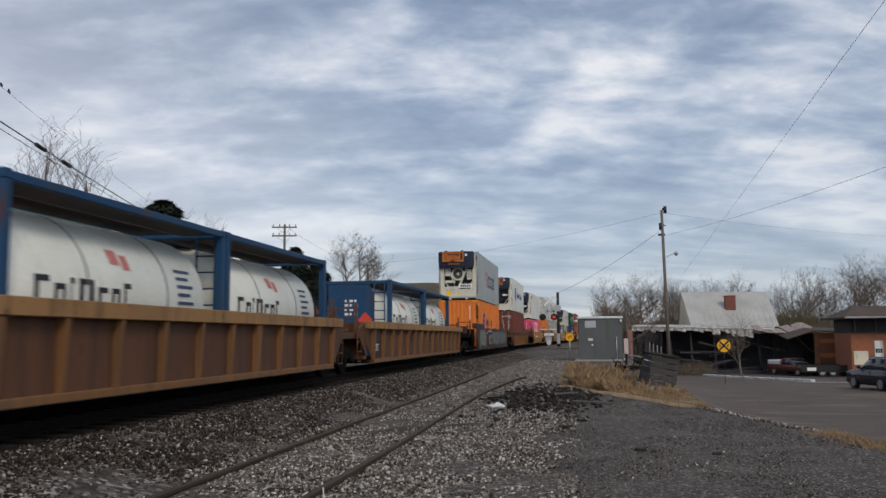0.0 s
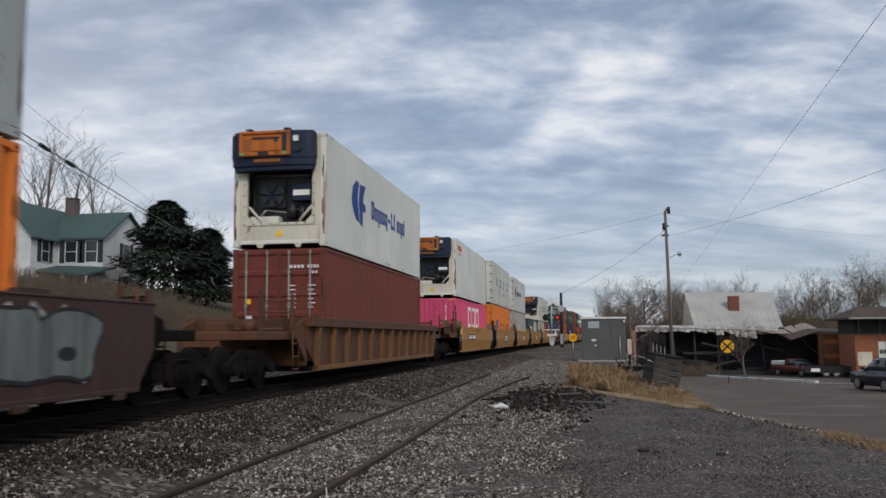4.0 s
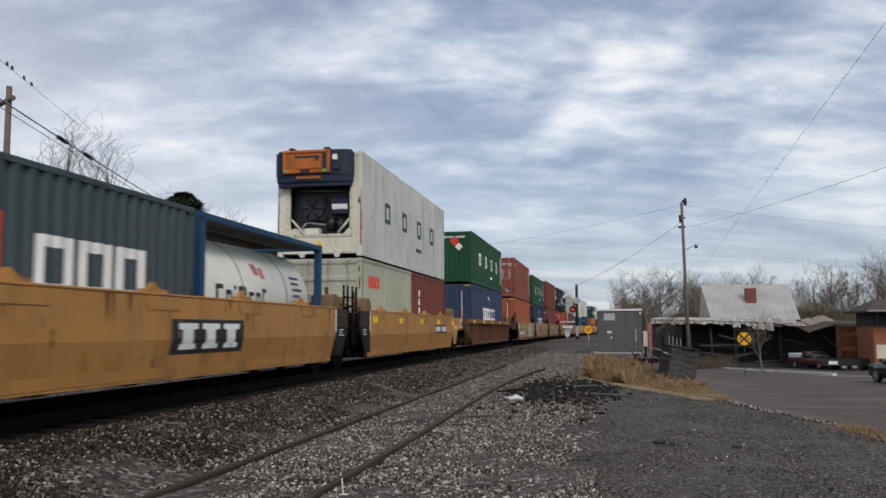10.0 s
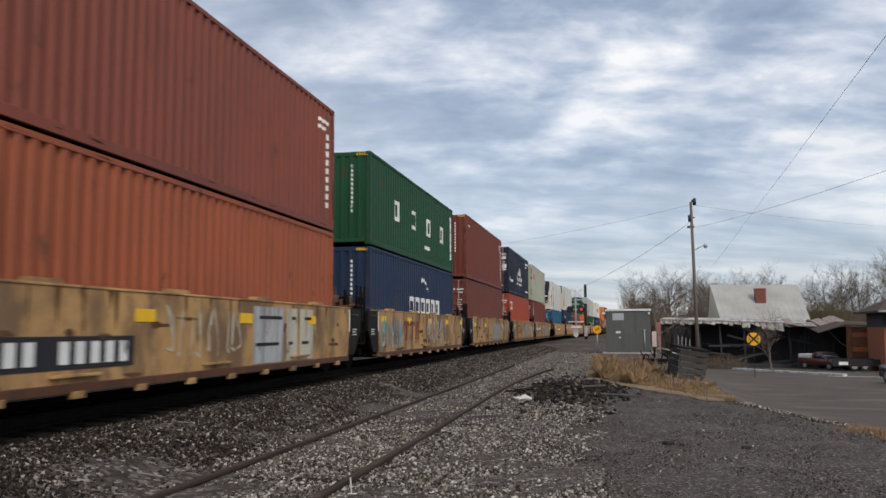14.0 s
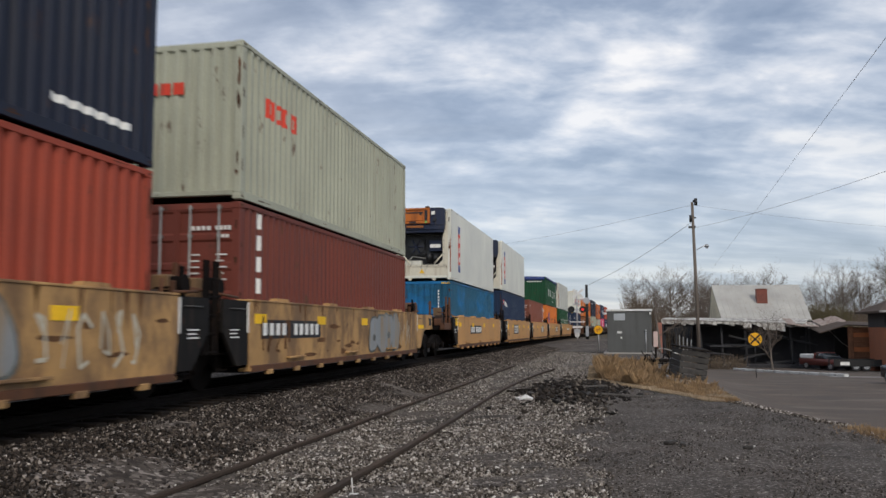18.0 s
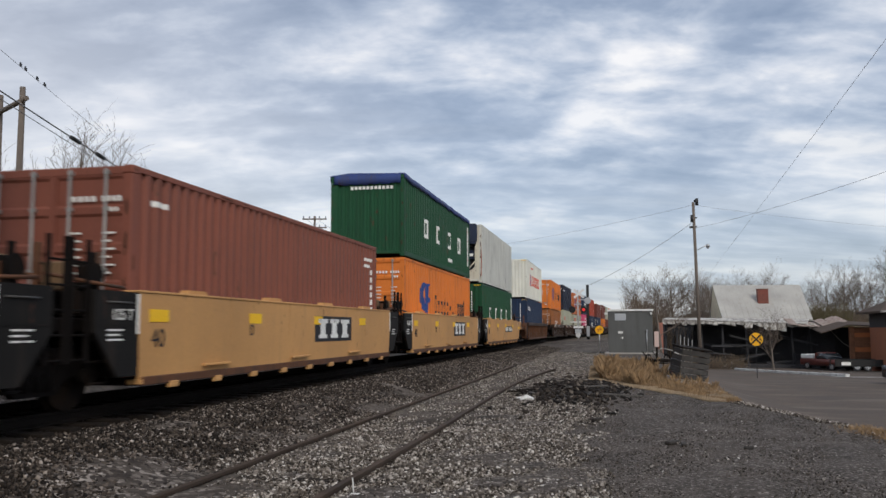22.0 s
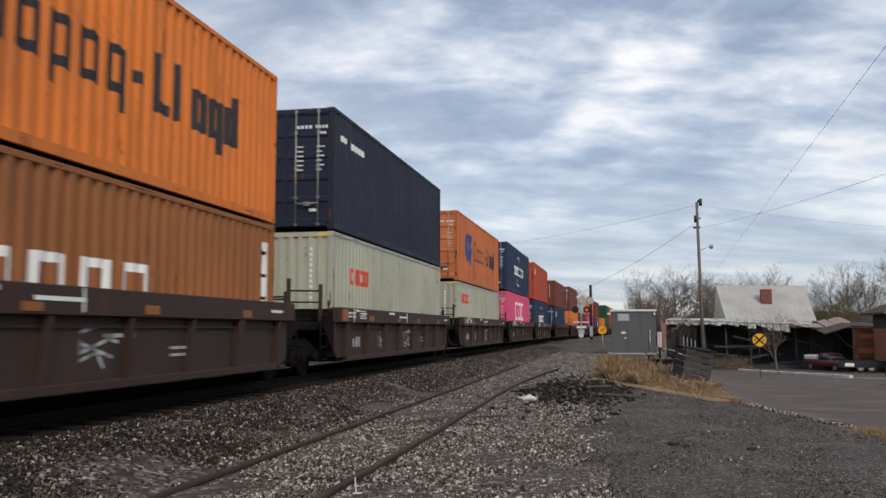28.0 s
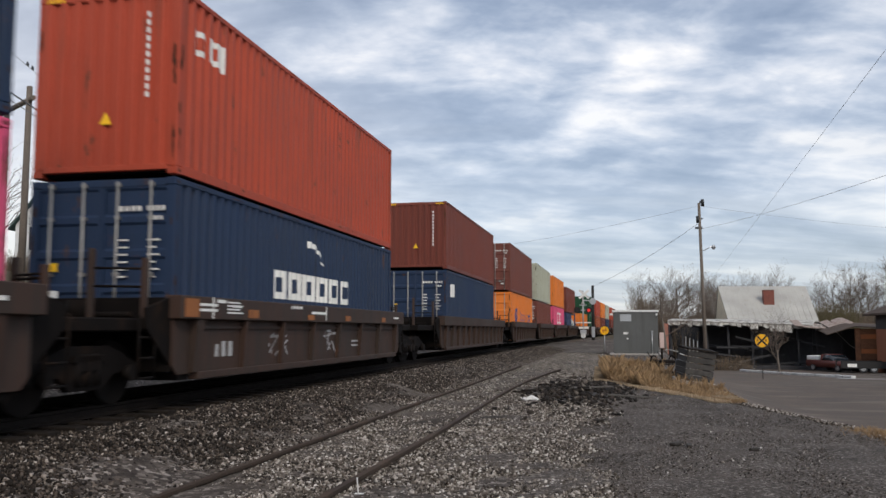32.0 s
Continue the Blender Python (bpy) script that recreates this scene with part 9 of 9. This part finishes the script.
def suv():
    c = thing("suv", "dark blue sport utility car parked by the road", "car", at=pose(15.55, 48.65, ground_z(15.5, 48.6) + .03, 0, 0, 191))
    pm = surface("dark_blue_car_paint", (0.010, 0.013, 0.022), rough=.22, vary=.05, bump=0, grain_amount=.02)
    body = car_body([(-2.28, .42, .78, .80, .74, .6), (-2.2, .3, .92, .95, .86, .7), (-1.2, .26, 1.0, 1.06, .9, .74), (-.72, .26, 1.04, 1.1, .91, .72), (.0, .26, 1.06, 1.1, .92, .7), (1.2, .26, 1.07, 1.1, .92, .7), (2.05, .28, 1.05, 1.1, .9, .68), (2.28, .36, .95, 1.0, .82, .66)], .9)
    b = part("body", body, pm, c)
    cab = car_body([(-.95, 1.04, 1.06, 1.1, .80, .76), (-.25, 1.04, 1.3, 1.6, .80, .62), (.3, 1.04, 1.35, 1.68, .80, .61), (1.4, 1.04, 1.34, 1.65, .79, .60), (2.02, 1.04, 1.15, 1.5, .76, .56), (2.2, 1.04, 1.06, 1.1, .74, .6)], .8)
    part("glasshouse", cab, PANE, c, "dark tinted glass")
    part("roof", car_body([(-.2, 1.56, 1.6, 1.66, .62, .54), (.4, 1.62, 1.66, 1.71, .62, .54), (1.4, 1.6, 1.63, 1.69, .61, .53), (2.0, 1.46, 1.5, 1.56, .58, .5)], .6), pm, c)
    for sx in (-1, 1):
        for y in (-1.38, 1.32):
            wheel_on(c, sx * .68, y, .36, .36, .22, sx)
        for y0, y1 in ((.42, .5), (1.28, 1.36)):
            part("pillar", Shape().extrude([(y0, 1.08), (y1, 1.08), (y1, 1.62), (y0, 1.62)], 0, min(sx * .77, sx * .6), max(sx * .77, sx * .6)), pm, c)
        part("roof_rail", Shape().tube((sx * .55, -.1, 1.72), (sx * .55, 1.6, 1.72), .025, 6), BLACK_PAINT, c)
        part("mirror", Shape().box(min(sx * .84, sx * 1.02), max(sx * .84, sx * 1.02), -.75, -.6, 1.1, 1.24, .03), pm, c)
        part("door_seam", Shape().box(min(sx * .915, sx * .925), max(sx * .915, sx * .925), .44, .455, .4, 1.04), BLACK_PAINT, c)
        part("tail_light", Shape().box(min(sx * .62, sx * .85), max(sx * .62, sx * .85), 2.18, 2.3, .95, 1.3, .03), paint("red_lens", (0.45, 0.02, 0.015), rough=.2), c, "red tail light")
        part("headlight", Shape().box(min(sx * .5, sx * .78), max(sx * .5, sx * .78), -2.26, -2.1, .68, .84, .03), SILVER, c)
        part("handle", Shape().box(min(sx * .92, sx * .94), max(sx * .92, sx * .94), .2, .38, .95, .98), pm, c)
    part("bumper", Shape().box(-.8, .8, -2.36, -2.2, .3, .55, .05), BLACK_PAINT, c)
    part("bumper", Shape().box(-.8, .8, 2.2, 2.36, .36, .6, .05), BLACK_PAINT, c)
    part("rear_plate", Shape().box(-.16, .16, 2.36, 2.37, .62, .78), WHITE_TRIM, c)


def pickup():
    c = thing("pickup_truck", "old red pickup truck parked before the ruin", "pickup", at=pose(18.1, 79.2, ground_z(18.1, 79) + .05, 0, 0, 25) @ Matrix.Diagonal((1, 1, .86, 1)))
    red = surface("faded_red_car_paint", (0.10, 0.022, 0.016), rough=.5, vary=.2)
    part("body", car_body([(-2.5, .5, .8, .9, .8, .7), (-2.4, .4, .95, 1.02, .9, .78), (-1.1, .4, 1.05, 1.1, .92, .8), (2.5, .42, 1.05, 1.08, .92, .82)], .9), red, c)
    part("cab", car_body([(-1.0, 1.05, 1.08, 1.12, .84, .78), (-.45, 1.05, 1.4, 1.66, .84, .7), (.5, 1.05, 1.42, 1.68, .84, .7), (.62, 1.05, 1.1, 1.14, .84, .78)], .8), PANE, c, "cab windows")
    part("cab_roof", car_body([(-.4, 1.6, 1.64, 1.7, .7, .62), (.5, 1.6, 1.66, 1.72, .7, .62)], .7), red, c)
    for sx in (-1, 1):
        part("pillar", Shape().extrude([(.42, 1.06), (.62, 1.06), (.56, 1.66), (.42, 1.66)], 0, min(sx * .86, sx * .7), max(sx * .86, sx * .7)), red, c)
        for y in (-1.55, 1.6):
            wheel_on(c, sx * .7, y, .36, .36, .2, sx)
    part("bed_cover", Shape().box(-.86, .86, .75, 2.5, 1.06, 1.5, .06), WHITE_TRIM, c, "white truck cap")
    part("bumper", Shape().box(-.85, .85, -2.62, -2.46, .4, .62, .04), SILVER, c)
    part("bumper", Shape().box(-.85, .85, 2.46, 2.62, .4, .62, .04), SILVER, c)
    t = thing("flatbed_trailer", "black flatbed trailer with pale number panel", "trailer", at=pose(19.9, 76.4, ground_z(19.9, 76) + .05, 0, 0, 88))
    part("deck", Shape().box(-1.0, 1.0, -1.9, 1.7, .62, .78, .02), BLACK_PAINT, t)
    part("side_board", Shape().box(.98, 1.03, -1.9, 2.1, .35, .92, .01), BLACK_PAINT, t)
    part("side_board", Shape().box(-1.03, -.98, -1.9, 2.1, .35, .92, .01), BLACK_PAINT, t)
    part("panel", Shape().box(-1.05, -1.03, .9, 1.6, .45, .72), MARK_WHITE, t, "pale rear panel")
    for sx in (-1, 1):
        for y in (-.4, .4):
            wheel_on(t, sx * .75, y, .34, .34, .2, sx)


ruin()
rubble_pile()
garage_house()
white_house()
suv()
pickup()

# woods and single trees
tree(4.0, 76, 7.4, 2, 0.3)
tree(12.1, 70, 5.2, 1, 1.4, "thin bare sapling in front of the ruin")
rt = random.Random(77)
for i in range(66):
    x = -2 + i * 1.2 + rt.uniform(-.8, .8)
    y = rt.uniform(110, 140)
    if abs(x - track_x(y)) < 9:
        x += 12
    if x < 3:
        continue
    tree(x * y / 118, y, rt.uniform(8.0, 11.5) * (1.0 if x < 34 else 1.3), rt.randrange(4), rt.uniform(0, 6))
for x, y, H in ((20, 108, 8.5), (44, 116, 15), (48, 120, 14), (40, 112, 10), (52, 112, 13)):
    tree(x, y, H, rt.randrange(4), rt.uniform(0, 6))
for x, y, H in ((-52, 73, 16.5), (-48.5, 70, 17.5), (-45.5, 74, 16), (-57, 68, 16), (-50.5, 76, 17), (-55.5, 94, 13), (-52, 97, 13.5), (-48.5, 95, 12.5), (-46.5, 99, 12), (-36, 128, 10.5), (-33, 124, 11.5), (-30, 118, 9.5), (-37.4, 49.2, 4.8)):
    tree(x, y, H, 4 + rt.randrange(2) if y < 80 else rt.randrange(4), rt.uniform(0, 6))
evergreen(-33.9, 84, 6.2, 3.2, 12, "broad dark evergreen tree behind the yard", squat=0.05)
evergreen(-28.9, 55.2, 6.9, 4.4, 4, squat=0.15)
evergreen(-27.0, 58.0, 5.6, 2.8, 5, squat=0.2)
evergreen(-26.8, 84, 5.0, 2.6, 6, "rounded dark evergreen tree")
evergreen(-25.0, 72, 5.6, 2.4, 9)
brush_stand("thicket", 700, 1.8, 8.5, 97, 103, 3.0, 5.4, 9, BRUSH, "olive-brown thicket behind the signal hut", 0.03)
brush_stand("woodland_brush", 10500, 3.5, 62, 104, 130, 2.6, 5.8, 3, BRUSH, "dense brown winter brush on the far slope", 0.026)
brush_stand("verge_brush", 500, 5.5, 11.5, 78, 83.0, 0.6, 1.6, 4, BRUSH, "brown weeds before the burnt building", 0.018)
brush_stand("bank_brush", 4200, -37, -18, 36, 50, 0.3, 1.3, 6, BRUSH, "brown weeds and saplings on the bank", 0.018)
OLIVE = surface("olive_brush", (0.115, 0.098, 0.048), rough=0.95, vary=0.35, scale=0.3, bump=0)
brush_stand("willow_thicket", 700, 21.0, 25.6, 101, 104, 4.0, 7.2, 19, OLIVE, "olive-yellow thicket of upright shoots behind the ruin", 0.03)


def motions():
    """The train rolls towards and past the camera at an even pace."""
    times = [2.0 * i for i in range(17)]
    for ob, s0, s1, z in MOVERS:
        walk(ob, [(t, on_track(s0 - travelled(t), s1 - travelled(t), z)) for t in times])

    # wheels turn while they roll past within sight
    for wh in WHEELS:
        s = next(s0 for ob, s0, s1, z in MOVERS if ob == wh.parent.parent) + wh.parent.location.y + wh.location.y
        at = wh.location.copy()
        a, b = max(0.0, (s - 50.0) / 13.75), min(32.0, (s - 4.0) / 13.75)
        if b <= a:
            continue
        rows = [frame(a) + i for i in range(frame(b) - frame(a) + 1)]
        turns = [((f - 1) / FPS, travelled((f - 1) / FPS) / 0.425) for f in rows]
        keys = [(t, pose(*at, math.degrees(w % (2 * math.pi)))) for t, w in turns]
        if keys[0][0] > 0:
            keys.insert(0, (0.0, keys[0][1]))
        if keys[-1][0] < 32:
            keys.append((32.0, keys[-1][1]))
        walk(wh, keys)


motions()
